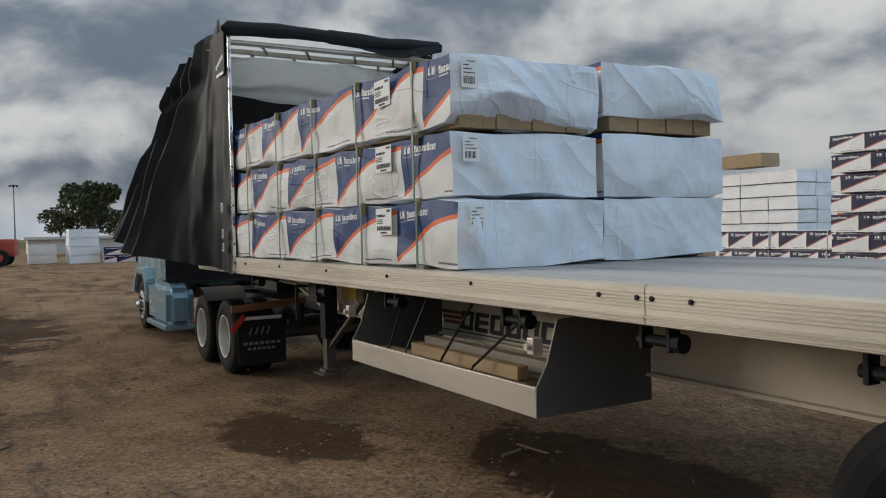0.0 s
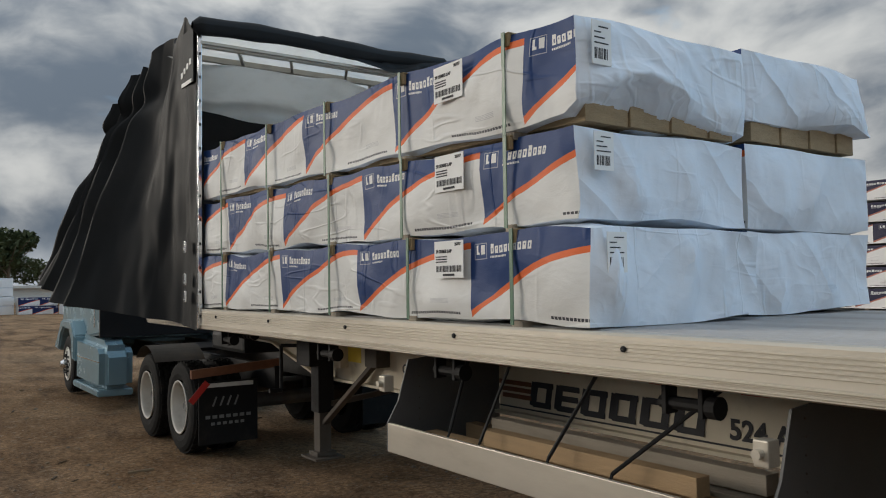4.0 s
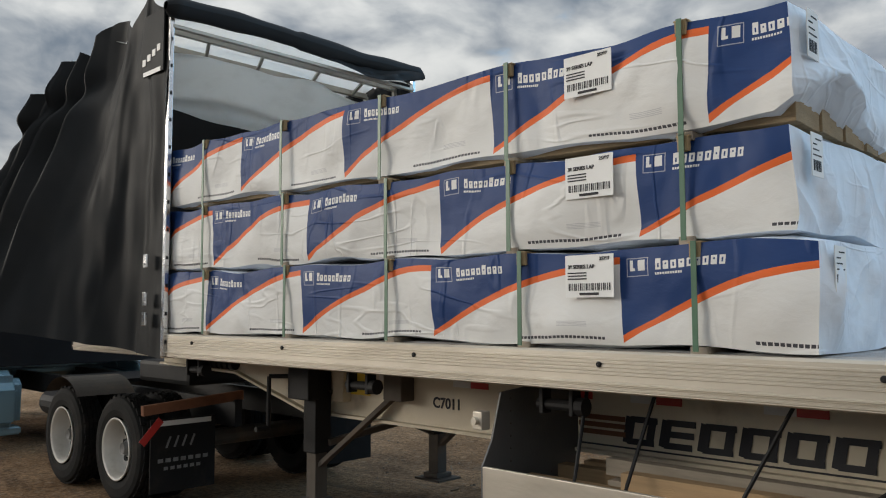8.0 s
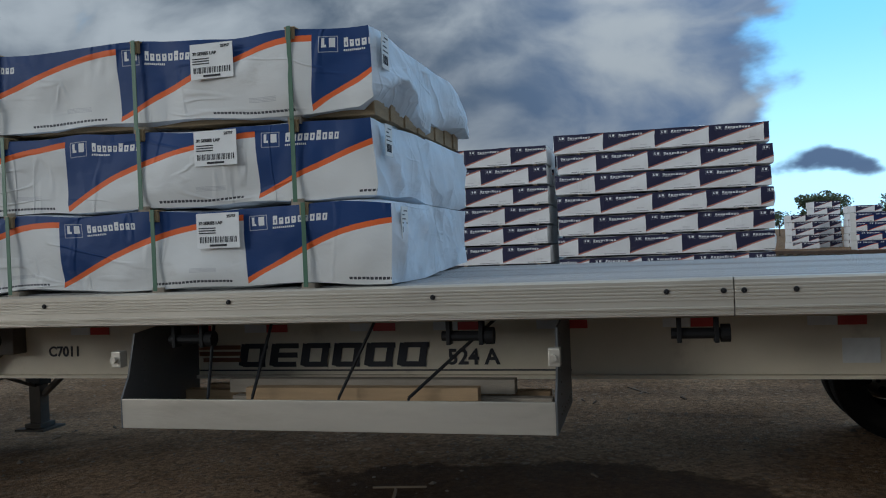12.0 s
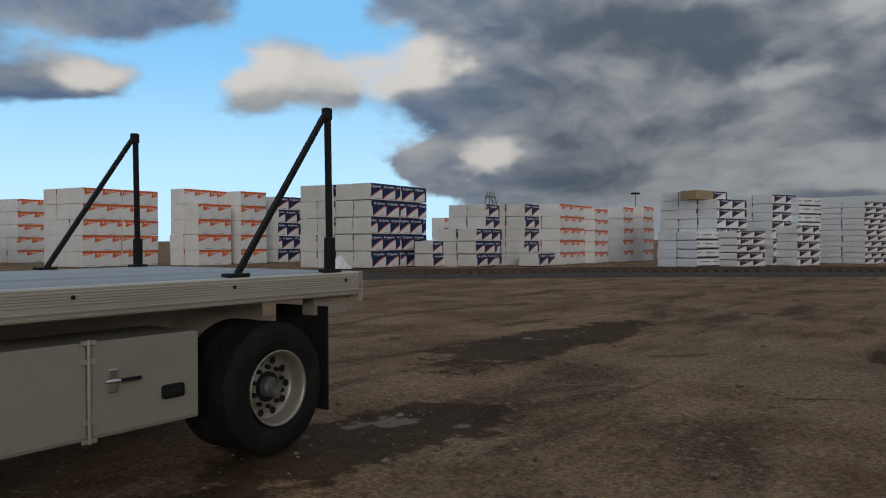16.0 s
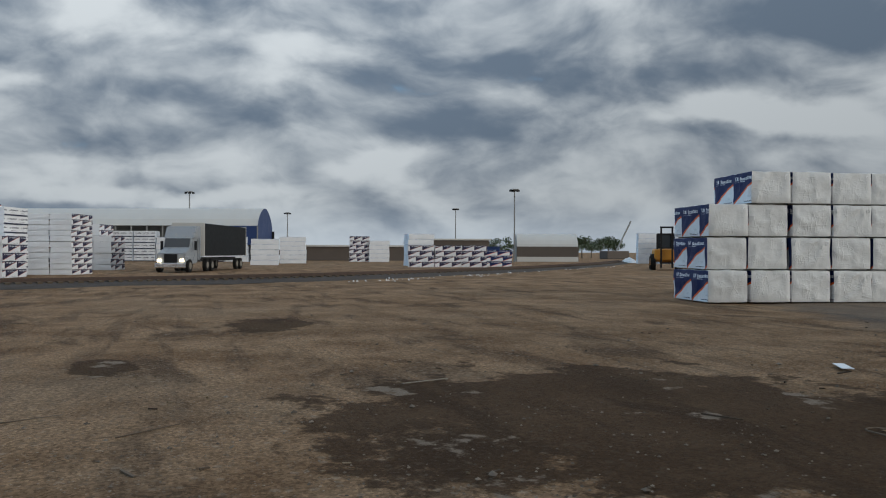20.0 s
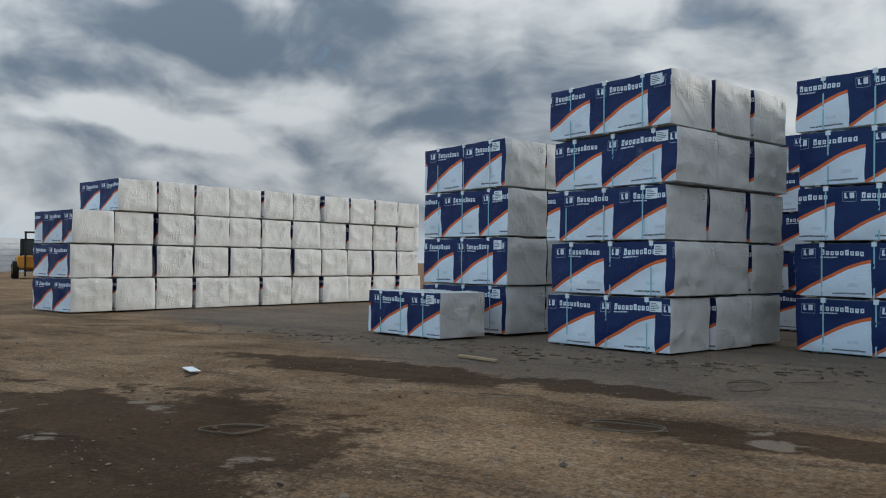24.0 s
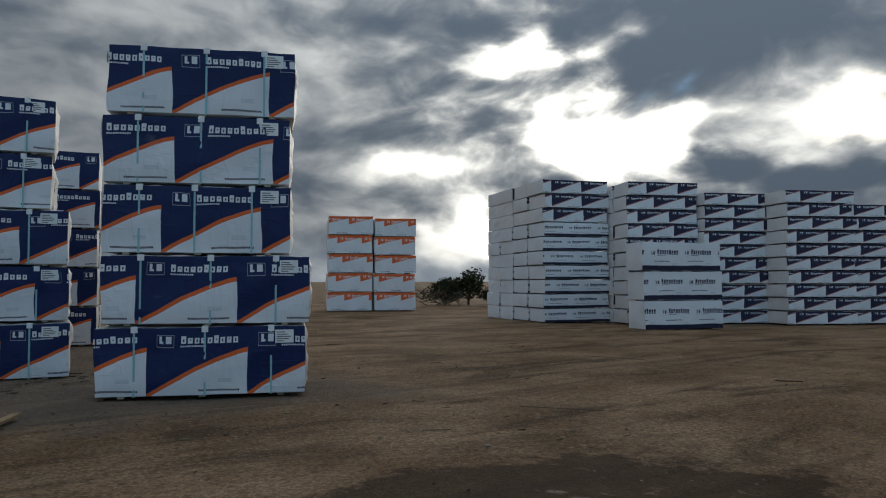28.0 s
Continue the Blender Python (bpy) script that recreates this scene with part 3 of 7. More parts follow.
    # grey crushed stone along the foot of the stacks
    apron = n.math("ADD", n.math("ADD", n.math("MULTIPLY", y, -1.0), n.math("MULTIPLY", n.math("MAXIMUM", n.math("SUBTRACT", x, 5.0), 0.0), -0.42)), n.math("MULTIPLY", n.math("SUBTRACT", n.noise(at, 0.5, 6.0, 0.65), 0.5), 5.0))
    apron = n.math("MULTIPLY", n.ramp(apron, 13.6, 15.6, 0.0, 0.62), n.math("MULTIPLY", n.ramp(x, -7.0, -4.5), n.ramp(x, 30.0, 24.0)))
    c = n.mix(apron, c, n.mix(n.ramp(grit, 0.35, 0.65), (0.085, 0.074, 0.064), (0.215, 0.19, 0.165)))
    # dry scum; on the puddles before the lorry it doubles as sky sheen
    scum = n.ramp(n.noise(n.vmath("ADD", at, (3.1, 8.7, 0.0)), 0.85, 6.0, 0.6), 0.62, 0.66)
    c = n.mix(n.math("MULTIPLY", wet, 0.80), c, (0.046, 0.027, 0.015))
    c = n.mix(n.math("MULTIPLY", n.math("MULTIPLY", wet, scum), 0.7), c, (0.30, 0.235, 0.175))
    p = n.node("ShaderNodeBsdfPrincipled")
    n.put(p.inputs["Base Color"], c)
    n.put(p.inputs["Roughness"], n.math("SUBTRACT", 0.95, n.math("MULTIPLY", wet, n.math("ADD", 0.10, n.math("MULTIPLY", scum, 0.25)))))
    p.inputs["Specular IOR Level"].default_value = 0.05
    b = n.node("ShaderNodeBump")
    b.inputs["Strength"].default_value, b.inputs["Distance"].default_value = 1.0, 0.05
    n.put(b.inputs["Height"], n.math("ADD", n.math("MULTIPLY", grit, 0.55), n.math("ADD", n.math("MULTIPLY", pebble, 0.3), n.math("ADD", n.math("MULTIPLY", middle, 1.2), n.math("MULTIPLY", stone, 0.35)))))
    n.put(p.inputs["Normal"], b.outputs[0])
    n.put(n.node("ShaderNodeOutputMaterial").inputs["Surface"], p.outputs[0])
    return m


MAT["dirt"] = dirt_ground()


def lining():
    """White coated tarp cloth that lets daylight through."""
    m = bpy.data.materials.new("translucent_lining")
    m.use_nodes = True
    n = Nodes(m.node_tree)
    at = n.node("ShaderNodeTexCoord").outputs["Object"]
    c = n.mix(n.ramp(n.noise(at, 1.6, 6.0, 0.6), 0.45, 0.75, 0.0, 0.6), (0.86, 0.86, 0.83), (0.66, 0.64, 0.60))
    d, t = n.node("ShaderNodeBsdfDiffuse"), n.node("ShaderNodeBsdfTranslucent")
    n.put(d.inputs["Color"], c)
    n.put(t.inputs["Color"], c)
    b = n.node("ShaderNodeBump")
    b.inputs["Strength"].default_value, b.inputs["Distance"].default_value = 0.5, 0.05
    n.put(b.inputs["Height"], n.noise(at, 4.0, 5.0))
    n.put(d.inputs["Normal"], b.outputs[0])
    s = n.node("ShaderNodeMixShader")
    s.inputs[0].default_value = 0.6
    n.put(s.inputs[1], d.outputs[0])
    n.put(s.inputs[2], t.outputs[0])
    n.put(n.node("ShaderNodeOutputMaterial").inputs["Surface"], s.outputs[0])
    return m


MAT["liner"] = lining()


# Building blocks -------------------------------------------------------
def step(v, a, b):
    k = min(1.0, max(0.0, (v - a) / (b - a)))
    return k * k * (3 - 2 * k)


def ground_z(x, y):
    """The yard falls a little towards the front of the lorry."""
    return -0.27 * step(-x, 0.5, 6.5) * step(y, -12.0, -4.5)


def mesh_of(bm, name, mats, smooth=False):
    me = bpy.data.meshes.new(name)
    bm.normal_update()
    bm.to_mesh(me)
    bm.free()
    for m in (mats if isinstance(mats, (list, tuple)) else [mats]):
        me.materials.append(MAT[m] if isinstance(m, str) else m)
    if smooth:
        me.shade_smooth()
    return me


def part(name, bm, material, parent, label="", smooth=False):
    ob = new(name, mesh_of(bm, name, material, smooth))
    ob.parent = parent
    if label:
        ob["label"] = label
    return ob


def share(name, me, parent, m, label=""):
    ob = new(name, me)
    ob.parent = parent
    ob.matrix_basis = m
    if label:
        ob["label"] = label
    return ob


def thing(name, label, category, m=None, group="", kind=""):
    ob = new(name)
    ob.empty_display_size = 0.2
    if m is not None:
        ob.matrix_world = m
    return tagged(ob, label, category, group, kind)


def box(bm, x0, x1, y0, y1, z0, z1, bev=0.0, m=None):
    vs = bmesh.ops.create_cube(bm, size=1.0)["verts"]
    t = Matrix.Translation(((x0 + x1) / 2, (y0 + y1) / 2, (z0 + z1) / 2)) @ Matrix.Diagonal((x1 - x0, y1 - y0, z1 - z0, 1))
    bmesh.ops.transform(bm, matrix=(m @ t) if m is not None else t, verts=vs)
    if bev:
        es = list({e for v in vs for e in v.link_edges})
        bmesh.ops.bevel(bm, geom=es, offset=bev, segments=2, affect="EDGES", profile=0.6)
    return bm


def rod(bm, a, b, r, seg=10, r2=None):
    a, b = Vector(a), Vector(b)
    d = b - a
    vs = bmesh.ops.create_cone(bm, cap_ends=True, segments=seg, radius1=r, radius2=r if r2 is None else r2, depth=d.length)["verts"]
    bmesh.ops.transform(bm, matrix=Matrix.Translation((a + b) / 2) @ d.to_track_quat("Z", "Y").to_matrix().to_4x4(), verts=vs)
    return bm


def beam(bm, a, b, w, h, bev=0.0):
    """A straight bar of a rectangular section."""
    a, b = Vector(a), Vector(b)
    d = b - a
    m = Matrix.Translation((a + b) / 2) @ d.to_track_quat("X", "Z").to_matrix().to_4x4()
    return box(bm, -d.length / 2, d.length / 2, -w / 2, w / 2, -h / 2, h / 2, bev, m)


def lathe(bm, profile, seg=32, axis="y"):
    """A turned body from (radius, along) pairs."""
    rings = []
    for r, s in profile:
        ring = []
        for i in range(seg):
            a = 2 * math.pi * i / seg
            ring.append(bm.verts.new((r * math.cos(a), s, r * math.sin(a)) if axis == "y" else (r * math.cos(a), r * math.sin(a), s)))
        rings.append(ring)
    for p, q in zip(rings, rings[1:]):
        for i in range(seg):
            bm.faces.new((p[i], q[i], q[(i + 1) % seg], p[(i + 1) % seg]))
    return bm


def extrude(bm, profile, x0, x1, closed=True):
    """A profile of (y, z) drawn out along x, with capped ends."""
    a = [bm.verts.new((x0, y, z)) for y, z in profile]
    b = [bm.verts.new((x1, y, z)) for y, z in profile]
    k = len(profile)
    for i in range(k if closed else k - 1):
        bm.faces.new((a[i], a[(i + 1) % k], b[(i + 1) % k], b[i]))
    if closed:
        bm.faces.new(a[::-1])
        bm.faces.new(b)
    bmesh.ops.recalc_face_normals(bm, faces=bm.faces)
    return bm


def sheet(bm, nu, nv, fn):
    """A grid of places fn(u, v) for u, v from 0 to 1."""
    g = [[bm.verts.new(fn(i / nu, j / nv)) for j in range(nv + 1)] for i in range(nu + 1)]
    for i in range(nu):
        for j in range(nv):
            bm.faces.new((g[i][j], g[i + 1][j], g[i + 1][j + 1], g[i][j + 1]))
    return bm


def lettering(text, size, m, material, parent, label=""):
    """Raised flat writing in the built-in font."""
    cu = bpy.data.curves.new("writing", "FONT")
    cu.body, cu.size, cu.extrude, cu.offset = text, size, 0.001, size * 0.028
    tmp = bpy.data.objects.new("writing", cu)
    scene.collection.objects.link(tmp)
    me = bpy.data.meshes.new_from_object(tmp.evaluated_get(bpy.context.evaluated_depsgraph_get()))
    bpy.data.objects.remove(tmp)
    me.materials.clear()
    me.materials.append(MAT[material])
    ob = share("writing", me, parent, m, label)
    return ob


# Packages --------------------------------------------------------------
def package_mesh(L, W, H, material, cell=0.16, bulge=0.02, seed=0, sag=0.0, lift=(0.0, 0.0), print_at=0.0):
    """A wrapped unit, long along x, on its base, with soft edges, creases and printed long sides. lift: extra base height at its two ends."""
    bm = bmesh.new()
    uv = bm.loops.layers.uv.new("print")
    nx, ny, nz = max(3, round(L / cell)), max(2, round(W / cell)), max(3, round(H / cell))

    def place(x, y, z, nrm):
        e = Vector((x, y, z))
        s = Vector((seed * 3.7, seed * 1.9, 0))
        k = noise.noise(e * 2.1 + s) * 0.6 + noise.noise(e * 5.3 + s) * 0.4
        edge = min(1.0, min(L / 2 - abs(x) if abs(nrm.x) < 0.5 else 9, W / 2 - abs(y) if abs(nrm.y) < 0.5 else 9, min(H - z, z) if abs(nrm.z) < 0.5 else 9) / 0.10)
        out = bulge * (k + 0.15) * max(0.0, edge)
        fold = (1 - min(1.0, abs(noise.noise(Vector((x, y + 0.5 * z, z * 0.8)) * 2.0 + s * 1.7)) * 3.0)) ** 2
        p = e + nrm * (out + fold * max(0.0, edge) * (0.055 if abs(nrm.x) > 0.5 else 0.014) * bulge / 0.036)
        p += Vector((noise.noise(e * 1.9 + s), noise.noise(e * 1.9 + s + Vector((9, 0, 0))), 0.6 * noise.noise(e * 1.9 + s + Vector((0, 9, 0))))) * bulge * 0.9 * min(1.0, z / 0.1 + 0.35)
        p.z -= sag * max(0.0, z / H) * (0.5 + noise.noise(Vector((x * 1.3, y * 0.8, seed))))
        f = x / L + 0.5
        p.z += lift[0] * (1 - f) + lift[1] * f
        return p

    def face(nu, nv, fn, nrm, printed):
        nrm = Vector(nrm)
        g = [[bm.verts.new(place(*fn(i / nu, j / nv), nrm)) for j in range(nv + 1)] for i in range(nu + 1)]
        for i in range(nu):
            for j in range(nv):
                f = bm.faces.new((g[i][j], g[i + 1][j], g[i + 1][j + 1], g[i][j + 1]))
                for lp, (a, b) in zip(f.loops, ((i, j), (i + 1, j), (i + 1, j + 1), (i, j + 1))):
                    lp[uv].uv = (a / nu * L - print_at, b / nv) if printed else (0.0, -1.0)
                f.smooth = True

    face(nx, nz, lambda u, v: ((u - 0.5) * L, -W / 2, v * H), (0, -1, 0), True)
    face(nx, nz, lambda u, v: ((0.5 - u) * L, W / 2, v * H), (0, 1, 0), True)
    face(ny, nz, lambda u, v: (L / 2, (u - 0.5) * W, v * H), (1, 0, 0), False)
    face(ny, nz, lambda u, v: (-L / 2, (0.5 - u) * W, v * H), (-1, 0, 0), False)
    face(nx, ny, lambda u, v: ((u - 0.5) * L, (v - 0.5) * W, H), (0, 0, 1), False)
    face(nx, ny, lambda u, v: ((u - 0.5) * L, (0.5 - v) * W, 0.0), (0, 0, -1), False)
    bmesh.ops.remove_doubles(bm, verts=bm.verts, dist=0.004)
    bm.normal_update()
    for e in bm.edges:
        if len(e.link_faces) == 2 and e.calc_face_angle(0.0) > 0.75:
            e.smooth = False
    return mesh_of(bm, "wrap", MAT[material])


CACHE = {}


def unit(kind, m, L, W, H, label, group, straps=0, seed=0, cell=0.3, bearers=True, strap="teal", tag=False, print_at=0.0):
    """One wrapped unit of siding with its bearers, straps and label, standing at m."""
    key = (kind, L, W, H, straps, seed, cell, bearers, tag, print_at)
    if key in CACHE:
        return tagged(copy_thing(CACHE[key], m), label, "siding package", group)
    ob = thing("siding_package", label, "siding package", m, group)
    base = 0.035 if bearers else 0.0
    body = share("wrap", package_mesh(L, W, H - base, kind, cell, 0.028 if cell > 0.2 else 0.036, seed, print_at=print_at), ob, pose(0, 0, base))
    if bearers:
        bm = bmesh.new()
        me = mesh_of(box(bm, -0.045, 0.045, -W / 2 + 0.02, W / 2 - 0.02, 0.0, base), "bearer", "wood_grey")
        for f in (-0.38, 0.0, 0.38):
            share("bearer", me, ob, pose(f * L, 0, 0))
    for i in range(straps):
        x = ((i + 0.5) / straps - 0.5) * L * 0.94 + 0.06 * math.sin(seed * 3 + i)
        bm = bmesh.new()
        t, w = 0.022, 0.014
        box(bm, x - w, x + w, -W / 2 - t, -W / 2 - t + 0.004, 0.02, H + 0.012)
        box(bm, x - w, x + w, W / 2 + t - 0.004, W / 2 + t, 0.02, H + 0.012)
        box(bm, x - w, x + w, -W / 2 - t, W / 2 + t, H + 0.012, H + 0.016)
        part("strap", bm, strap, ob, "teal plastic strap")
        bm = bmesh.new()
        box(bm, x - 0.045, x + 0.045, -W / 2 - t - 0.004, -W / 2 + 0.05, H - 0.07, H + 0.02, 0.004)
        part("strap_guard", bm, "paper", ob, "pale cardboard strap guard")
    if kind == "panel":
        me = bmesh.new()
        box(me, -0.002, 0.002, -0.055, 0.055, -0.075, 0.075)
        me = mesh_of(me, "end_label", "paper")
        ink = bmesh.new()
        for k in range(4):
            box(ink, -0.0032, 0.0032, -0.04, 0.035 - 0.02 * (k % 2), -0.06 + 0.032 * k, -0.048 + 0.032 * k)
        ink = mesh_of(ink, "printed_text", "faint")
        for s in (-1, 1):
            e = share("end_label", me, ob, pose(s * (L / 2 + 0.03), s * 0.40 * W, H * 0.84), "small white paper label")
            share("printed_text", ink, e, pose(0, 0, 0))
    if tag:
        lab = part("paper_label", box(bmesh.new(), L / 2 - 0.42, L / 2 - 0.16, -W / 2 - 0.028, -W / 2 - 0.024, H * 0.76, H * 0.95), "paper", ob, "white paper label")
        bm = bmesh.new()
        for k in range(5):
            z = H * 0.78 + k * H * 0.032
            box(bm, L / 2 - 0.40, L / 2 - 0.40 + 0.2 * (0.5 + 0.5 * abs(math.sin(k * 2.3))), -W / 2 - 0.030, -W / 2 - 0.0282, z, z + H * 0.014)
        part("printed_text", bm, "faint", lab)
    CACHE[key] = ob
    return ob


POOL = []


def stack(kind, x, y, yaw, rows, across=1, deep=1, L=3.05, W=1.22, H=0.98, straps=0, label="", group="", cell=0.3, missing=(), jitter=0.05, seeds=3,
          bearers=True, z=None, top=None, top_rows=1, tag=False, step_back=0.06, joined=False, shown_deep=9, back=None, lengths=None, prints=None):
    """Units piled up. x, y: the near corner; yaw: the way of the long side; across: units side by side along the long side, deep: behind one another.
    prints: where a printed block begins on each layer's face; joined: too far off to count, kept for the joined rest; back: how far each layer stands back; lengths: the layers' own lengths."""
    rnd = random.Random(round(x * 31 + y * 17 + rows * 7))
    base = pose(x, y, ground_z(x, y) if z is None else z, 0, 0, yaw)
    for d in range(deep):
        for a in range(across):
            for r in range(rows):
                if (a, d, r) in missing:
                    continue
                k = top if (top and r >= rows - top_rows) else kind
                ln = lengths[r] if lengths else L
                m = base @ pose((a + 0.5) * (ln + 0.05) + rnd.uniform(-jitter, jitter), d * (W + step_back) + W / 2 + rnd.uniform(-jitter, jitter) * 0.5 + (back[r] if back else 0.0), r * H,
                                0, rnd.uniform(-0.25, 0.25), rnd.uniform(-0.8, 0.8))
                s = rnd.randrange(seeds)
                if joined or d >= shown_deep or math.hypot(m.translation.x - 2.0, m.translation.y + 4.7) > 53.0:
                    POOL.append((k, m, round(ln, 2), round(W, 2), round(H - 0.022, 3), s, rnd.uniform(0, 9)))
                else:
                    begin = prints[r] if prints and d == 0 else (0.1, 0.65, 1.15)[(r * 2 + a + d) % 3] if k == "panel" else 0.0
                    unit(k, m, ln, W, H - 0.022, label, group, straps, s, cell, bearers, tag=tag, print_at=begin)


def build_pool():
    """All the packages too far off to count, as one mesh."""
    kinds = sorted({p[0] for p in POOL})
    meshes, co, faces, mats, uvs, start = {}, [], [], [], [], 0
    for k, m, L, W, H, s, shift in POOL:
        key = (k, L, W, H, s)
        if key not in meshes:
            me = package_mesh(L, W, H, k, 0.5, 0.02, s)
            v = np.empty(len(me.vertices) * 3)
            me.vertices.foreach_get("co", v)
            u = np.empty(len(me.loops) * 2)
            me.uv_layers["print"].data.foreach_get("uv", u)
            meshes[key] = (v.reshape(-1, 3), [tuple(p.vertices) for p in me.polygons], u.reshape(-1, 2))
        v, f, u = meshes[key]
        r = np.array(m)
        co.append(v @ r[:3, :3].T + r[:3, 3])
        faces += [tuple(i + start for i in p) for p in f]
        mats += [kinds.index(k)] * len(f)
        u = u.copy()
        u[u[:, 1] > -0.5, 0] += shift
        uvs.append(u)
        start += len(v)
    me = bpy.data.meshes.new("far_packages")
    me.from_pydata(np.concatenate(co).tolist(), [], faces)
    me.uv_layers.new(name="print").data.foreach_set("uv", np.concatenate(uvs).ravel())
    me.polygons.foreach_set("material_index", mats)
    for k in kinds:
        me.materials.append(MAT[k])
    tagged(new("far_packages", me), "stacks of white printed siding packages across the yard", "siding packages", kind="stuff")


# Ground ----------------------------------------------------------------
def build_ground():
    """One sheet to the horizon, dense where the camera walks."""
    xs = sorted({round(s * 0.35 * (1.085 ** abs(k) - 1) / 0.085 / 1.0, 3) for k in range(0, 84) for s in (-1, 1)})
    bm = bmesh.new()
    def z(x, y):
        d = math.hypot(x, y)
        r = 0.05 * noise.noise(Vector((x * 0.22, y * 0.22, 0))) + 0.02 * noise.noise(Vector((x * 0.9, y * 0.9, 3)))
        return ground_z(x, y) + r * step(d, 0.0, 3.0) * (1.0 if d < 120 else 0.4) - 0.02
    g = [[bm.verts.new((x + 2, y - 6, z(x + 2, y - 6))) for y in xs] for x in xs]
    for i in range(len(xs) - 1):
        for j in range(len(xs) - 1):
            bm.faces.new((g[i][j], g[i + 1][j], g[i + 1][j + 1], g[i][j + 1])).smooth = True
    ob = new("ground", mesh_of(bm, "ground", "dirt"))
    tagged(ob, "packed brown dirt yard with damp stains and gravel", "ground", kind="structure")


build_ground()


# Wheels ----------------------------------------------------------------
WHEEL_BITS = []


def tyre_mesh(r, w, treads):
    """A tyre: ribbed, or with staggered tread blocks."""
    key = (r, treads)
    if key in TYRES:
        return TYRES[key]
    bm = bmesh.new()
    t = r if not treads else r * 0.972
    g = t * 0.978
    lathe(bm, [(r * 0.57, 0.03), (r * 0.60, 0.005), (r * 0.72, -0.012), (r * 0.86, -0.008), (r * 0.94, 0.010), (t * 0.985, 0.026), (t, 0.045),
               (t, 0.072), (g, 0.074), (g, 0.082), (t, 0.084), (t, 0.120), (g, 0.122), (g, 0.130), (t, 0.132), (t, 0.168), (g, 0.170), (g, 0.178),
               (t, 0.180), (t, 0.21), (t * 0.985, 0.23), (r * 0.86, w + 0.01), (r * 0.6, w), (r * 0.57, w - 0.03)], 56)
    me = mesh_of(bm, "tyre", "rubber")
    if treads:
        co, fa = [tuple(v.co) for v in me.vertices], [tuple(p.vertices) for p in me.polygons]
        for row, (y0, y1) in enumerate(((0.028, 0.068), (0.086, 0.120), (0.132, 0.166), (0.184, 0.224))):
            for i in range(treads):
                a, h = 2 * math.pi * (i + 0.5 * (row % 2)) / treads, math.pi / treads * 0.74
                k = len(co)
                for rr in (t - 0.004, r):
                    for aa, lean in ((a - h, 0.0), (a + h, 0.008)):
                        for y in (y0 + lean, y1 - 0.004 + lean):
                            co.append((rr * math.cos(aa), y, rr * math.sin(aa)))
                fa += [tuple(k + q for q in f) for f in ((4, 6, 7, 5), (0, 4, 5, 1), (2, 3, 7, 6), (0, 2, 6, 4), (1, 5, 7, 3))]
        me = bpy.data.meshes.new("tyre")
        me.from_pydata(co, [], fa)
        me.materials.append(MAT["rubber"])
    TYRES[key] = me
    return me


TYRES = {}


def wheel(parent, x, y, z, r=0.5, dual=True, steer=False, side=-1, treads=0):
    """A lorry wheel on a y axle; side -1 faces the camera's side."""
    root = new("wheel")
    root.parent = parent
    root.matrix_basis = pose(x, y, z, 0, 0, 0 if side < 0 else 180)
    w = 0.26
    for k in range(2 if dual else 1):
        share("tyre", tyre_mesh(r, w, treads), root, pose(0, k * 0.33, 0), "worn dusty black tyre")
    bm = bmesh.new()
    d = (0.17 if treads else 0.13) if not steer else -0.02
    lathe(bm, [(r * 0.565, 0.0), (r * 0.58, -0.012), (r * 0.555, -0.016), (r * 0.53, 0.004), (r * 0.52, 0.03), (r * 0.505, 0.06), (r * 0.495, d * 0.85),
               (r * 0.465, d), (r * 0.30, d + 0.004), (r * 0.29, d - 0.006), (r * 0.20, d - 0.006)], 48)
    part("rim", bm, "white_rim" if treads else "rim", root, "dusty pale rim with hand holes", smooth=True)
    if not WHEEL_BITS:
        # hand holes are black discs on the rim, their shade put into colour
        WHEEL_BITS.append(mesh_of(rod(bmesh.new(), (0, -0.004, 0), (0, 0.012, 0), 0.030, 14), "hand_hole", "black"))
        WHEEL_BITS.append(mesh_of(rod(bmesh.new(), (0, 0.01, 0), (0, -0.032, 0), 0.019, 6), "wheel_nut", "black"))
    for i in range(10):
        a1, a2 = 2 * math.pi * i / 10, 2 * math.pi * (i + 0.5) / 10
        share("hand_hole", WHEEL_BITS[0], root, pose(r * 0.405 * math.cos(a1), d + 0.001, r * 0.405 * math.sin(a1)))
        share("wheel_nut", WHEEL_BITS[1], root, pose(r * 0.30 * math.cos(a2), d, r * 0.30 * math.sin(a2)))
    # flat black disc in place of a recess; its shade is the colour
    part("hub_recess", rod(bmesh.new(), (0, d - 0.008, 0), (0, d + 0.012, 0), r * 0.235, 24), "black", root, "black disc painting the shade of the recess round the hub")
    bm = bmesh.new()
    lathe(bm, [(r * 0.16, d + 0.01), (r * 0.155, d - 0.06), (r * 0.135, d - 0.075), (r * 0.125, d - 0.08), (r * 0.10, d - 0.115), (0.001, d - 0.105)], 20)
    part("hub", bm, "plate" if not steer else "chrome", root, "greasy grey hub cap")
    return root


# Flatbed trailer -------------------------------------------------------
X0, X1, YR, DECK = -7.2, 7.40, 2.92, 1.385


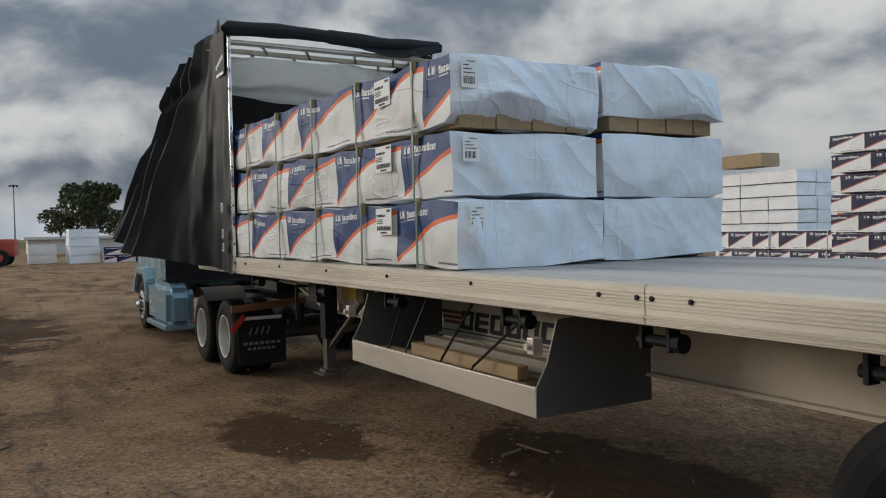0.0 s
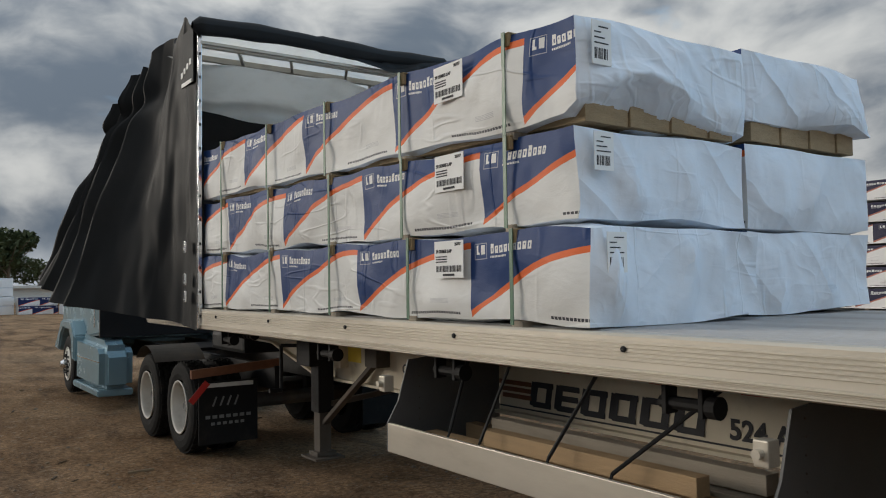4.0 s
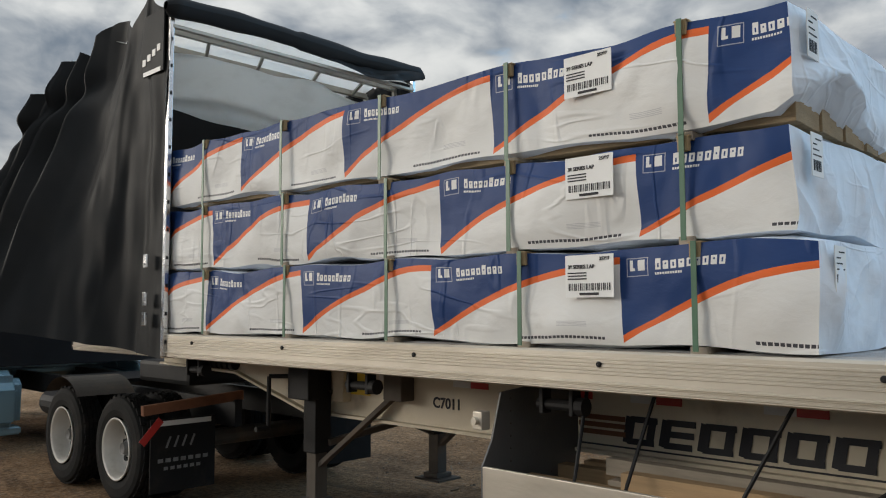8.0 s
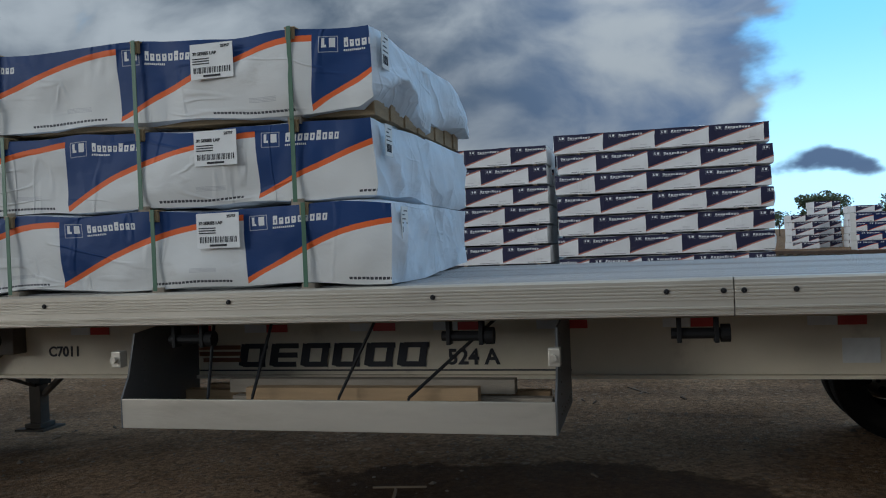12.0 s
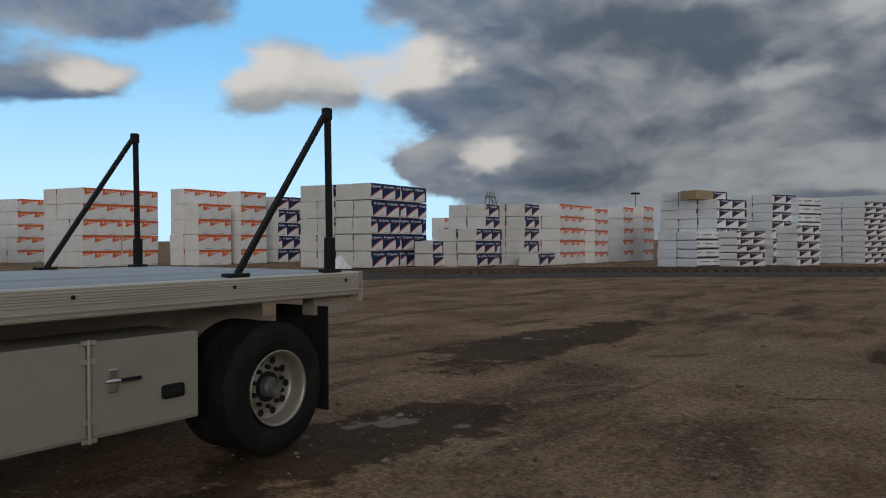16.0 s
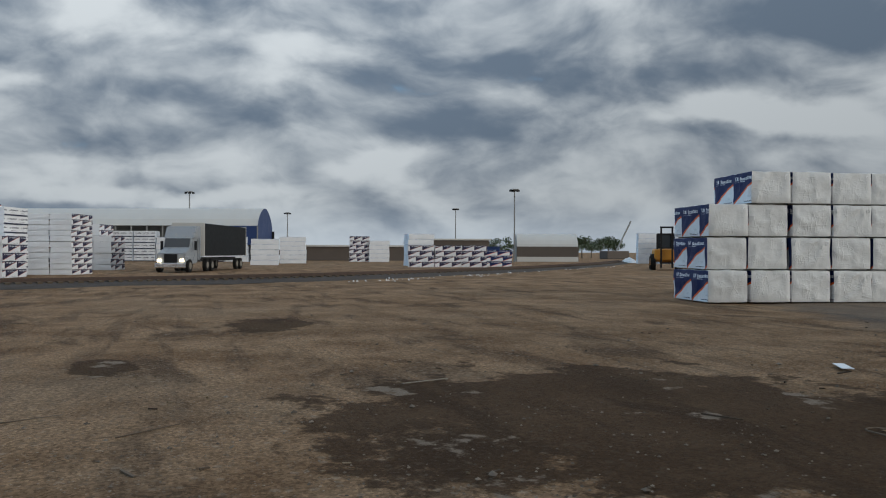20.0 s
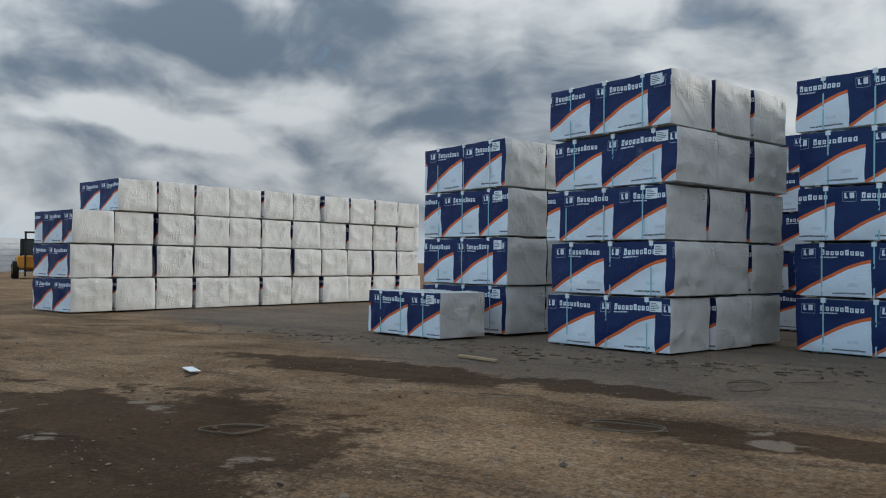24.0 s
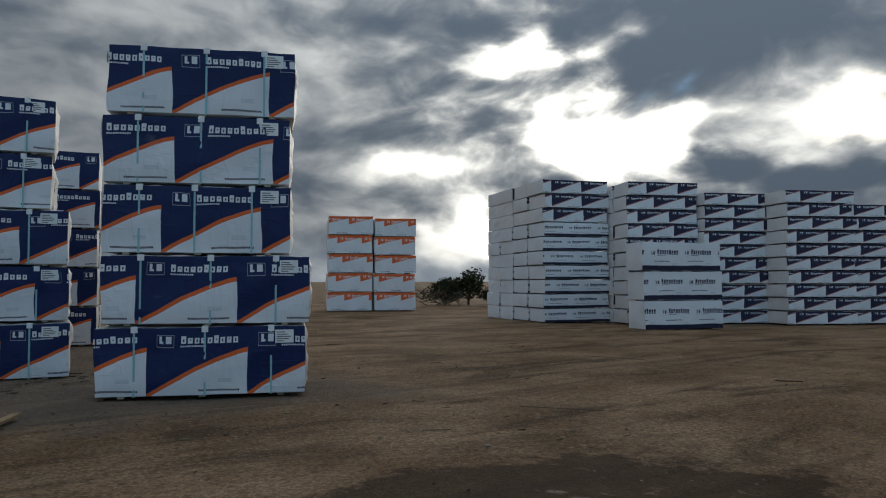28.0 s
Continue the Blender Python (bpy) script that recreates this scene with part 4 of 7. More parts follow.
def build_trailer():
    tr = thing("flatbed_trailer", "long aluminium flatbed trailer with cream beams and spread axles", "trailer")
    # side rails with pressed ridges
    prof = [(0.0, 1.372), (0.012, 1.384), (0.09, 1.384), (0.09, 1.18), (0.03, 1.18), (0.0, 1.19)]
    z = 1.196
    while z < 1.36:
        prof += [(0.0, z), (-0.004, z + 0.003), (-0.004, z + 0.011), (0.0, z + 0.014)] if (z < 1.222 or z > 1.262 and z < 1.345) else [(0.0, z)]
        z += 0.018
    for a, b in ((X0, 1.918), (1.924, X1)):
        part("side_rail", extrude(bmesh.new(), prof, a, b), "alu", tr, "ridged mill-finish aluminium side rail")
        part("rail_lip", extrude(bmesh.new(), [(-0.002, 1.222), (-0.014, 1.226), (-0.014, 1.234), (-0.002, 1.238)], a, b), "alu", tr)
    far = [(YR - y, z) for y, z in prof]
    part("side_rail", extrude(bmesh.new(), far, X0, X1), "alu", tr, "ridged mill-finish aluminium side rail")
    # deck planks
    wp = (YR - 0.18) / 12
    for i in range(12):
        y0 = 0.09 + i * wp
        pr = [(y0 + 0.003, 1.34), (y0 + 0.003, 1.378), (y0 + 0.012, 1.384)]
        for k in range(4):
            c = y0 + wp * (k + 0.7) / 4.4
            pr += [(c - 0.014, 1.384), (c - 0.01, 1.390), (c + 0.01, 1.390), (c + 0.014, 1.384)]
        pr += [(y0 + wp - 0.012, 1.384), (y0 + wp - 0.003, 1.378), (y0 + wp - 0.003, 1.34)]
        part("deck_plank", extrude(bmesh.new(), pr, X0 + 0.01, X1 - 0.01), "deck", tr)
    # bolts along the rail
    bolt = mesh_of(lathe(bmesh.new(), [(0.001, -0.012), (0.010, -0.012), (0.014, -0.008), (0.016, 0.004)], 10), "rail_bolt", "black")
    for x in (-6.07, -4.81, -3.55, -2.21, -0.926, 0.33, 1.588, 1.87, 1.97, 2.218, 3.44, 4.70, 5.965, 7.2):
        share("rail_bolt", bolt, tr, pose(x, -0.002, 1.318))
    # beams: deep in the middle, rising to the nose
    for y in (0.95, YR - 0.95):
        bm = bmesh.new()
        pts = [(-7.1, 1.18), (-7.1, 1.02), (-5.6, 0.99), (-4.5, 0.72), (4.9, 0.72), (5.3, 0.86), (7.1, 0.86), (7.1, 1.18)]
        a = [bm.verts.new((x, y - 0.012, z)) for x, z in pts]
        b = [bm.verts.new((x, y + 0.012, z)) for x, z in pts]
        for i in range(len(pts)):
            j = (i + 1) % len(pts)
            bm.faces.new((a[i], a[j], b[j], b[i]))
        bm.faces.new(a[::-1])
        bm.faces.new(b)
        web = part("main_beam", bm, "cream", tr, "cream painted web of the main beam")
        bm = bmesh.new()
        for (xa, za), (xb, zb) in zip(pts[1:6], pts[2:7]):
            beam(bm, (xa, y, za), (xb, y, zb), 0.13, 0.022)
        part("bottom_flange", bm, "cream", web)
    x = X0 + 0.25
    cm = bmesh.new()
    box(cm, -0.03, 0.03, 0.09, YR - 0.09, 1.20, 1.335)
    cm = mesh_of(cm, "cross_member", "black")
    while x < X1 - 0.1:
        share("cross_member", cm, tr, pose(x, 0, 0))
        x += 0.46
    bm = bmesh.new()
    box(bm, X1 - 0.02, X1 + 0.03, 0.0, YR, 1.12, 1.386, 0.004)
    part("tail_rail", bm, "alu", tr, "aluminium rail across the tail")
    bm = bmesh.new()
    box(bm, 6.98, 7.40, 0.16, 0.30, 1.02, 1.18, 0.006)
    part("tail_bracket", bm, "alu", tr)
    # landing legs
    for y in (0.80, 2.22):
        leg = part("landing_leg", box(bmesh.new(), -4.27, -4.11, y - 0.08, y + 0.08, 0.42, 1.18, 0.008), "black", tr, "black steel landing leg")
        part("inner_leg", box(bmesh.new(), -4.25, -4.13, y - 0.06, y + 0.06, 0.03, 0.43, 0.004), "grimy", leg)
        bm = bmesh.new()
        box(bm, -4.35, -4.03, y - 0.15, y + 0.15, -0.005, 0.015, 0.004)
        box(bm, -4.28, -4.10, y - 0.10, y + 0.10, 0.015, 0.06, 0.01)
        part("foot", bm, "grimy", leg)
        part("brace", beam(bmesh.new(), (-4.14, y, 0.32), (-3.25, y + (0.1 if y < 1 else -0.1), 1.0), 0.07, 0.035), "grimy", leg)
    bm = bmesh.new()
    beam(bm, (-4.1, 0.85, 0.50), (-4.19, 2.2, 0.62), 0.05, 0.05)
    beam(bm, (-4.1, 0.85, 0.92), (-4.19, 2.2, 0.40), 0.05, 0.02)
    part("cross_brace", bm, "grimy", tr)
    bm = bmesh.new()
    rod(bm, (-4.45, 0.5, 1.04), (-4.45, 0.5, 0.62), 0.018)
    rod(bm, (-4.45, 0.5, 1.04), (-4.25, 0.72, 1.04), 0.018)
    rod(bm, (-4.45, 0.5, 0.62), (-4.45, 0.38, 0.62), 0.022)
    part("crank_handle", bm, "black", tr, "black folding crank handle")
    part("gear_box", box(bmesh.new(), -4.33, -4.05, 0.60, 0.72, 0.86, 1.16, 0.01), "black", tr)
    part("brace_bracket", box(bmesh.new(), -3.38, -3.18, 0.80, 0.94, 0.90, 1.12, 0.01), "grimy", tr)
    part("yellow_sticker", box(bmesh.new(), -3.92, -3.68, 0.932, 0.936, 0.90, 1.08), "yellow", tr, "faded yellow warning sticker")
    part("junction_box", box(bmesh.new(), -4.06, -3.92, 0.85, 0.936, 0.84, 1.10, 0.008), "cream", tr)
    lettering("C7011", 0.105, pose(-2.98, 0.935, 0.87, 90), "ink", tr, "black unit lettering")
    lettering("524 A", 0.145, pose(0.17, 0.935, 0.80, 90), "ink", tr, "black unit lettering")
    # maker's mark on the beam, as plain bars
    for i in range(6):
        bm = bmesh.new()
        x = -1.36 + i * 0.238
        beam(bm, (x + 0.01, 0.934, 0.79), (x + 0.04, 0.934, 0.945), 0.003, 0.062)
        for zz in ((0.802, 0.933) if i != 1 else (0.802, 0.868, 0.933)):
            box(bm, x + 0.01 + (zz - 0.79) * 0.2, x + 0.185 + (zz - 0.79) * 0.2, 0.931, 0.936, zz - 0.018, zz + 0.018)
        if i != 1:
            beam(bm, (x + 0.155, 0.934, 0.79), (x + 0.185, 0.934, 0.945), 0.003, 0.05)
        part("mark_block", bm, "ink", tr, "black block of the maker's mark")
    bm = bmesh.new()
    for k in range(3):
        box(bm, -1.66 - 0.03 * k, -1.36, 0.931, 0.936, 0.82 + 0.045 * k, 0.85 + 0.045 * k)
    part("maker_badge", bm, "rust", tr, "dark red maker's badge")
    bm = bmesh.new()
    box(bm, -1.7, 1.0, 0.931, 0.936, 0.755, 0.765)
    part("pin_stripe", bm, "ink", tr)
    # reflective tape
    for i, x in enumerate((-4.5, -3.4, -2.6, -1.75, -1.15, -0.35, 0.25, 0.95, 1.75, 2.6, 4.2)):
        part("reflector_tape", box(bmesh.new(), x, x + 0.16, 0.930, 0.937, 1.03, 1.085), "red", tr, "red reflective tape")
        part("reflector_tape", box(bmesh.new(), x - 0.17, x - 0.004, 0.930, 0.937, 1.03, 1.085), "silver", tr, "white reflective tape")
    # strap winches
    for x in (-5.2, -3.0, -1.35, 0.45, 1.75, 3.0):
        w = part("winch", box(bmesh.new(), x - 0.11, x - 0.085, 0.22, 0.30, 1.02, 1.19, 0.004), "black", tr, "black strap winch")
        part("winch_plate", box(bmesh.new(), x + 0.085, x + 0.11, 0.22, 0.30, 1.02, 1.19, 0.004), "black", w)
        bm = bmesh.new()
        rod(bm, (x - 0.14, 0.26, 1.07), (x + 0.14, 0.26, 1.07), 0.03)
        rod(bm, (x + 0.12, 0.26, 1.07), (x + 0.17, 0.26, 1.07), 0.05, 14)
        part("drum", bm, "black", w)
    # dunnage tray
    ax, bx = -1.70, 0.99
    part("tray_front", box(bmesh.new(), ax, bx, 0.02, 0.045, 0.55, 0.73, 0.004), "alu", tr, "aluminium lip of the dunnage tray")
    part("tray_floor", box(bmesh.new(), ax, bx, 0.045, 0.93, 0.55, 0.57), "grimy", tr)
    for x in (ax, bx):
        bm = bmesh.new()
        pts = [(0.02, 0.55), (0.02, 0.73), (0.10, 0.86), (0.18, 1.12), (0.93, 1.18), (0.93, 0.55)]
        a = [bm.verts.new((x - 0.006, y, z)) for y, z in pts]
        b = [bm.verts.new((x + 0.006, y, z)) for y, z in pts]
        for i in range(6):
            bm.faces.new((a[i], a[(i + 1) % 6], b[(i + 1) % 6], b[i]))
        bm.faces.new(a[::-1])
        bm.faces.new(b)
        bmesh.ops.recalc_face_normals(bm, faces=bm.faces)
        plate = part("tray_end", bm, "plate", tr, "riveted grey steel end plate")
        rv = bmesh.new()
        for k in range(7):
            for s in (-0.008, 0.008):
                rod(rv, (x, 0.24 + 0.1 * k, 0.62), (x + s * 1.3, 0.24 + 0.1 * k, 0.62), 0.005, 6)
                rod(rv, (x, 0.26, 0.66 + 0.07 * k), (x + s * 1.3, 0.26, 0.66 + 0.07 * k), 0.005, 6)
        tagged(part("rivets", rv, "grimy", plate), kind="stuff")
        lb = bmesh.new()
        box(lb, x - 0.03, x + 0.035, -0.02, 0.05, 0.93, 1.03, 0.006)
        rod(lb, (x, -0.02, 0.98), (x, -0.05, 0.98), 0.02)
        part("latch", lb, "alu", plate, "bright metal latch")
    # rubber cords across the tray
    for xa, xb in ((-1.20, -1.16), (-0.80, -0.86), (-0.12, -0.30), (0.62, 0.13)):
        bm = bmesh.new()
        a, b = Vector((xa, 0.30, 1.16)), Vector((xb, 0.12, 0.73))
        rod(bm, a, b, 0.010, 6)
        rod(bm, b, b + Vector((0, -0.03, -0.06)), 0.008, 6)
        part("rubber_cord", bm, "black", tr, "black rubber tie-down cord")
    # tool box between the axles
    tb = part("tool_box", box(bmesh.new(), 4.12, 5.71, 0.10, 0.70, 0.40, 1.02, 0.006), "box", tr, "dull aluminium side tool box")
    for a, b in ((4.13, 4.835), (4.865, 5.70)):
        part("box_door", box(bmesh.new(), a, b, 0.085, 0.10, 0.42, 1.0, 0.005), "box", tb, "flat aluminium box door")
    bm = bmesh.new()
    rod(bm, (4.85, 0.075, 0.38), (4.85, 0.075, 1.04), 0.012)
    for zz in (0.40, 0.52, 0.90, 1.02):
        box(bm, 4.80, 4.90, 0.07, 0.088, zz - 0.015, zz + 0.015)
    part("lock_rod", bm, "alu", tb)
    bm = bmesh.new()
    box(bm, 4.98, 5.05, 0.065, 0.086, 0.68, 0.84, 0.012)
    rod(bm, (4.95, 0.06, 0.755), (5.08, 0.06, 0.755), 0.012)
    part("latch_plate", bm, "chrome", tb)
    part("latch_handle", box(bmesh.new(), 5.06, 5.21, 0.045, 0.065, 0.742, 0.768, 0.006), "black", tb)
    bm = bmesh.new()
    box(bm, 5.39, 5.57, 0.072, 0.087, 0.575, 0.67, 0.02)
    part("paddle_latch", bm, "black", tb)
    # running gear
    for x in (3.36, 6.43):
        for side, y in ((-1, 0.03), (1, YR - 0.03)):
            wheel(tr, x, y, 0.50, 0.52, True, False, side)
        bm = bmesh.new()
        rod(bm, (x, 0.3, 0.5), (x, YR - 0.3, 0.5), 0.07, 12)
        for y in (0.95, YR - 0.95):
            beam(bm, (x - 0.45, y, 0.78), (x + 0.1, y, 0.45), 0.09, 0.14)
            rod(bm, (x + 0.3, y, 0.45), (x + 0.3, y, 0.74), 0.11, 12)
            beam(bm, (x - 0.1, y, 0.45), (x + 0.4, y, 0.45), 0.09, 0.10)
        part("axle", bm, "grimy", tr, "greasy axle with air bags")
    part("mud_flap", box(bmesh.new(), 7.02, 7.035, 0.05, 0.66, 0.22, 1.10), "rubber", tr, "black rubber mud flap")
    part("mud_flap", box(bmesh.new(), 7.02, 7.035, YR - 0.66, YR - 0.05, 0.22, 1.10), "rubber", tr, "black rubber mud flap")
    bm = bmesh.new()
    box(bm, 7.10, 7.16, 0.5, YR - 0.5, 0.48, 0.58)
    for y in (1.0, YR - 1.0):
        box(bm, 7.08, 7.14, y - 0.04, y + 0.04, 0.5, 1.15)
    part("rear_bumper", bm, "cream", tr)
    part("air_tank", rod(bmesh.new(), (5.0, 1.1, 0.98), (5.0, 1.9, 0.98), 0.14, 16), "black", tr)
    # black plate and box, added to darken the space under the deck
    part("coupler_plate", box(bmesh.new(), -7.1, -5.5, 0.95, YR - 0.95, 1.02, 1.06), "black", tr, "greasy black coupler plate")
    part("belly_box", box(bmesh.new(), -3.9, -2.4, YR - 0.75, YR - 0.15, 0.62, 1.12, 0.02), "black", tr, "added black box that darkens the far side under the deck")
    roll = mesh_of(rod(bmesh.new(), (0, 0, 0), (0.05, 0, 0), 0.045, 12), "rolled_strap", "black")
    for k in range(9):
        share("rolled_strap", roll, tr, pose(-5.45 + k * 0.085, 0.35, 1.13), "rolled black strap under the rail")
    bm = bmesh.new()
    for y in (0.97, 1.2, 1.7):
        rod(bm, (-6.9, y, 1.12), (3.0, y, 1.10), 0.014, 6)
    part("air_lines", bm, "black", tr, "black air lines under the deck")
    # warning plates on the rear beam
    for x in (2.62, 2.86, 3.1):
        part("data_plate", box(bmesh.new(), x, x + 0.21, 0.931, 0.936, 0.80, 0.95), "silver", tr, "small faded data plate")
    return tr


build_trailer()


def stake_brace(x, y, lean):
    """A black two-legged stake on the deck."""
    ob = thing("deck_stake", "black steel stake with a slanting brace on the trailer deck", "stake", pose(x, y, DECK), "stakes at the trailer's tail")
    h = 1.37
    part("post", beam(bmesh.new(), (0, 0, 0.02), (-0.02, 0, h), 0.045, 0.045, 0.006), "black", ob)
    part("slanting_brace", beam(bmesh.new(), (-lean, 0, 0.02), (-0.035, 0, h), 0.042, 0.042, 0.006), "black", ob)
    part("head", box(bmesh.new(), -0.065, 0.012, -0.032, 0.032, h - 0.07, h + 0.035, 0.014), "black", ob)
    part("base_plate", box(bmesh.new(), -0.08, 0.08, -0.06, 0.06, 0.0, 0.03, 0.006), "black", ob)
    part("base_plate", box(bmesh.new(), -lean - 0.1, -lean + 0.08, -0.06, 0.06, 0.0, 0.03, 0.006), "black", ob)
    part("foot_block", box(bmesh.new(), -0.035, 0.035, -0.035, 0.035, 0.03, 0.3, 0.004), "black", ob)


# Load on the trailer ---------------------------------------------------
def load_unit(x0, x1, y0, y1, zf, zr, hf, hr, label, straps, bare=0.0, seed=1, tags=True, bulge=0.036, first=0.0, flap=()):
    """A unit of siding on the trailer; zf, zr its base at the front and rear end, hf, hr its height there."""
    L, W = x1 - x0, y1 - y0
    ob = thing("siding_package", label, "siding package", pose((x0 + x1) / 2, (y0 + y1) / 2, min(zf, zr)), "packages on the trailer")
    lf, lr = zf - min(zf, zr), zr - min(zf, zr)
    me = package_mesh(L, W, hr - bare, "load", 0.07, bulge, seed)
    for v in me.vertices:
        f = v.co.x / L + 0.5
        h = hf + (hr - hf) * f
        z = v.co.z / (hr - bare) * (h - bare) + bare
        v.co.z = z + lf * (1 - f) + lr * f + 0.03 * noise.noise(Vector((v.co.x * 2.3, v.co.y * 1.5, seed * 5.0))) * step(z / h, 0.3, 1.0)
    for d in me.uv_layers["print"].data:
        if d.uv[1] > -0.5:
            d.uv[0] += x0 - first
    for v in me.vertices:
        # loose wrap: the end sheet stops short of the base and stands off
        for yc, half, rise, out in flap:
            if v.co.x > L / 2 - 0.04:
                w = max(0.0, 1 - abs(v.co.y - yc) / half)
                s = 1 - min(1.0, max(0.0, (v.co.z - lr) / hr))
                v.co.z += rise * w * s * s * 1.3
                v.co.x += out * w * s
    for v in me.vertices:
        s = 1 - step((v.co.z - lf * (0.5 - v.co.x / L) - lr * (v.co.x / L + 0.5)) / hr, 0.0, 0.35)
        v.co.z += 0.045 * s * max(0.0, 0.25 + noise.noise(Vector((v.co.x * 1.7, v.co.y * 1.7, seed * 3.0))))
    share("wrap", me, ob, pose(0, 0, 0))
    if bare:
        n = 11
        for i in range(n):
            y = (i / n - 0.5) * (W - 0.15)
            bm = box(bmesh.new(), -L / 2 + 0.02, L / 2 - 0.010 - 0.006 * (i % 3), y + 0.002, y + (W - 0.15) / n - 0.002, 0.02, hr * 0.62, 0.003)
            for v in bm.verts:
                f = v.co.x / L + 0.5
                v.co.z += lf * (1 - f) + lr * f
            part("siding_board", bm, "board", ob, "bare brown siding edge below the wrap")
    for i, x in enumerate(straps):
        xl = x - (x0 + x1) / 2
        f = xl / L + 0.5
        zb, h = lf * (1 - f) + lr * f, hf + (hr - hf) * f
        for s in (-1, 1):
            yy = s * (W / 2 + 0.04)
            part("strap", box(bmesh.new(), xl - 0.013, xl + 0.013, min(yy, yy + 0.005 * s), max(yy, yy + 0.005 * s), zb - 0.0, zb + h + 0.015), "strap", ob, "green plastic strap")
        part("strap_top", box(bmesh.new(), xl - 0.013, xl + 0.013, -W / 2 - 0.02, W / 2 + 0.02, zb + h + 0.011, zb + h + 0.015), "strap", ob)
        bm = bmesh.new()
        box(bm, xl - 0.028, xl + 0.028, -W / 2 - 0.030, -W / 2 - 0.005, zb + h - 0.060, zb + h + 0.012, 0.004)
        box(bm, xl - 0.034, xl + 0.034, -W / 2 - 0.030, -W / 2 + 0.06, zb + h + 0.006, zb + h + 0.014, 0.003)
        part("strap_guard", bm, "card", ob, "brown cardboard edge guard")
        part("bearer", box(bmesh.new(), xl - 0.04, xl + 0.04, -W / 2 - 0.012, W / 2 + 0.012, zb - 0.02, zb + 0.02), "wood_grey", ob)
    if tags:
        fx = -1.02
        f = (fx - (x0 + x1) / 2) / L + 0.5
        z = lf * (1 - f) + lr * f + hr * 0.52
        paper_label(ob, fx - (x0 + x1) / 2 - 0.1, -W / 2 - 0.042, z, 0.28, 0.21)
        e = part("end_label", box(bmesh.new(), L / 2 + 0.048, L / 2 + 0.052, -W / 2 + 0.07, -W / 2 + 0.20, lr + hr * 0.54, lr + hr * 0.94), "paper", ob, "white paper label")
        bm = bmesh.new()
        for k in range(4):
            box(bm, L / 2 + 0.052, L / 2 + 0.0535, -W / 2 + 0.085 + 0.03 * (k == 3), -W / 2 + 0.18 - 0.025 * (k % 3), lr + hr * (0.73 + 0.05 * k), lr + hr * (0.742 + 0.05 * k))
        for k in range(9):
            box(bm, L / 2 + 0.052, L / 2 + 0.0535, -W / 2 + 0.085 + 0.0105 * k, -W / 2 + 0.089 + 0.0105 * k + 0.003 * (k % 3 == 0), lr + hr * 0.59, lr + hr * 0.69)
        part("barcode", bm, "ink", e)
    return ob


def paper_label(parent, x, y, z, w, h):
    lab = part("paper_label", box(bmesh.new(), x, x + w, y - 0.004, y, z, z + h), "paper", parent, "white paper label with a barcode")
    lettering("38 SERIES LAP", h * 0.125, pose(x + 0.015, y - 0.0055, z + h * 0.68, 90), "ink", lab)
    lettering("25797", h * 0.11, pose(x + w * 0.72, y - 0.0055, z + h * 0.86, 90), "ink", lab)
    bm = bmesh.new()
    for k in range(3):
        box(bm, x + 0.015, x + w * 0.45, y - 0.006, y - 0.0045, z + h * (0.42 + 0.07 * k), z + h * (0.45 + 0.07 * k))
    for k in range(22):
        box(bm, x + 0.02 + k * w * 0.04, x + 0.02 + k * w * 0.04 + w * (0.012 + 0.012 * (k % 3 == 0)), y - 0.006, y - 0.0045, z + h * 0.16, z + h * 0.33)
    box(bm, x + w * 0.3, x + w * 0.7, y - 0.006, y - 0.0045, z + h * 0.05, z + h * 0.11)
    part("barcode", bm, "ink", lab)


S1 = (-4.67, -3.55, -2.47, -1.42, -0.43)
near = "white and navy wrapped siding package strapped on the trailer"
load_unit(-5.32, 0.08, 0.05, 1.37, 1.395, 1.395, 0.50, 0.475, near, S1, seed=1, first=-4.68)
load_unit(-5.36, 0.00, 0.06, 1.37, 1.915, 1.89, 0.52, 0.465, near, (-4.72, -3.60, -2.49, -1.50, -0.48), seed=2, first=-4.61)
load_unit(-5.32, 0.00, 0.06, 1.37, 2.45, 2.365, 0.53, 0.53, "white and navy package with loose wrap over bare siding", (-4.73, -3.63, -2.55, -1.51, -0.48), bare=0.03, seed=3, bulge=0.038, first=-4.22, flap=((-0.22, 0.60, 0.20, 0.06), (0.3, 0.35, 0.05, 0.02), (0.62, 0.2, 0.03, 0.0)))
far_lab = "white wrapped siding package with a plain creased end"
load_unit(-5.3, -0.08, 1.50, 2.84, 1.395, 1.395, 0.50, 0.50, far_lab, S1, seed=4, tags=False)
load_unit(-5.3, -0.08, 1.50, 2.84, 1.915, 1.90, 0.52, 0.50, far_lab, S1, seed=5, tags=False)
load_unit(-5.3, -0.08, 1.50, 2.80, 2.45, 2.41, 0.53, 0.55, "white package with loose wrap over bare siding", S1, bare=0.13, seed=6, tags=False, bulge=0.038, flap=((0.35, 0.5, 0.08, 0.14), (0.6, 0.2, -0.06, 0.05)))


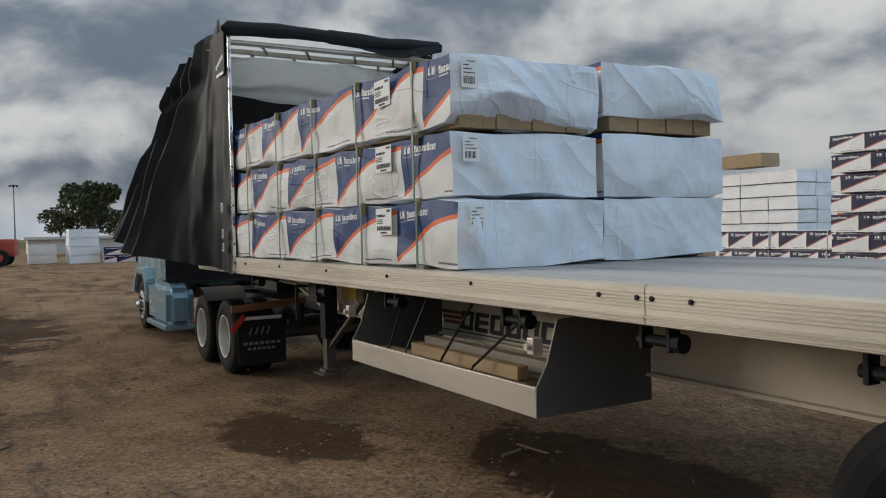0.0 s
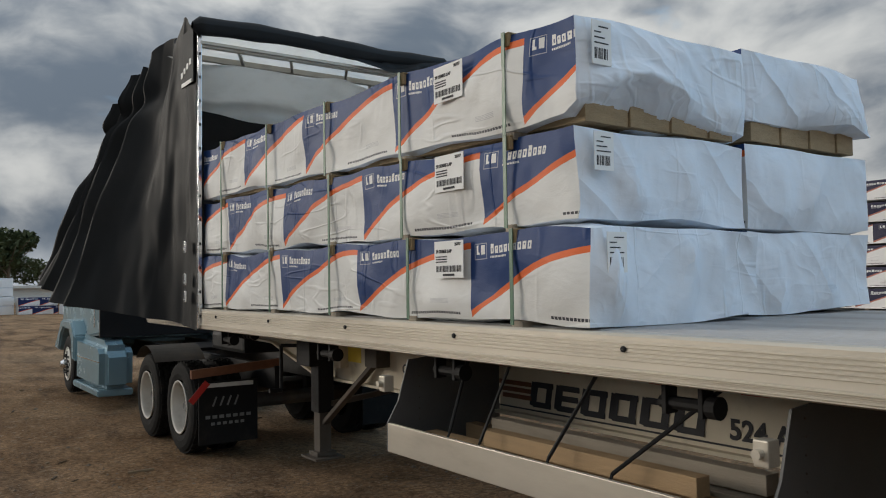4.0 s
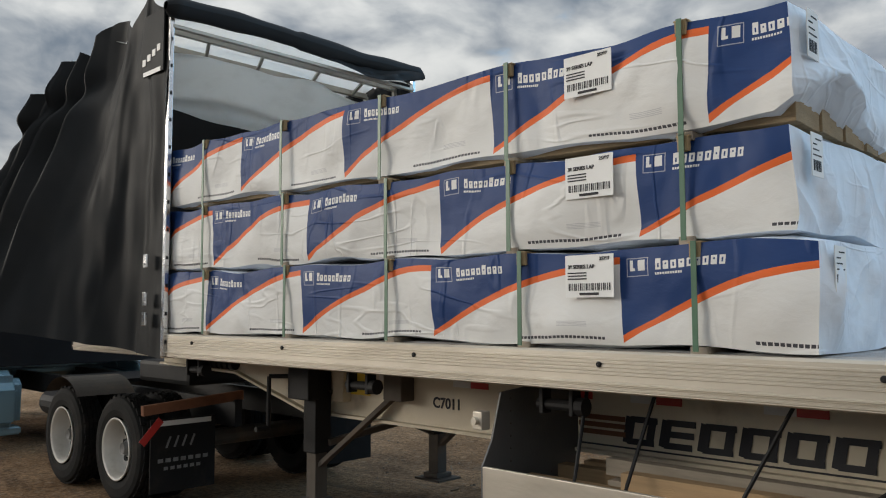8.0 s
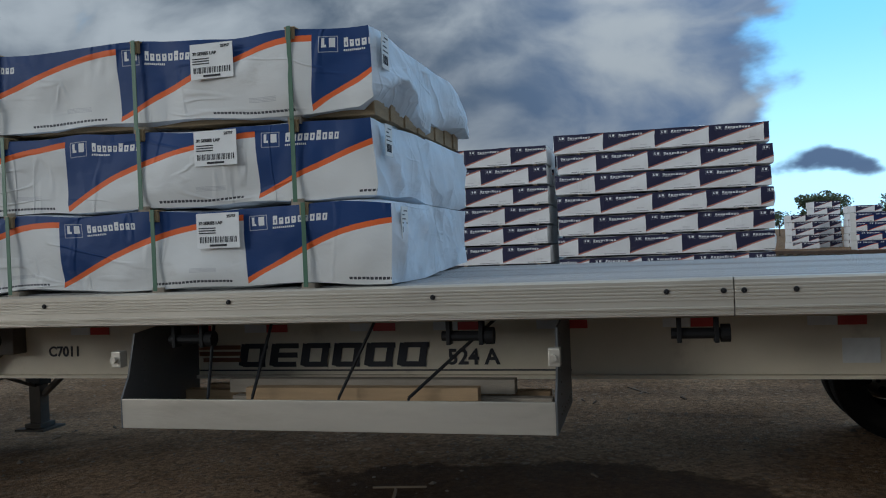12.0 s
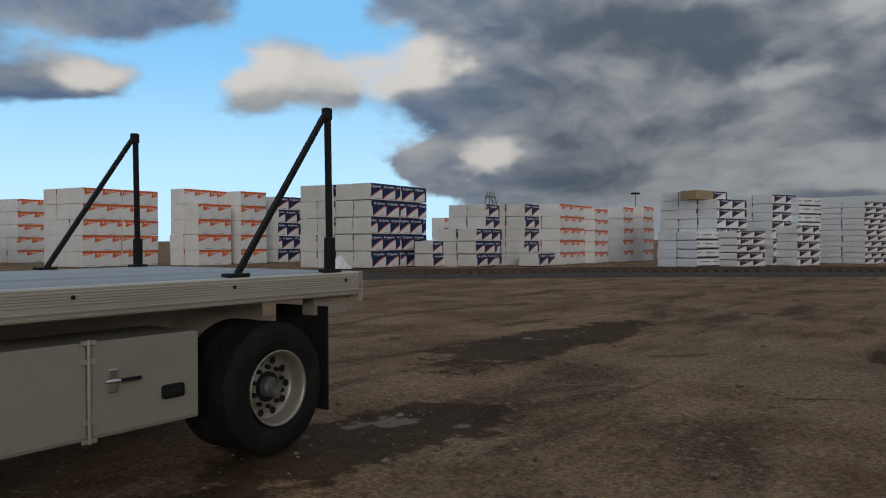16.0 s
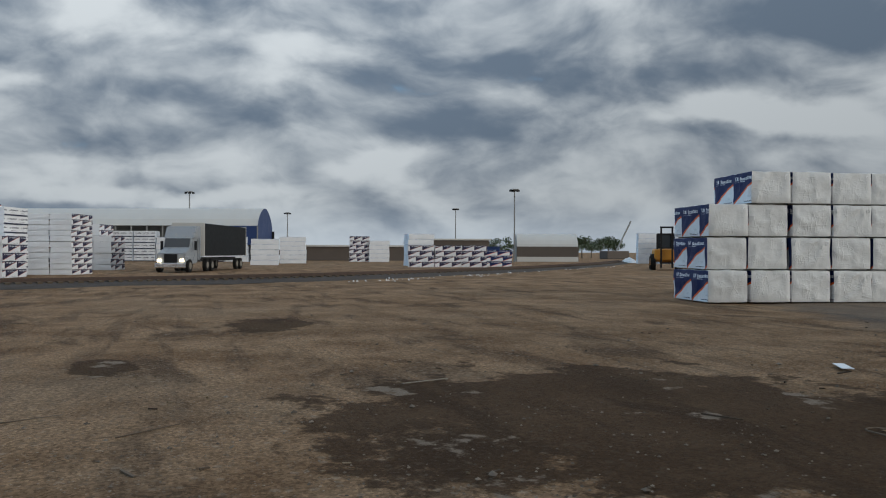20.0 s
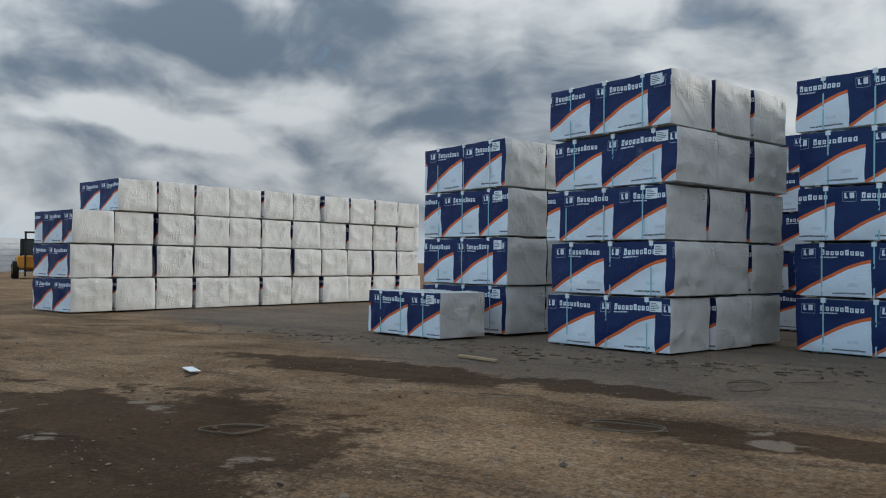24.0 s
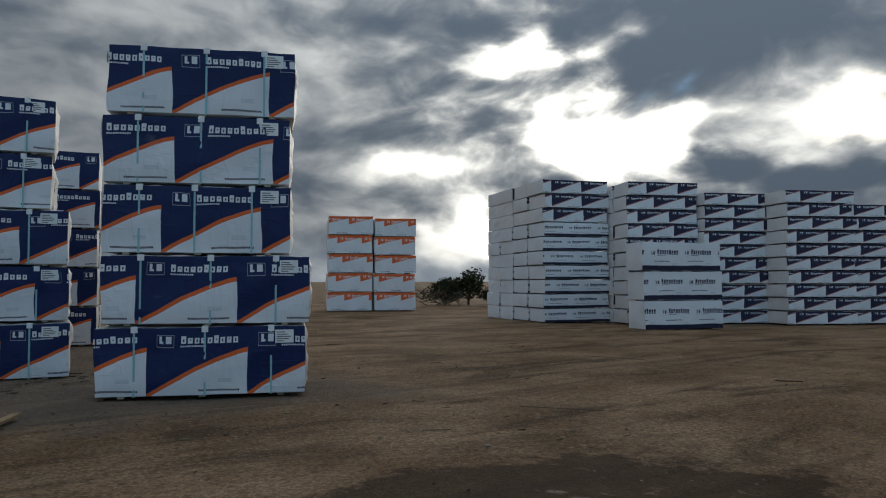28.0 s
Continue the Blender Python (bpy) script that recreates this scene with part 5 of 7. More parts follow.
# Rolling tarp pushed to the front --------------------------------------
def build_tarp():
    ob = thing("rolling_tarp", "black rolling tarp bunched open at the front of the trailer", "tarp")
    xr, top = -5.27, 4.18
    # rear hoop: posts and header
    for y in (-0.01, YR + 0.01):
        p = part("post", box(bmesh.new(), xr - 0.03, xr + 0.02, y - 0.02, y + 0.02, 1.19, top, 0.004), "chrome", ob, "bright aluminium edge post")
        bm = bmesh.new()
        for k in range(12):
            box(bm, xr + 0.02, xr + 0.026, y - 0.008, y + 0.008, 1.3 + k * 0.24, 1.33 + k * 0.24)
        part("rivets", bm, "black", p)
    part("header", box(bmesh.new(), xr - 0.02, xr + 0.03, 0.0, YR, top - 0.12, top - 0.09, 0.004), "alu", ob, "aluminium header rail")
    # rolled hem over the opening
    bm = bmesh.new()
    def hem(u, v):
        y = -0.10 + u * (YR + 0.2)
        a = 2 * math.pi * v
        r = 0.095 - 0.035 * u + 0.012 * noise.noise(Vector((y * 2.6, 0, 4)))
        e = 0.0 if 0.0 < u < 1.0 else 0.6
        r *= 1 - e
        return (xr + 0.06 + r * math.cos(a), y, top + 0.045 + 0.02 * math.sin(y * 2.2) + 0.04 * u + r * math.sin(a) * (1.0 if u < 0.45 else 1.25))
    part("rolled_hem", sheet(bm, 48, 14, hem), "tarp", ob, "rolled black tarp hem", smooth=True)
    # slack black sheet spilling over the far half of the header
    bm = bmesh.new()
    def spill(u, v):
        y = 1.35 + u * (YR - 1.3)
        z = top + 0.10 - 0.24 * v * (0.4 + 0.6 * math.sin(u * 2.8) ** 2) + 0.05 * noise.noise(Vector((y * 3, v * 4, 2)))
        return (xr + 0.10 + 0.06 * math.sin(v * 3 + y * 2) + 0.04 * noise.noise(Vector((y * 5, v * 3, 8))), y, z)
    part("slack_sheet", sheet(bm, 40, 10, spill), "tarp", ob, "slack black sheet over the header", smooth=True)
    # roof: white lining with bows
    bm = bmesh.new()
    def roof(u, v):
        x = xr - 0.02 - 2.6 * u
        y = v * YR
        return (x, y, top - 0.03 + 0.16 * math.sin(math.pi * v) * 1.0 + 0.10 * abs(math.sin(u * 9.0)) + 0.03 * noise.noise(Vector((x * 2, y * 2, 0))))
    part("roof_lining", sheet(bm, 40, 20, roof), ["liner"], ob, "translucent white roof sheet", smooth=True)
    for k in range(5):
        x = xr - 0.25 - k * 0.5
        bow = part("roof_bow", beam(bmesh.new(), (x, 0.05, top - 0.05), (x, YR - 0.05, top - 0.05), 0.05, 0.06), "alu", ob, "aluminium roof bow")
        for y in (0.05, YR - 0.05):
            part("upright", beam(bmesh.new(), (x, y, 1.4), (x, y, top - 0.05), 0.04, 0.04), "alu", bow)
        for y in (0.5, 1.1, 1.8, 2.4):
            part("lattice_bar", beam(bmesh.new(), (x, y, top - 0.07), (x - 0.5, y + 0.25, top - 0.07), 0.03, 0.03), "alu", bow)
    # drooping white lining behind the opening
    bm = bmesh.new()
    def droop(u, v):
        y = 0.04 + u * (YR - 0.1)
        z = top - 0.22 - v * (0.40 + 0.16 * u + 0.06 * math.sin(u * 5.0))
        wave = 0.16 * math.sin(v * 7.0 + 1.6 * math.sin(u * 4.0)) + 0.12 * noise.noise(Vector((y * 1.1, z * 4.0, 7)))
        return (xr - 0.40 - 0.35 * v + wave, y, z + 0.05 * noise.noise(Vector((y * 2, v * 3, 2))))
    part("drooping_lining", sheet(bm, 50, 16, droop), "liner", ob, "sagging white lining sheet", smooth=True)
    # front bulkhead and far curtain close it off
    part("bulkhead", box(bmesh.new(), X0 - 0.04, X0, 0.0, YR, 1.2, top - 0.1), "black", ob, "dark front bulkhead")
    # side curtains: hanging folds that flare forwards and outwards at the foot
    for side in (-1, 1):
        bm = bmesh.new()
        def curtain(u, v, side=side):
            x_top, x_low = xr - 2.9 * u, xr - 0.02 - 3.45 * u
            s = 1 - v
            w = 0.9 * noise.noise(Vector((u * 5.0, 0, 3.1 * side))) + 0.35 * v
            ph = u * 44.0 + 2.2 * math.sin(u * 9) + 2.0 * w
            crisp = abs((ph / math.pi) % 2 - 1) ** 1.4 * 2 - 1
            fold = crisp * (0.10 + 0.10 * step(v, 0.15, 0.6) - 0.06 * step(v, 0.85, 1.0)) * step(u, 0.18, 0.42) * (0.6 + 0.7 * abs(noise.noise(Vector((u * 6, v * 1.5, 4)))) * 2)
            flare = 0.95 * (s ** 1.6) * step(u, 0.12, 0.55) * (1 - 0.15 * step(u, 0.85, 1.0))
            belt = -0.10 * math.exp(-((v - 0.80) / 0.05) ** 2) * step(u, 0.3, 0.5)
            out = 0.03 + flare + fold + belt + 0.10 * step(u, 0.1, 0.4) * math.sin(math.pi * v)
            top_z = top + 0.08 + 0.22 * abs(math.sin(u * 11.0 + 0.5)) * step(u, 0.03, 0.15) - 0.60 * u * u
            low_z = 1.17 + 0.60 * u ** 1.25 + 0.05 * math.sin(u * 19.0) * step(u, 0.35, 0.7)
            x = x_low + (x_top - x_low) * v + 0.05 * noise.noise(Vector((u * 14, v * 4, side)))
            y = -out if side < 0 else YR + out
            return (x, y + 0.03 * noise.noise(Vector((u * 22, v * 6, 5))), low_z + (top_z - low_z) * v)
        part("side_curtain", sheet(bm, 200, 60, curtain), "tarp", ob, "black side curtain hanging in deep folds", smooth=True)
    # corner patch with worn white marks and buckles
    part("corner_patch", box(bmesh.new(), xr - 0.42, xr - 0.04, -0.06, -0.045, top - 0.50, top + 0.06, 0.005), "tarp", ob, "black corner patch")
    bm = bmesh.new()
    for k in range(4):
        box(bm, xr - 0.42 + 0.09 * k, xr - 0.36 + 0.09 * k, -0.066, -0.062, top - 0.40 + 0.03 * k, top - 0.34 + 0.03 * k)
    box(bm, xr - 0.40, xr - 0.08, -0.066, -0.062, top - 0.50, top - 0.46)
    part("worn_marks", bm, "silver", ob, "worn white marks in bars")
    for z in (1.45, 1.62, 1.95):
        bm = bmesh.new()
        box(bm, xr - 0.22, xr - 0.16, -0.11, -0.085, z, z + 0.12, 0.006)
        rod(bm, (xr - 0.19, -0.12, z + 0.03), (xr - 0.14, -0.12, z + 0.03), 0.008)
        part("buckle", bm, "chrome", ob, "metal curtain buckle")


build_tarp()


# Tractor ---------------------------------------------------------------
def build_tractor():
    g = -0.27
    t = thing("lorry_tractor", "pale blue sleeper tractor coupled to the trailer", "lorry", pose(0, 0, g))
    yc = YR / 2
    for x in (-6.52, -7.84):
        for side, y in ((-1, 0.17), (1, YR - 0.17)):
            wheel(t, x, y, 0.52, 0.52, True, False, side, 30)
        part("axle", rod(bmesh.new(), (x, 0.4, 0.52), (x, YR - 0.4, 0.52), 0.09), "grimy", t)
    for side, y in ((-1, 0.19), (1, YR - 0.19)):
        wheel(t, -13.15, y, 0.52, 0.52, False, True, side, 30)
    # frame, fifth wheel and deck plate in black: shade under the deck as colour
    for y in (yc - 0.43, yc + 0.43):
        part("frame_rail", box(bmesh.new(), -13.9, -5.75, y - 0.04, y + 0.04, 0.72, 0.98), "black", t)
    bm = bmesh.new()
    box(bm, -7.75, -6.6, yc - 0.5, yc + 0.5, 1.06, 1.30, 0.05)
    part("fifth_wheel", bm, "black", t, "greasy fifth wheel")
    part("deck_plate", box(bmesh.new(), -9.7, -8.5, yc - 0.6, yc + 0.6, 0.98, 1.02), "black", t)
    part("air_tank", rod(bmesh.new(), (-9.6, yc - 0.75, 0.7), (-8.7, yc - 0.75, 0.7), 0.16, 14), "black", t)
    part("far_tank", rod(bmesh.new(), (-11.2, YR - 0.5, 0.65), (-9.0, YR - 0.5, 0.65), 0.3, 18), "black", t)
    # quarter fenders, hangers and flaps behind the drive wheels
    for y0, y1 in ((0.15, 0.80), (YR - 0.80, YR - 0.15)):
        part("mud_flap", box(bmesh.new(), -5.80, -5.785, y0, y1, 0.20, 0.86), "rubber", t, "black mud flap with worn print")
        part("flap_hanger", beam(bmesh.new(), (-5.80, y0 - 0.08, 0.95), (-5.80, y1 + 0.3, 1.02), 0.05, 0.09), "rust", t, "rusty flap hanger")
        part("flap_weight", box(bmesh.new(), -5.782, -5.778, y0 + 0.05, y1 - 0.05, 0.80, 0.845), "silver", t, "white flap strip")
    bm = bmesh.new()
    beam(bm, (-5.775, 0.06, 0.66), (-5.775, 0.24, 0.86), 0.004, 0.07)
    part("red_marker", bm, "red", t, "red warning ribbon")
    bm = bmesh.new()
    for k in range(7):
        box(bm, -5.782, -5.778, 0.22 + k * 0.075, 0.27 + k * 0.075, 0.47, 0.505)
    for k in range(6):
        box(bm, -5.782, -5.778, 0.28 + k * 0.065, 0.32 + k * 0.065, 0.40, 0.43)
    for k in range(4):
        beam(bm, (-5.78, 0.30 + 0.08 * k, 0.60), (-5.78, 0.34 + 0.08 * k, 0.70), 0.004, 0.018)
    tagged(part("flap_print", bm, "faint", t, "worn white print in bars"), kind="stuff")
    for x in (-6.52, -7.84):
        bm = bmesh.new()
        def fender(u, v, x=x):
            a = math.pi * (0.25 + 0.5 * u)
            return (x + 0.62 * math.cos(a), 0.14 + v * 0.62, 0.52 + 0.62 * math.sin(a))
        if x < -7:
            part("quarter_fender", sheet(bm, 14, 2, fender), "grimy", t, "dusty quarter fender")
        else:
            bm.free()
    # sleeper and cab body, drawn out as profiles across
    def slab(name, pts, y0, y1, mat, label="", bev=0.04):
        bm = bmesh.new()
        a = [bm.verts.new((x, y0, z)) for x, z in pts]
        b = [bm.verts.new((x, y1, z)) for x, z in pts]
        k = len(pts)
        for i in range(k):
            bm.faces.new((a[i], a[(i + 1) % k], b[(i + 1) % k], b[i]))
        bm.faces.new(a[::-1])
        bm.faces.new(b)
        bmesh.ops.recalc_face_normals(bm, faces=bm.faces)
        bmesh.ops.bevel(bm, geom=list(bm.edges), offset=bev, segments=5, affect="EDGES")
        return part(name, bm, mat, t, label)
    slab("sleeper", [(-10.75, 1.15), (-10.75, 3.6), (-10.9, 3.8), (-11.2, 3.6), (-11.7, 2.9), (-11.75, 1.05)], 0.22, YR - 0.22, "blue_paint", "pale blue sleeper box")
    # added black sheet: keeps the pale rear wall as dark as the shade there
    part("rear_panel", box(bmesh.new(), -10.75, -10.68, 0.20, YR - 0.20, 1.1, 3.6, 0.01), "black", t, "added black sheet that darkens the sleeper rear")
    cab = slab("cab", [(-11.7, 0.95), (-11.7, 2.75), (-12.3, 2.65), (-12.9, 1.95), (-14.6, 1.62), (-14.9, 0.75), (-13.8, 0.62), (-13.72, 1.15), (-12.6, 1.15), (-12.5, 0.62)], 0.36, YR - 0.36, "blue_paint", "pale blue cab and bonnet", 0.06)
    slab("front_wing", [(-12.42, 0.62), (-12.42, 1.05), (-12.7, 1.30), (-13.6, 1.30), (-13.95, 1.0), (-14.3, 0.75), (-13.85, 0.72), (-13.65, 1.02), (-13.4, 1.15), (-12.9, 1.15), (-12.66, 0.95), (-12.6, 0.62)], 0.14, 0.50, "blue_paint", "pale blue front wing", 0.03)
    slab("front_wing", [(-12.42, 0.62), (-12.42, 1.05), (-12.7, 1.30), (-13.6, 1.30), (-13.95, 1.0), (-14.3, 0.75), (-13.85, 0.72), (-13.65, 1.02), (-13.4, 1.15), (-12.9, 1.15), (-12.66, 0.95), (-12.6, 0.62)], YR - 0.50, YR - 0.14, "blue_paint", "pale blue front wing", 0.03)
    for y0, y1 in ((0.16, 0.66), (YR - 0.66, YR - 0.16)):
        slab("side_fairing", [(-10.45, 0.26), (-10.42, 0.92), (-10.62, 1.05), (-12.30, 1.10), (-12.36, 0.26)], y0, y1, "blue_paint", "rounded pale blue side fairing", 0.12)
        part("fairing_crease", box(bmesh.new(), -12.2, -10.5, y0 - 0.006 if y0 < 1 else y1, y0 if y0 < 1 else y1 + 0.006, 0.72, 0.735), "chrome", t)
        slab("side_skirt", [(-10.5, 0.20), (-10.5, 0.31), (-12.4, 0.31), (-12.4, 0.20)], y0 - 0.03, y1, "blue_paint", "", 0.02)
    part("side_window", box(bmesh.new(), -12.35, -11.85, 0.345, 0.36, 1.85, 2.45), "glass", cab)
    bm = bmesh.new()
    box(bm, -12.75, -12.55, -0.05, 0.10, 1.75, 2.45, 0.03)
    m = part("wing_mirror", bm, "black", cab, "black wing mirror")
    bm = bmesh.new()
    rod(bm, (-12.5, 0.08, 1.9), (-12.3, 0.36, 1.9), 0.02)
    rod(bm, (-12.5, 0.08, 2.35), (-12.3, 0.36, 2.35), 0.02)
    part("mirror_arm", bm, "black", m)
    bm = bmesh.new()
    for k in range(3):
        rod(bm, (-8.95, yc - 0.3 + 0.12 * k, 1.5), (-7.4, yc - 0.2 + 0.1 * k, 1.28), 0.018, 6)
    part("air_hose", bm, "black", t)
    part("grab_handle", rod(bmesh.new(), (-11.0, 0.19, 1.25), (-11.0, 0.19, 1.75), 0.016, 8), "chrome", t)


build_tractor()
stake_brace(7.10, 0.09, 1.03)
stake_brace(7.15, YR - 0.08, 1.0)


# Stacks in the yard ----------------------------------------------------
PANEL = "white and navy printed package of siding panels, strapped"
near_group, far_group = "panel stacks by the yard road", "stacks across the yard"
stack("panel", -1.60, -16.65, 152, 5, L=2.88, W=1.30, H=1.012, straps=3, label=PANEL, group=near_group, cell=0.12, tag=True,
      back=(0.0, 0.02, 0.12, 0.15, 0.2), lengths=(2.88, 2.86, 2.6, 2.6, 2.62), prints=(0.69, 0.46, 0.80, 0.98, 0.88))
stack("panel", 8.94, -20.80, 160, 5, 1, 3, L=2.95, W=1.30, H=1.045, straps=3, label=PANEL, group=near_group, cell=0.1, tag=True, jitter=0.09, prints=(1.25, 1.38, 0.37, 1.25, 1.07))
stack("panel", 4.34, -22.03, 164, 5, 1, 3, L=2.78, W=1.30, H=1.05, straps=3, label=PANEL, group=near_group, cell=0.1, tag=True, shown_deep=2, jitter=0.07, prints=(1.36, 1.39, 0.66, 1.18, 0.97))
stack("panel", 0.84, -20.37, 166, 5, 1, 3, L=2.92, W=1.30, H=0.955, straps=3, label=PANEL, group=near_group, cell=0.1, tag=True, shown_deep=2,
      lengths=(2.92, 2.92, 2.85, 2.55, 2.6), back=(0.0, 0.0, 0.0, 0.1, 0.1), jitter=0.1, prints=(0.50, 1.03, 0.73, 0.02, 0.19))
stack("panel", 13.20, -22.70, 160, 4, 1, 3, L=3.0, W=1.30, H=1.13, straps=3, label=PANEL, group=near_group, cell=0.1, tag=True, shown_deep=2)
stack("panel", 13.55, -20.75, 161, 1, L=2.6, W=1.30, H=1.02, straps=3, label="single white and navy package on the ground", group=near_group, cell=0.1, tag=True)
for x, y in ((7.6, -28.2), (2.7, -28.6), (12.6, -28.4), (-1.6, -27.6)):
    stack("panel", x, y, 162, 5, 1, 2, L=3.0, W=1.3, H=1.0, label=PANEL, group="stacks in the second row", shown_deep=1)
# long row with its ends to the yard
for k in range(11):
    x, y = 24.5 - 0.20 * k * 1.42, -20.75 - 0.98 * k * 1.42
    stack("panel", x, y - 1.36, -11, 3 if k == 0 else 4, 1, 1, L=2.7, W=1.335, H=1.075, straps=0, label="white wrapped package, plain end to the yard", group="row of package ends", cell=0.1, jitter=0.09)
# lap stacks towards the sun
lap_group = "lap stacks by the trees"
stack("bars", -21.35, -27.05, 158, 10, 1, 4, L=2.82, W=1.54, H=0.567, top_rows=3, label="white lap siding package with dark print", group=lap_group, top="lap", cell=0.25, shown_deep=2)
for i, (x, y, rows) in enumerate(((-23.17, -24.42, 10), (-25.51, -22.58, 10), (-27.08, -20.13, 10), (-29.49, -18.8, 9), (-31.5, -16.53, 9), (-33.5, -14.25, 9))):
    stack("lap", x, y, 151, rows, 1, 2, L=2.86, W=1.37, H=0.547 if i < 1 else 0.504, label="white lap siding package with dark print", group=lap_group, shown_deep=1)
stack("bars", -20.39, -21.61, 155, 3, L=2.92, W=1.18, H=0.985, label="white package with rows of dark print", group=lap_group, cell=0.2)
stack("board", -23.9, 30.1, 0, 1, 1, 1, L=2.4, W=1.3, H=0.66, z=4.41, label="bare brown siding bundle on a pale stack", group=far_group, bearers=False)
stack("orange", -21.61, -43.74, 150, 5, 1, 3, L=2.45, W=1.25, H=1.06, label="white package with orange print", group="orange stacks")
stack("orange", -23.87, -42.52, 150, 5, 1, 2, L=2.3, W=1.25, H=1.04, label="white package with orange print", group="orange stacks")
# behind the trailer
LAP = "white lap siding package with dark printed wedges"
stack("lap", -0.68, 17.0, 0, 8, 1, 3, L=5.3, W=1.37, H=0.538, label=LAP, group="lap stacks behind the trailer", cell=0.2, shown_deep=1)
for k in range(3):
    stack("lap", -9.1 + 2.73 * k, 17.4, 0, 8, 1, 7, L=2.65, W=1.37, H=0.533, label=LAP, group="lap stacks behind the trailer", shown_deep=1)
stack("plain", -24.3, 30.0, 0, 7, 3, 2, L=1.58, W=1.37, H=0.63, label="pale wrapped package, ends bluish", group=far_group, shown_deep=1)
stack("orange", -17.0, 29.0, 0, 5, 1, 2, L=2.6, W=1.37, H=0.85, label="white package with orange print", group=far_group, shown_deep=1)
stack("lap", -20.5, 26.0, 0, 2, 3, 1, L=2.6, W=1.37, H=0.8, label=LAP, group=far_group)
# across the yard, past the trailer's tail
ORG = "white package with orange print, seen across the yard"
BARS, PLAIN = "white package with rows of dark print, seen across the yard", "pale wrapped package seen across the yard"
stack("orange", 20.86, 48.14, 4, 5, 1, 2, L=2.2, W=1.33, H=0.77, label=ORG, group=far_group, cell=0.45, shown_deep=1)
stack("orange", 23.22, 47.23, 4, 5, 1, 2, L=2.2, W=1.33, H=0.77, label=ORG, group=far_group, cell=0.45, shown_deep=1)
stack("orange", 35.28, 58.09, 4, 5, 1, 3, L=2.9, W=1.33, H=1.0, label=ORG, group=far_group, cell=0.45, shown_deep=1)
stack("orange", 31.93, 43.87, 4, 5, 2, 3, L=2.95, W=1.33, H=1.03, label=ORG, group=far_group, cell=0.45, shown_deep=1)
stack("orange", 37.72, 39.74, 4, 5, 1, 2, L=3.0, W=1.33, H=1.05, label=ORG, group=far_group, cell=0.45, shown_deep=1, missing=((0, 0, 4),))
stack("orange", 41.83, 40.17, 4, 5, 1, 2, L=2.6, W=1.33, H=1.05, label=ORG, group=far_group, cell=0.45, shown_deep=1)
stack("orange", 39.53, 41.49, 4, 5, 1, 1, L=2.6, W=1.33, H=1.05, label=ORG, group=far_group, cell=0.45, shown_deep=1)
stack("panel", 46.56, 41.26, 4, 5, 1, 3, L=3.0, W=1.33, H=1.02, label=PANEL, group=far_group, cell=0.45, shown_deep=1)
stack("panel", 39.06, 25.84, 4, 5, 2, 4, L=3.08, W=1.31, H=1.015, label=PANEL, group=far_group, shown_deep=2)
stack("panel", 42.88, 24.12, 4, 2, 1, 1, L=3.05, W=1.33, H=0.8, label=PANEL, group=far_group, cell=0.45, shown_deep=1)
stack("orange", 63.17, 36.97, 4, 4, 2, 1, L=2.6, W=1.33, H=0.93, label=ORG, group=far_group, cell=0.45, shown_deep=1)
stack("panel", 44.37, 21.88, 4, 3, 2, 2, L=2.9, W=1.33, H=0.79, label=PANEL, group=far_group, cell=0.45, shown_deep=1)
stack("panel", 46.06, 22.19, 4, 5, 1, 2, L=2.9, W=1.33, H=0.79, label=PANEL, group=far_group, cell=0.45, shown_deep=1)
stack("panel", 48.07, 20.51, 4, 5, 1, 2, L=2.9, W=1.33, H=0.8, label=PANEL, group=far_group, cell=0.45, shown_deep=1)
stack("panel", 46.71, 18.81, 4, 1, 1, 1, L=2.6, W=1.33, H=0.8, label=PANEL, group=far_group, cell=0.45, shown_deep=1)
stack("orange", 50.47, 19.14, 4, 5, 2, 2, L=3.05, W=1.33, H=0.81, label=ORG, group=far_group, cell=0.45, shown_deep=1)
stack("orange", 55.09, 18.71, 4, 5, 1, 2, L=2.8, W=1.33, H=0.77, label=ORG, group=far_group, cell=0.45, shown_deep=1)
stack("orange", 59.57, 18.37, 4, 5, 1, 2, L=2.8, W=1.33, H=0.82, label=ORG, group=far_group, cell=0.45, shown_deep=1)
stack("orange", 61.95, 17.74, 4, 5, 1, 2, L=2.8, W=1.33, H=0.84, label=ORG, group=far_group, cell=0.45, shown_deep=1)
stack("lap", 51.58, 9.31, -20, 8, 1, 3, L=3.0, W=1.37, H=0.585, label=LAP, group=far_group, cell=0.45, shown_deep=1, missing=((0, 0, 7),))
stack("bars", 49.33, 9.84, -20, 4, 1, 2, L=3.6, W=1.4, H=0.53, label=BARS, group=far_group, cell=0.45, shown_deep=1)
stack("lap", 50.91, 7.93, -20, 5, 1, 1, L=2.8, W=1.37, H=0.43, label=LAP, group=far_group, cell=0.45, shown_deep=1)
stack("lap", 55.76, 7.00, -20, 8, 1, 2, L=2.7, W=1.4, H=0.56, label=LAP, group=far_group, cell=0.45, shown_deep=1)
stack("lap", 55.64, 5.55, -20, 5, 1, 1, L=2.6, W=1.4, H=0.5, label=LAP, group=far_group, cell=0.45, shown_deep=1)
stack("bars", 57.53, 5.80, -20, 8, 1, 1, L=2.6, W=1.4, H=0.54, label=BARS, group=far_group, cell=0.45, shown_deep=1)
stack("lap", 61.58, 2.53, -20, 11, 1, 3, L=2.9, W=1.5, H=0.375, label=LAP, group=far_group, cell=0.45, shown_deep=1)
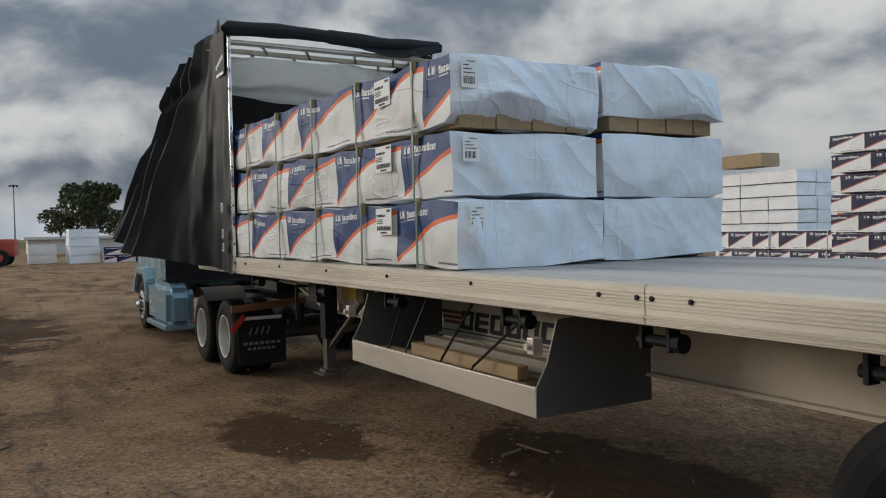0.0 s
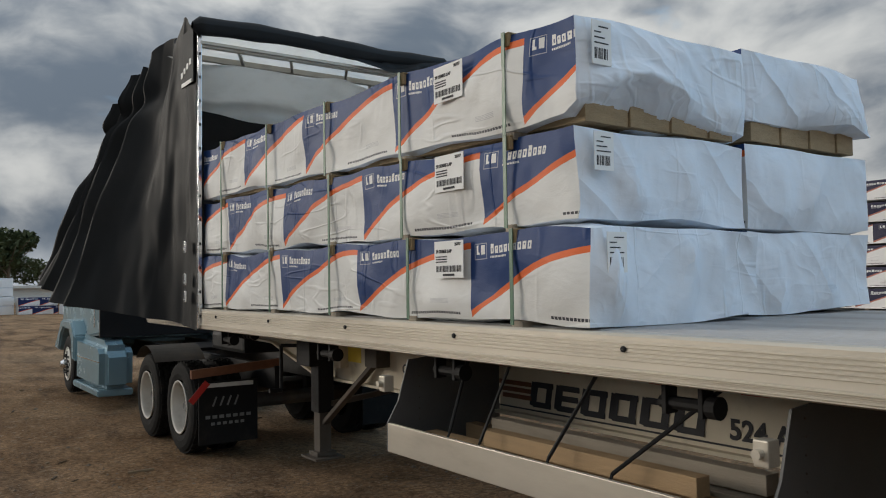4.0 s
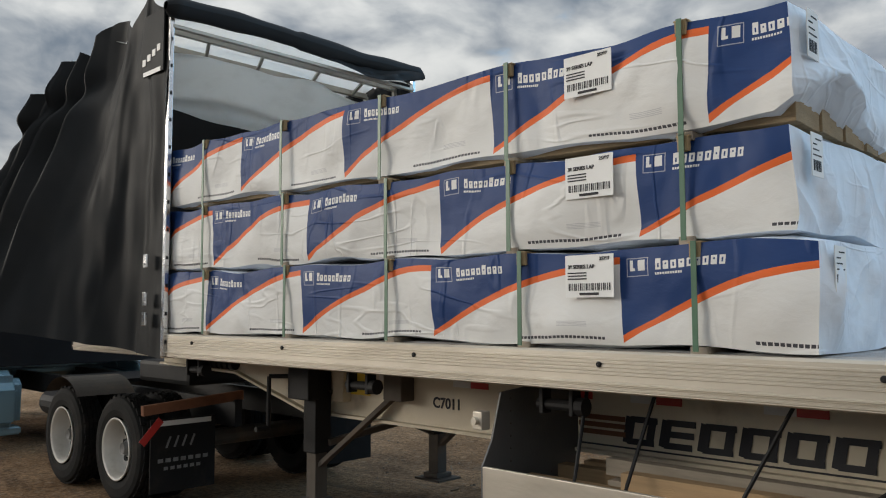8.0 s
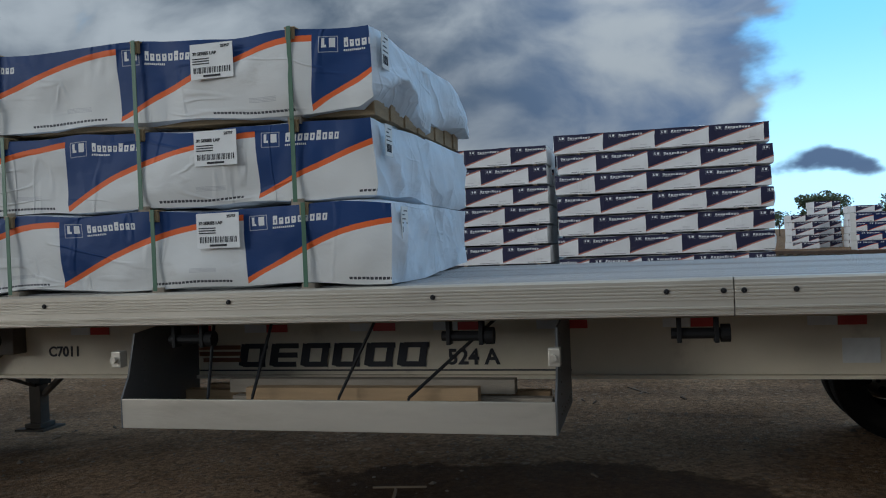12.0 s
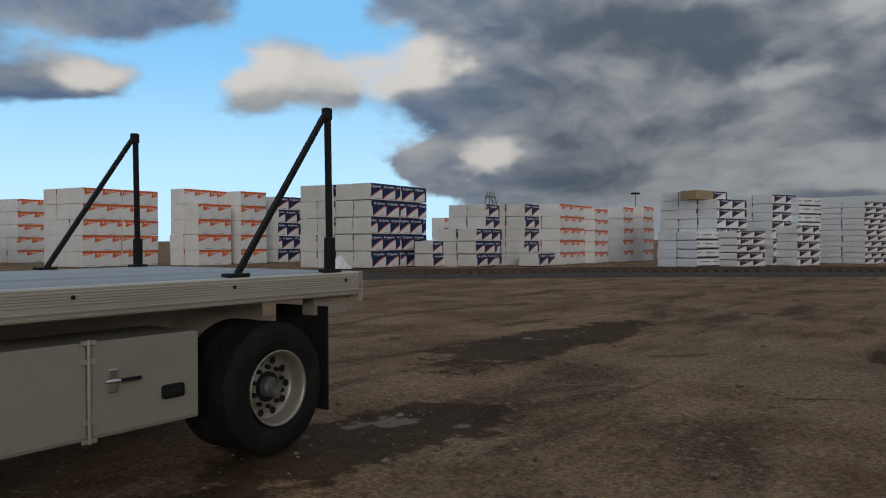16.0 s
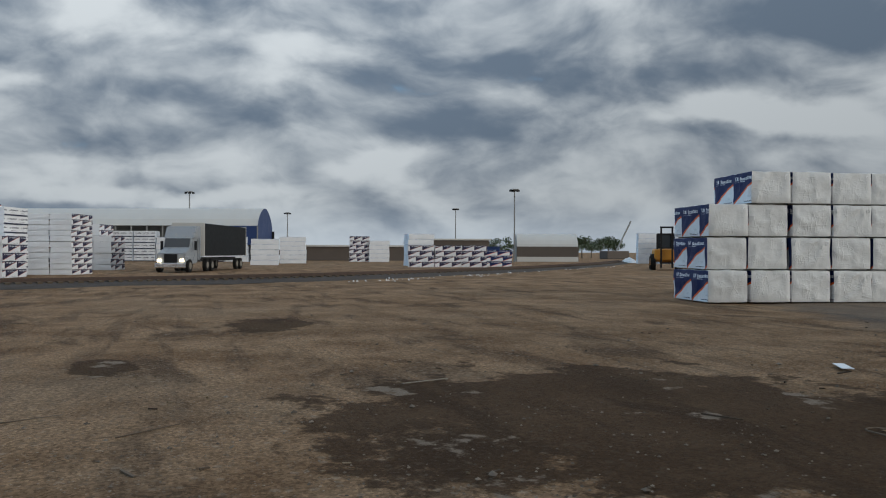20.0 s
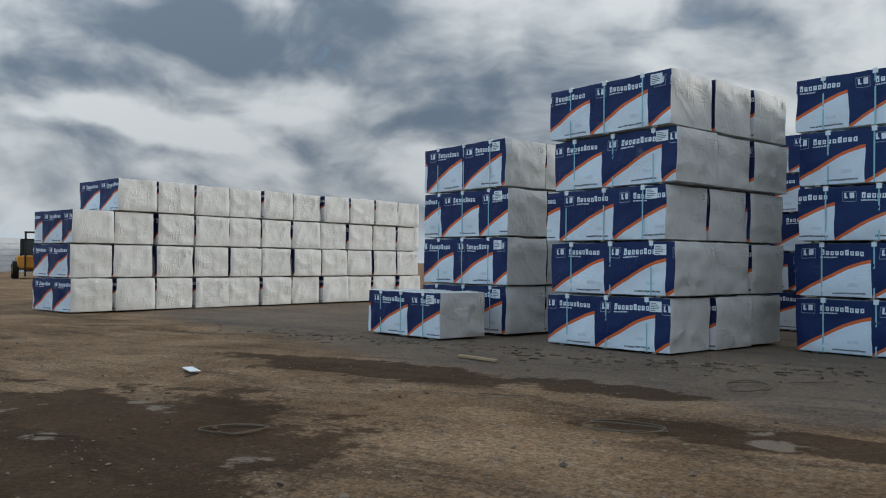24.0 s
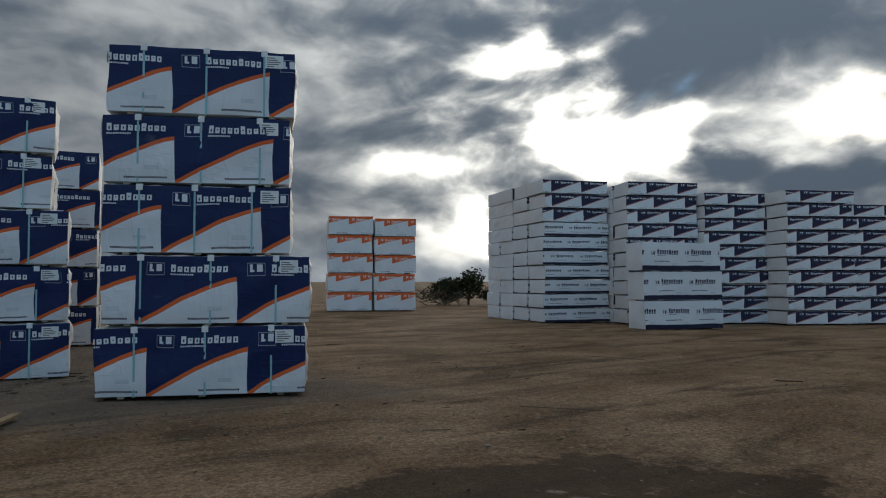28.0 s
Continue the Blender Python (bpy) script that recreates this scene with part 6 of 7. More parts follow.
stack("lap", 77.69, 2.34, -20, 8, 1, 2, L=2.6, W=1.5, H=0.49, label=LAP, group=far_group, cell=0.45, shown_deep=1)
stack("lap", 75.78, 1.23, -20, 6, 1, 1, L=2.6, W=1.5, H=0.48, label=LAP, group=far_group, cell=0.45, shown_deep=1)
stack("board", 50.97, 10.30, -20, 1, 1, 1, L=1.6, W=1.2, H=0.55, z=4.10, label="bare brown siding bundle on a pale stack", group=far_group, bearers=False)
far = dict(W=1.5, joined=True)
for k in range(9):
    stack("bars" if k % 3 else "plain", 133.2 + 0.35 * 3.6 * k, -14.5 + 0.94 * 3.6 * k - (0 if k < 3 else 0), 70, 4 + (k > 3), 1, 1, L=3.4, W=2.0, H=0.95, joined=True)
stack("plain", 80.0, 4.0, 8, 7, 5, 1, L=3.2, H=0.62, **far)
stack("lap", 84.9, -27.1, -100, 4, 3, 1, L=2.75, H=0.58, **far)
stack("panel", 87.1, -36.4, -100, 3, 1, 2, L=3.2, H=0.62, **far)
stack("plain", 92.3, -29.1, -95, 6, 1, 2, L=3.0, H=0.62, **far)
stack("plain", 99.7, -12.0, -100, 5, 1, 1, L=3.2, H=0.62, **far)
stack("plain", 113.1, -16.8, -100, 6, 1, 1, L=3.5, H=0.6, **far)
stack("lap", 130.3, -29.7, -100, 6, 1, 1, L=3.2, H=0.68, **far)
stack("plain", 129.3, -32.7, -100, 5, 1, 1, L=3.2, H=0.68, **far)
stack("plain", 107.7, -68.4, -110, 6, 1, 1, L=3.0, H=0.75, **far)
stack("plain", 103.7, -69.4, -110, 5, 2, 1, L=3.0, H=0.75, **far)
stack("tarp", 143.7, -14.0, -95, 4, 1, 1, L=5.2, W=2.0, H=1.25, label="black wrapped packages beside the shed", group=far_group, bearers=False)
# white stacks in front of the lorry
stack("plain", -63.0, 3.3, 90, 4, 1, 2, L=2.1, W=1.5, H=0.66, **{"joined": True})
stack("panel", -62.0, 5.6, 90, 2, 1, 1, L=2.6, W=1.5, H=0.62, **{"joined": True})
stack("plain", -60.0, 8.2, 90, 2, 3, 1, L=2.6, W=1.5, H=0.70, **{"joined": True})
stack("plain", -66.0, 0.6, 90, 2, 1, 1, L=2.0, W=1.5, H=0.75, **{"joined": True})
# far rows behind the deck
for k in range(9):
    stack("lap", 12.5 + 2.1 * k, 62.0 + 2.5 * math.sin(k * 1.7), 2, 5 + (k * 5) % 3, 1, 2, L=1.9, W=1.4, H=0.52, joined=True)
for k in range(5):
    stack("panel", 15.2 + 2.4 * k, 54.5, 2, 4 + k % 2, 1, 1, L=2.2, W=1.4, H=0.62, joined=True)
build_pool()


# Distance --------------------------------------------------------------
def long_shed():
    """The long arched store across the yard."""
    ob = thing("storage_shed", "long white arched storage shed with a navy end wall", "shed")
    a, d, s = Vector((131.2, -15.4, 0)), Vector((0.35, 0.94, 0)).normalized(), Vector((0.96, -0.27, 0)).normalized()
    L, W, eave, top = 40.0, 13.0, 5.6, 8.6
    b = a + d * L
    bm = bmesh.new()
    def roof(u, v):
        p = a + d * (L * u) + s * (W * v)
        return (p.x, p.y, eave + (top - eave) * math.sin(math.pi * v) ** 0.7)
    part("roof", sheet(bm, 20, 14, roof), "cladding", ob, "white arched sheet roof")
    for u in (0.0, 1.0):
        bm = bmesh.new()
        vs = [bm.verts.new(roof(u, k / 14)) for k in range(15)]
        p, q = a + d * (L * u), a + d * (L * u) + s * W
        vs += [bm.verts.new((q.x, q.y, 0)), bm.verts.new((p.x, p.y, 0))]
        bm.faces.new(vs)
        part("end_wall", bm, "navy_clad", ob, "navy blue end wall")
    for k in range(16):
        p = a + d * (L * k / 16)
        part("column", beam(bmesh.new(), (p.x, p.y, 0), (p.x, p.y, eave), 0.2, 0.2), "grey_clad", ob)
    p, q = a + s * 3.0, b + s * 3.0
    bm = bmesh.new()
    vs = [bm.verts.new((p.x, p.y, 0)), bm.verts.new((q.x, q.y, 0)), bm.verts.new((q.x, q.y, eave)), bm.verts.new((p.x, p.y, eave))]
    bm.faces.new(vs)
    part("rear_wall", bm, "grey_clad", ob)
    bm = bmesh.new()
    p, q = a - s * 0.1, a + d * 10.0 - s * 0.1
    bm.faces.new([bm.verts.new(v) for v in ((p.x, p.y, 2.6), (q.x, q.y, 2.6), (q.x, q.y, eave - 0.05), (p.x, p.y, eave - 0.05))])
    part("fascia", bm, "navy_clad", ob, "navy blue fascia panel")


def quonset():
    ob = thing("quonset_hut", "grey half-round hut with a pale roof", "hut", pose(130.1, -64.2, 0, 0, 0, -110))
    bm = bmesh.new()
    def arch(u, v):
        t = math.pi * v
        return ((u - 0.5) * 10.5, -4.2 * math.cos(t) + 4.0, 4.9 * math.sin(t) ** 0.8)
    part("roof", sheet(bm, 8, 16, arch), "cladding", ob)
    bm = bmesh.new()
    box(bm, -5.3, 5.3, -0.15, 0.0, 0.0, 2.6)
    part("front_wall", bm, "brown_clad", ob, "grey side wall")
    for u in (0.0, 1.0):
        bm = bmesh.new()
        bm.faces.new([bm.verts.new(arch(u, k / 16)) for k in range(17)])
        part("end_wall", bm, "grey_clad", ob)


def low_shed(x, y, yaw, L, H, D, mat, label):
    ob = thing("low_shed", label, "shed", pose(x, y, 0, 0, 0, yaw))
    part("wall", box(bmesh.new(), 0, L, 0, D, 0, H), mat, ob)
    bm = bmesh.new()
    box(bm, -0.4, L + 0.4, -0.5, D + 0.5, H, H + 0.3)
    part("roof", bm, "cladding", ob)


def light_pole(x, y, h):
    ob = thing("light_pole", "tall slim yard light pole with a ring of lamps", "light pole", pose(x, y, 0), "yard light poles")
    part("pole", rod(bmesh.new(), (0, 0, 0), (0, 0, h), 0.16, 8, 0.09), "grey_clad", ob)
    part("head_frame", box(bmesh.new(), -0.55, 0.55, -0.55, 0.55, h - 0.05, h + 0.1), "grey_clad", ob)
    for k in range(4):
        c, s = math.cos(k * 1.57), math.sin(k * 1.57)
        part("lamp", box(bmesh.new(), c * 0.6 - 0.22, c * 0.6 + 0.22, s * 0.6 - 0.22, s * 0.6 + 0.22, h - 0.3, h), "black", ob)


long_shed()
quonset()
low_shed(150.2, -18.5, -100, 30.0, 2.5, 8.0, "brown_clad", "long low brown shed")
low_shed(160.5, -50.3, -100, 14.0, 4.0, 8.0, "brown_clad", "brown shed with a pale roof")
low_shed(-95.0, 2.0, 90, 26.0, 1.6, 4.0, "cladding", "low white wall far across the yard")
for x, y, h in ((148.9, -5.4, 11.8), (194.2, -27.5, 10.6), (182.4, -65.0, 11.7), (122.6, -54.9, 11.6), (151.6, 52.7, 10.6), (-170.0, 3.5, 12.0)):
    light_pole(x, y, h)
pylon = thing("power_pylon", "grey lattice power pylon far off", "pylon", pose(130.6, 72.5, 0))
bm = bmesh.new()
for sx, sy in ((-1, -1), (1, -1), (1, 1), (-1, 1)):
    beam(bm, (sx * 2.2, sy * 2.2, 0), (sx * 0.4, sy * 0.4, 10.5), 0.16, 0.2)
for z in range(0, 9, 3):
    k = 2.2 - 1.8 * z / 10.5
    beam(bm, (-k, -k, z), (k * 0.8, -k * 0.8, z + 3), 0.12, 0.12)
    beam(bm, (k, -k, z), (-k * 0.8, -k * 0.8, z + 3), 0.12, 0.12)
part("lattice", bm, "grey_clad", pylon)
bm = bmesh.new()
for z in (7.6, 9.6):
    beam(bm, (-1.9, 0, z), (1.9, 0, z), 0.2, 0.3)
part("cross_arm", bm, "grey_clad", pylon)
crane = thing("crane_boom", "slanting crane boom behind far stacks", "crane", pose(179.6, -105.2, -0.6))
part("boom", beam(bmesh.new(), (0, 0, 1.5), (0, -4.6, 10.0), 0.3, 0.3), "grey_clad", crane)
part("carrier", box(bmesh.new(), -2, 2, -3, 3, 0.6, 2.6, 0.2), "brown_clad", crane)


# Rail line with a ballast ridge ----------------------------------------
def rail_line():
    pts = [Vector(p) for p in ((6.0, 47.0), (20.0, 31.5), (31.5, 17.5), (42.0, 4.0), (50.0, -12.0), (69.0, -33.0), (95.0, -55.0), (130.0, -79.0))]
    line = []
    for i in range(len(pts) - 1):
        p0, p1, p2, p3 = pts[max(i - 1, 0)], pts[i], pts[i + 1], pts[min(i + 2, len(pts) - 1)]
        for k in range(12):
            t = k / 12
            line.append(0.5 * (2 * p1 + (p2 - p0) * t + (2 * p0 - 5 * p1 + 4 * p2 - p3) * t * t + (3 * p1 - p0 - 3 * p2 + p3) * t ** 3))
    ob = thing("rail_line", "low yard rail line on a dark ballast ridge", "railway", kind="structure")
    bm = bmesh.new()
    def ridge(u, v):
        i = min(int(u * (len(line) - 1)), len(line) - 2)
        p, d = line[i], (line[i + 1] - line[i]).normalized()
        o = (v - 0.5) * 4.4
        z = 0.26 * (1 - abs(2 * v - 1) ** 2.2) + 0.04 * noise.noise(Vector((p.x * 2, p.y * 2, o * 3)))
        return (p.x - d.y * o, p.y + d.x * o, z - 0.03)
    part("ballast", sheet(bm, len(line) - 1, 10, ridge), "ballast", ob, "dark stony ballast")
    for o in (-0.72, 0.72):
        bm = bmesh.new()
        for p, q in zip(line, line[1:]):
            d = (q - p).normalized()
            n2 = Vector((-d.y, d.x)) * o
            beam(bm, (p.x + n2.x, p.y + n2.y, 0.28), (q.x + n2.x, q.y + n2.y, 0.28), 0.08, 0.14)
        part("rail", bm, "old_rail", ob, "rusty steel rail")
    bm = bmesh.new()
    for i in range(0, len(line) - 1):
        for t in (0.0, 0.33, 0.66):
            p = line[i].lerp(line[i + 1], t)
            d = (line[i + 1] - line[i]).normalized()
            beam(bm, (p.x + d.y * 1.2, p.y - d.x * 1.2, 0.19), (p.x - d.y * 1.2, p.y + d.x * 1.2, 0.19), 0.22, 0.1)
    tagged(part("sleepers", bm, "bark", ob, "weathered wooden sleepers"), kind="stuff")


MAT["old_rail"] = matter("brown_rail_steel", (0.075, 0.048, 0.035), 0.8, grain=15, vary=0.3)
MAT["ballast"] = matter("dark_ballast", (0.055, 0.043, 0.035), 0.95, grain=18, vary=0.4, bump=0.8, bump_scale=14)
rail_line()


# Trees -----------------------------------------------------------------
def leaf_mesh(seed, count, rx, rz, size):
    rnd = random.Random(seed)
    co, fa = [], []
    lobes = [(Vector((rnd.uniform(-0.6, 0.6) * rx, rnd.uniform(-0.6, 0.6) * rx, rnd.uniform(-0.55, 0.6) * rz)), rnd.uniform(0.35, 0.6)) for _ in range(9)]
    for _ in range(count):
        c, r = rnd.choice(lobes)
        v = Vector((rnd.gauss(0, 1), rnd.gauss(0, 1), rnd.gauss(0, 1))).normalized() * (rnd.random() ** 0.4)
        p = c + Vector((v.x * rx * r, v.y * rx * r, v.z * rz * r))
        a = Vector((rnd.gauss(0, 1), rnd.gauss(0, 1), rnd.gauss(0, 1))).normalized() * size * rnd.uniform(0.6, 1.4)
        b = a.orthogonal().normalized() * size * 0.7
        i = len(co)
        co += [tuple(p - a), tuple(p + b), tuple(p + a), tuple(p - b)]
        fa.append((i, i + 1, i + 2, i + 3))
    me = bpy.data.meshes.new("crown")
    me.from_pydata(co, [], fa)
    me.materials.append(MAT["leaf"])
    return me


def tree(x, y, h, wide, seed, label="broad leafy green tree beyond the yard", count=1500, z=0.0):
    ob = thing("tree", label, "tree", pose(x, y, z), "trees round the yard")
    rnd = random.Random(seed)
    bm = bmesh.new()
    rod(bm, (0, 0, 0), (0, 0, h * 0.5), h * 0.03, 8, h * 0.018)
    for k in range(6):
        a = rnd.uniform(0, 6.28)
        rod(bm, (0, 0, h * rnd.uniform(0.3, 0.5)), (math.cos(a) * wide * 0.35, math.sin(a) * wide * 0.35, h * rnd.uniform(0.6, 0.85)), h * 0.012, 6, h * 0.004)
    part("trunk", bm, "bark", ob, "brown trunk and limbs")
    share("crown", leaf_mesh(seed, count, wide / 2, h * 0.34, h * 0.035), ob, pose(0, 0, h * 0.64))


tree(-125.0, 12.4, 10.6, 9.0, 1, count=2600)
for i, (x, y, h, w) in enumerate(((-130.0, 18.5, 6.2, 9), (-131, 25, 6.6, 10), (-128, 31, 6.0, 9), (-126, 38, 6.3, 10), (-134, 8.5, 6.6, 8), (-132, 45, 6.2, 10), (-160, -3.5, 5.5, 6), (-133, 13.5, 6.8, 8))):
    tree(x, y, h, w, 10 + i)
for i in range(16):
    x = 22.0 + 4.6 * i + 1.5 * math.sin(i * 2.4)
    tree(x, 182.0 - 0.9 * i, 7.0 + 1.8 * math.sin(i * 1.9 + 1), 8.0, 30 + i % 5, count=900)
tree(31.0, 150.0, 8.8, 9.0, 50, count=1400)
for i in range(6):
    tree(200.0 + 4 * i, -104.0 - 5.0 * i, 6.0 + math.sin(i * 2.0), 7.0, 60 + i, count=700)
for i in range(5):
    tree(196.0, -78.0 - 4.0 * i, 5.0 + math.sin(i * 2.0), 6.0, 70 + i, count=600)
# scrub and brushwood behind the stacks
for i, (dx, dy) in enumerate(((0, 0), (-1.2, 1.0), (-2.4, 2.0), (-0.6, -1.0), (-3.4, 2.8), (-4.6, 4.0))):
    tree(-34.3 + dx, -48.9 + dy, 2.7 + 0.7 * math.sin(i * 2.1), 2.8, 80 + i, "untidy green and brown scrub bush", 1500, -0.75)
brush = thing("brush_pile", "heap of dead branches by the scrub", "brush pile", pose(-33.3, -48.3, 0))
rnd = random.Random(5)
bm = bmesh.new()
for k in range(70):
    a = rnd.uniform(0, 6.28)
    p = Vector((rnd.uniform(-1.6, 1.6), rnd.uniform(-1.2, 1.2), rnd.uniform(0.0, 0.9)))
    rod(bm, p, p + Vector((math.cos(a) * 1.1, math.sin(a) * 1.1, rnd.uniform(-0.1, 0.8))), 0.035, 5, 0.012)
tagged(part("brushwood", bm, "bark", brush, "dead grey-brown branches"), kind="stuff")
bank = bmesh.new()
sheet(bank, 40, 6, lambda u, v: (-190.0 - 12 * v, -60.0 + 190.0 * u, -0.3 + 2.4 * math.sin(math.pi * min(1.0, v * 0.8)) * (0.8 + 0.2 * math.sin(u * 11))))
MAT["grass"] = matter("rough_grass", (0.10, 0.12, 0.045), 0.9, grain=0.8, vary=0.35, bump=0.4, bump_scale=6)
tagged(new("grass_bank", mesh_of(bank, "grass_bank", "grass", True)), "grassy bank beyond the yard", "bank", kind="structure")


# Vehicles --------------------------------------------------------------
def black_lorry():
    """The lorry coming up the yard: silver bonnet cab and a black-sided trailer."""
    t = thing("black_box_lorry", "silver bonneted lorry with a black-sided trailer, lamps lit", "lorry", pose(66.37, -3.60, 0, 0, 0, -19))
    # local x runs back from the bumper, y to the lorry's left
    def slab(name, pts, y0, y1, mat, parent=t, bev=0.06, label=""):
        bm = bmesh.new()
        a = [bm.verts.new((x, y0, z)) for x, z in pts]
        b = [bm.verts.new((x, y1, z)) for x, z in pts]
        k = len(pts)
        for i in range(k):
            bm.faces.new((a[i], a[(i + 1) % k], b[(i + 1) % k], b[i]))
        bm.faces.new(a[::-1])
        bm.faces.new(b)
        bmesh.ops.recalc_face_normals(bm, faces=bm.faces)
        bmesh.ops.bevel(bm, geom=list(bm.edges), offset=bev, segments=2, affect="EDGES")
        return part(name, bm, mat, parent, label)
    cab = slab("cab", [(0.3, 0.55), (0.25, 1.45), (1.5, 1.85), (1.85, 2.65), (3.2, 2.75), (3.2, 0.7)], -1.05, 1.05, "white_paint", label="silver-white bonneted cab")
    slab("fairing", [(2.0, 2.6), (2.6, 3.55), (3.6, 3.6), (3.6, 0.9), (3.2, 0.9), (3.2, 2.6)], -1.2, 1.2, "white_paint", cab, 0.08, "white roof fairing")
    part("grille", box(bmesh.new(), 0.2, 0.27, -0.5, 0.5, 0.75, 1.4, 0.02), "black", cab, "dark grille")
    part("windscreen", box(bmesh.new(), -0.02, 0.02, -0.95, 0.95, -0.36, 0.36, 0.0, pose(1.66, 0, 2.26, 0, 22)), "glass", cab)
    part("bumper", box(bmesh.new(), 0.05, 0.3, -1.15, 1.15, 0.35, 0.72, 0.05), "chrome", cab)
    for y in (-0.85, 0.85):
        part("headlamp", box(bmesh.new(), 0.18, 0.24, y - 0.16, y + 0.16, 0.82, 1.02, 0.02), LAMP, cab, "lit headlamp")
        part("wing_mirror", box(bmesh.new(), 1.9, 2.05, y * 1.55 - 0.1, y * 1.55 + 0.1, 1.7, 2.4, 0.03), "black", cab)
        part("front_wing", box(bmesh.new(), 0.4, 1.5, y * 1.2 - 0.12, y * 1.2 + 0.12, 0.85, 1.25, 0.1), "white_paint", cab)
    trailer = part("box_trailer", box(bmesh.new(), 4.2, 16.5, -1.3, 1.3, 1.25, 3.85, 0.03), "tarp", t, "black curtain-sided trailer")
    part("front_frame", box(bmesh.new(), 4.1, 4.2, -1.32, 1.32, 1.25, 3.9, 0.02), "cladding", trailer)
    part("rear_frame", box(bmesh.new(), 16.5, 16.6, -1.32, 1.32, 1.25, 3.9, 0.02), "cladding", trailer)
    part("chassis", box(bmesh.new(), 1.5, 16.0, -0.45, 0.45, 0.8, 1.1), "black", t)
    for x, y in ((1.0, -1.1), (1.0, 1.1), (5.0, -1.15), (5.0, 1.15), (6.3, -1.15), (6.3, 1.15), (13.6, -1.15), (13.6, 1.15), (14.9, -1.15), (14.9, 1.15)):
        bm = bmesh.new()
        rod(bm, (x, y - 0.14, 0.5), (x, y + 0.14, 0.5), 0.5, 24)
        w = part("wheel", bm, "rubber", t)
        bm = bmesh.new()
        rod(bm, (x, y - 0.15, 0.5), (x, y + 0.15, 0.5), 0.27, 18)
        part("rim", bm, "rim", w)


def lamp_glow():
    m = bpy.data.materials.new("lit_headlamp")
    m.use_nodes = True
    n = Nodes(m.node_tree)
    e = n.node("ShaderNodeEmission")
    e.inputs["Color"].default_value, e.inputs["Strength"].default_value = (1.0, 0.82, 0.55, 1.0), 6.0
    n.put(n.node("ShaderNodeOutputMaterial").inputs["Surface"], e.outputs[0])
    return m


LAMP = lamp_glow()
black_lorry()


def loader(x, y, yaw, paint, label, name, cab="black"):
    """A yard handler: body on big wheels with a mast and cab."""
    ob = thing(name, label, "loader", pose(x, y, ground_z(x, y), 0, 0, yaw))
    part("body", box(bmesh.new(), -2.0, 1.6, -1.1, 1.1, 0.9, 1.95, 0.15), paint, ob)
    part("counterweight", box(bmesh.new(), 1.3, 2.4, -1.15, 1.15, 0.7, 2.0, 0.25), paint, ob)
    bm = bmesh.new()
    box(bm, -0.9, 0.9, -0.8, 0.8, 3.3, 3.45, 0.04)
    for cx, cy in ((-0.85, -0.75), (-0.85, 0.75), (0.85, -0.75), (0.85, 0.75)):
        box(bm, cx - 0.05, cx + 0.05, cy - 0.05, cy + 0.05, 1.9, 3.3)
    cabin = part("cab", bm, cab, ob, "open dark cab")
    part("cab_glass", box(bmesh.new(), -0.8, 0.8, -0.7, 0.7, 2.0, 3.3), "glass", cabin)
    bm = bmesh.new()
    for cy in (-0.5, 0.5):
        box(bm, -2.35, -2.15, cy - 0.08, cy + 0.08, 0.2, 4.0)
    for z in (0.6, 2.0, 3.9):
        box(bm, -2.35, -2.15, -0.6, 0.6, z, z + 0.15)
    part("mast", bm, "black", ob)
    for cx, r in ((-1.3, 0.75), (1.4, 0.62)):
        for cy in (-1.2, 1.2):
            bm = bmesh.new()
            rod(bm, (cx, cy - 0.24, r), (cx, cy + 0.24, r), r, 24)
            w = part("wheel", bm, "rubber", ob)
            bm = bmesh.new()
            rod(bm, (cx, cy - 0.255, r), (cx, cy + 0.255, r), r * 0.45, 16)
            part("rim", bm, paint, w)


loader(-63.5, -2.6, 80, "red_paint", "red yard fork lift with a dark cab", "fork_lift")
loader(69.6, -48.3, -30, "amber", "yellow wheel loader by the stacks", "wheel_loader")


# Small things ----------------------------------------------------------
cone = thing("traffic_cone", "small orange traffic cone across the yard", "traffic cone", pose(23.6, 51.4, 0))
part("cone", lathe(bmesh.new(), [(0.17, 0.03), (0.03, 0.7), (0.001, 0.7)], 16, "z"), "cone", cone)
part("base", box(bmesh.new(), -0.22, 0.22, -0.22, 0.22, 0.0, 0.035), "cone", cone)


def board(x, y, yaw, L, w, mat="wood", t=0.04, label="loose pale plank on the dirt"):
    ob = thing("loose_plank", label, "plank", pose(x, y, ground_z(x, y) + 0.0, 0, 0, yaw), "loose planks")
    part("board", box(bmesh.new(), -L / 2, L / 2, -w / 2, w / 2, 0.0, t, 0.004), mat, ob)


MAT["dark_wood"] = matter("damp_dark_wood", (0.13, 0.095, 0.065), 0.9, grain=14, vary=0.3, stretch=(0.3, 3, 3), bump=0.4)


board(8.82, -17.4, 160, 0.95, 0.09, "wood")
board(-0.26, -15.5, 60, 0.75, 0.10, "wood")
board(11.78, -13.75, 150, 0.55, 0.16, "paper", 0.012, "scrap of white board on the dirt")
board(13.3, -0.9, -45, 0.9, 0.03, "dark_wood", 0.02, "weathered strip of wood on the dirt")
board(11.0, -3.2, -65, 0.8, 0.02, "dark_wood", 0.012, "thin weathered stick on the dirt")
board(12.2, -7.6, -70, 0.7, 0.02, "wood_grey", 0.012, "thin pale stick on the dirt")
board(-4.6, -2.1, 30, 0.4, 0.022, "dark_wood", 0.014, "thin weathered stick on the dirt")
board(-2.1, 0.0, 40, 0.4, 0.03, "dark_wood", 0.02, "dark scrap of wood under the trailer")
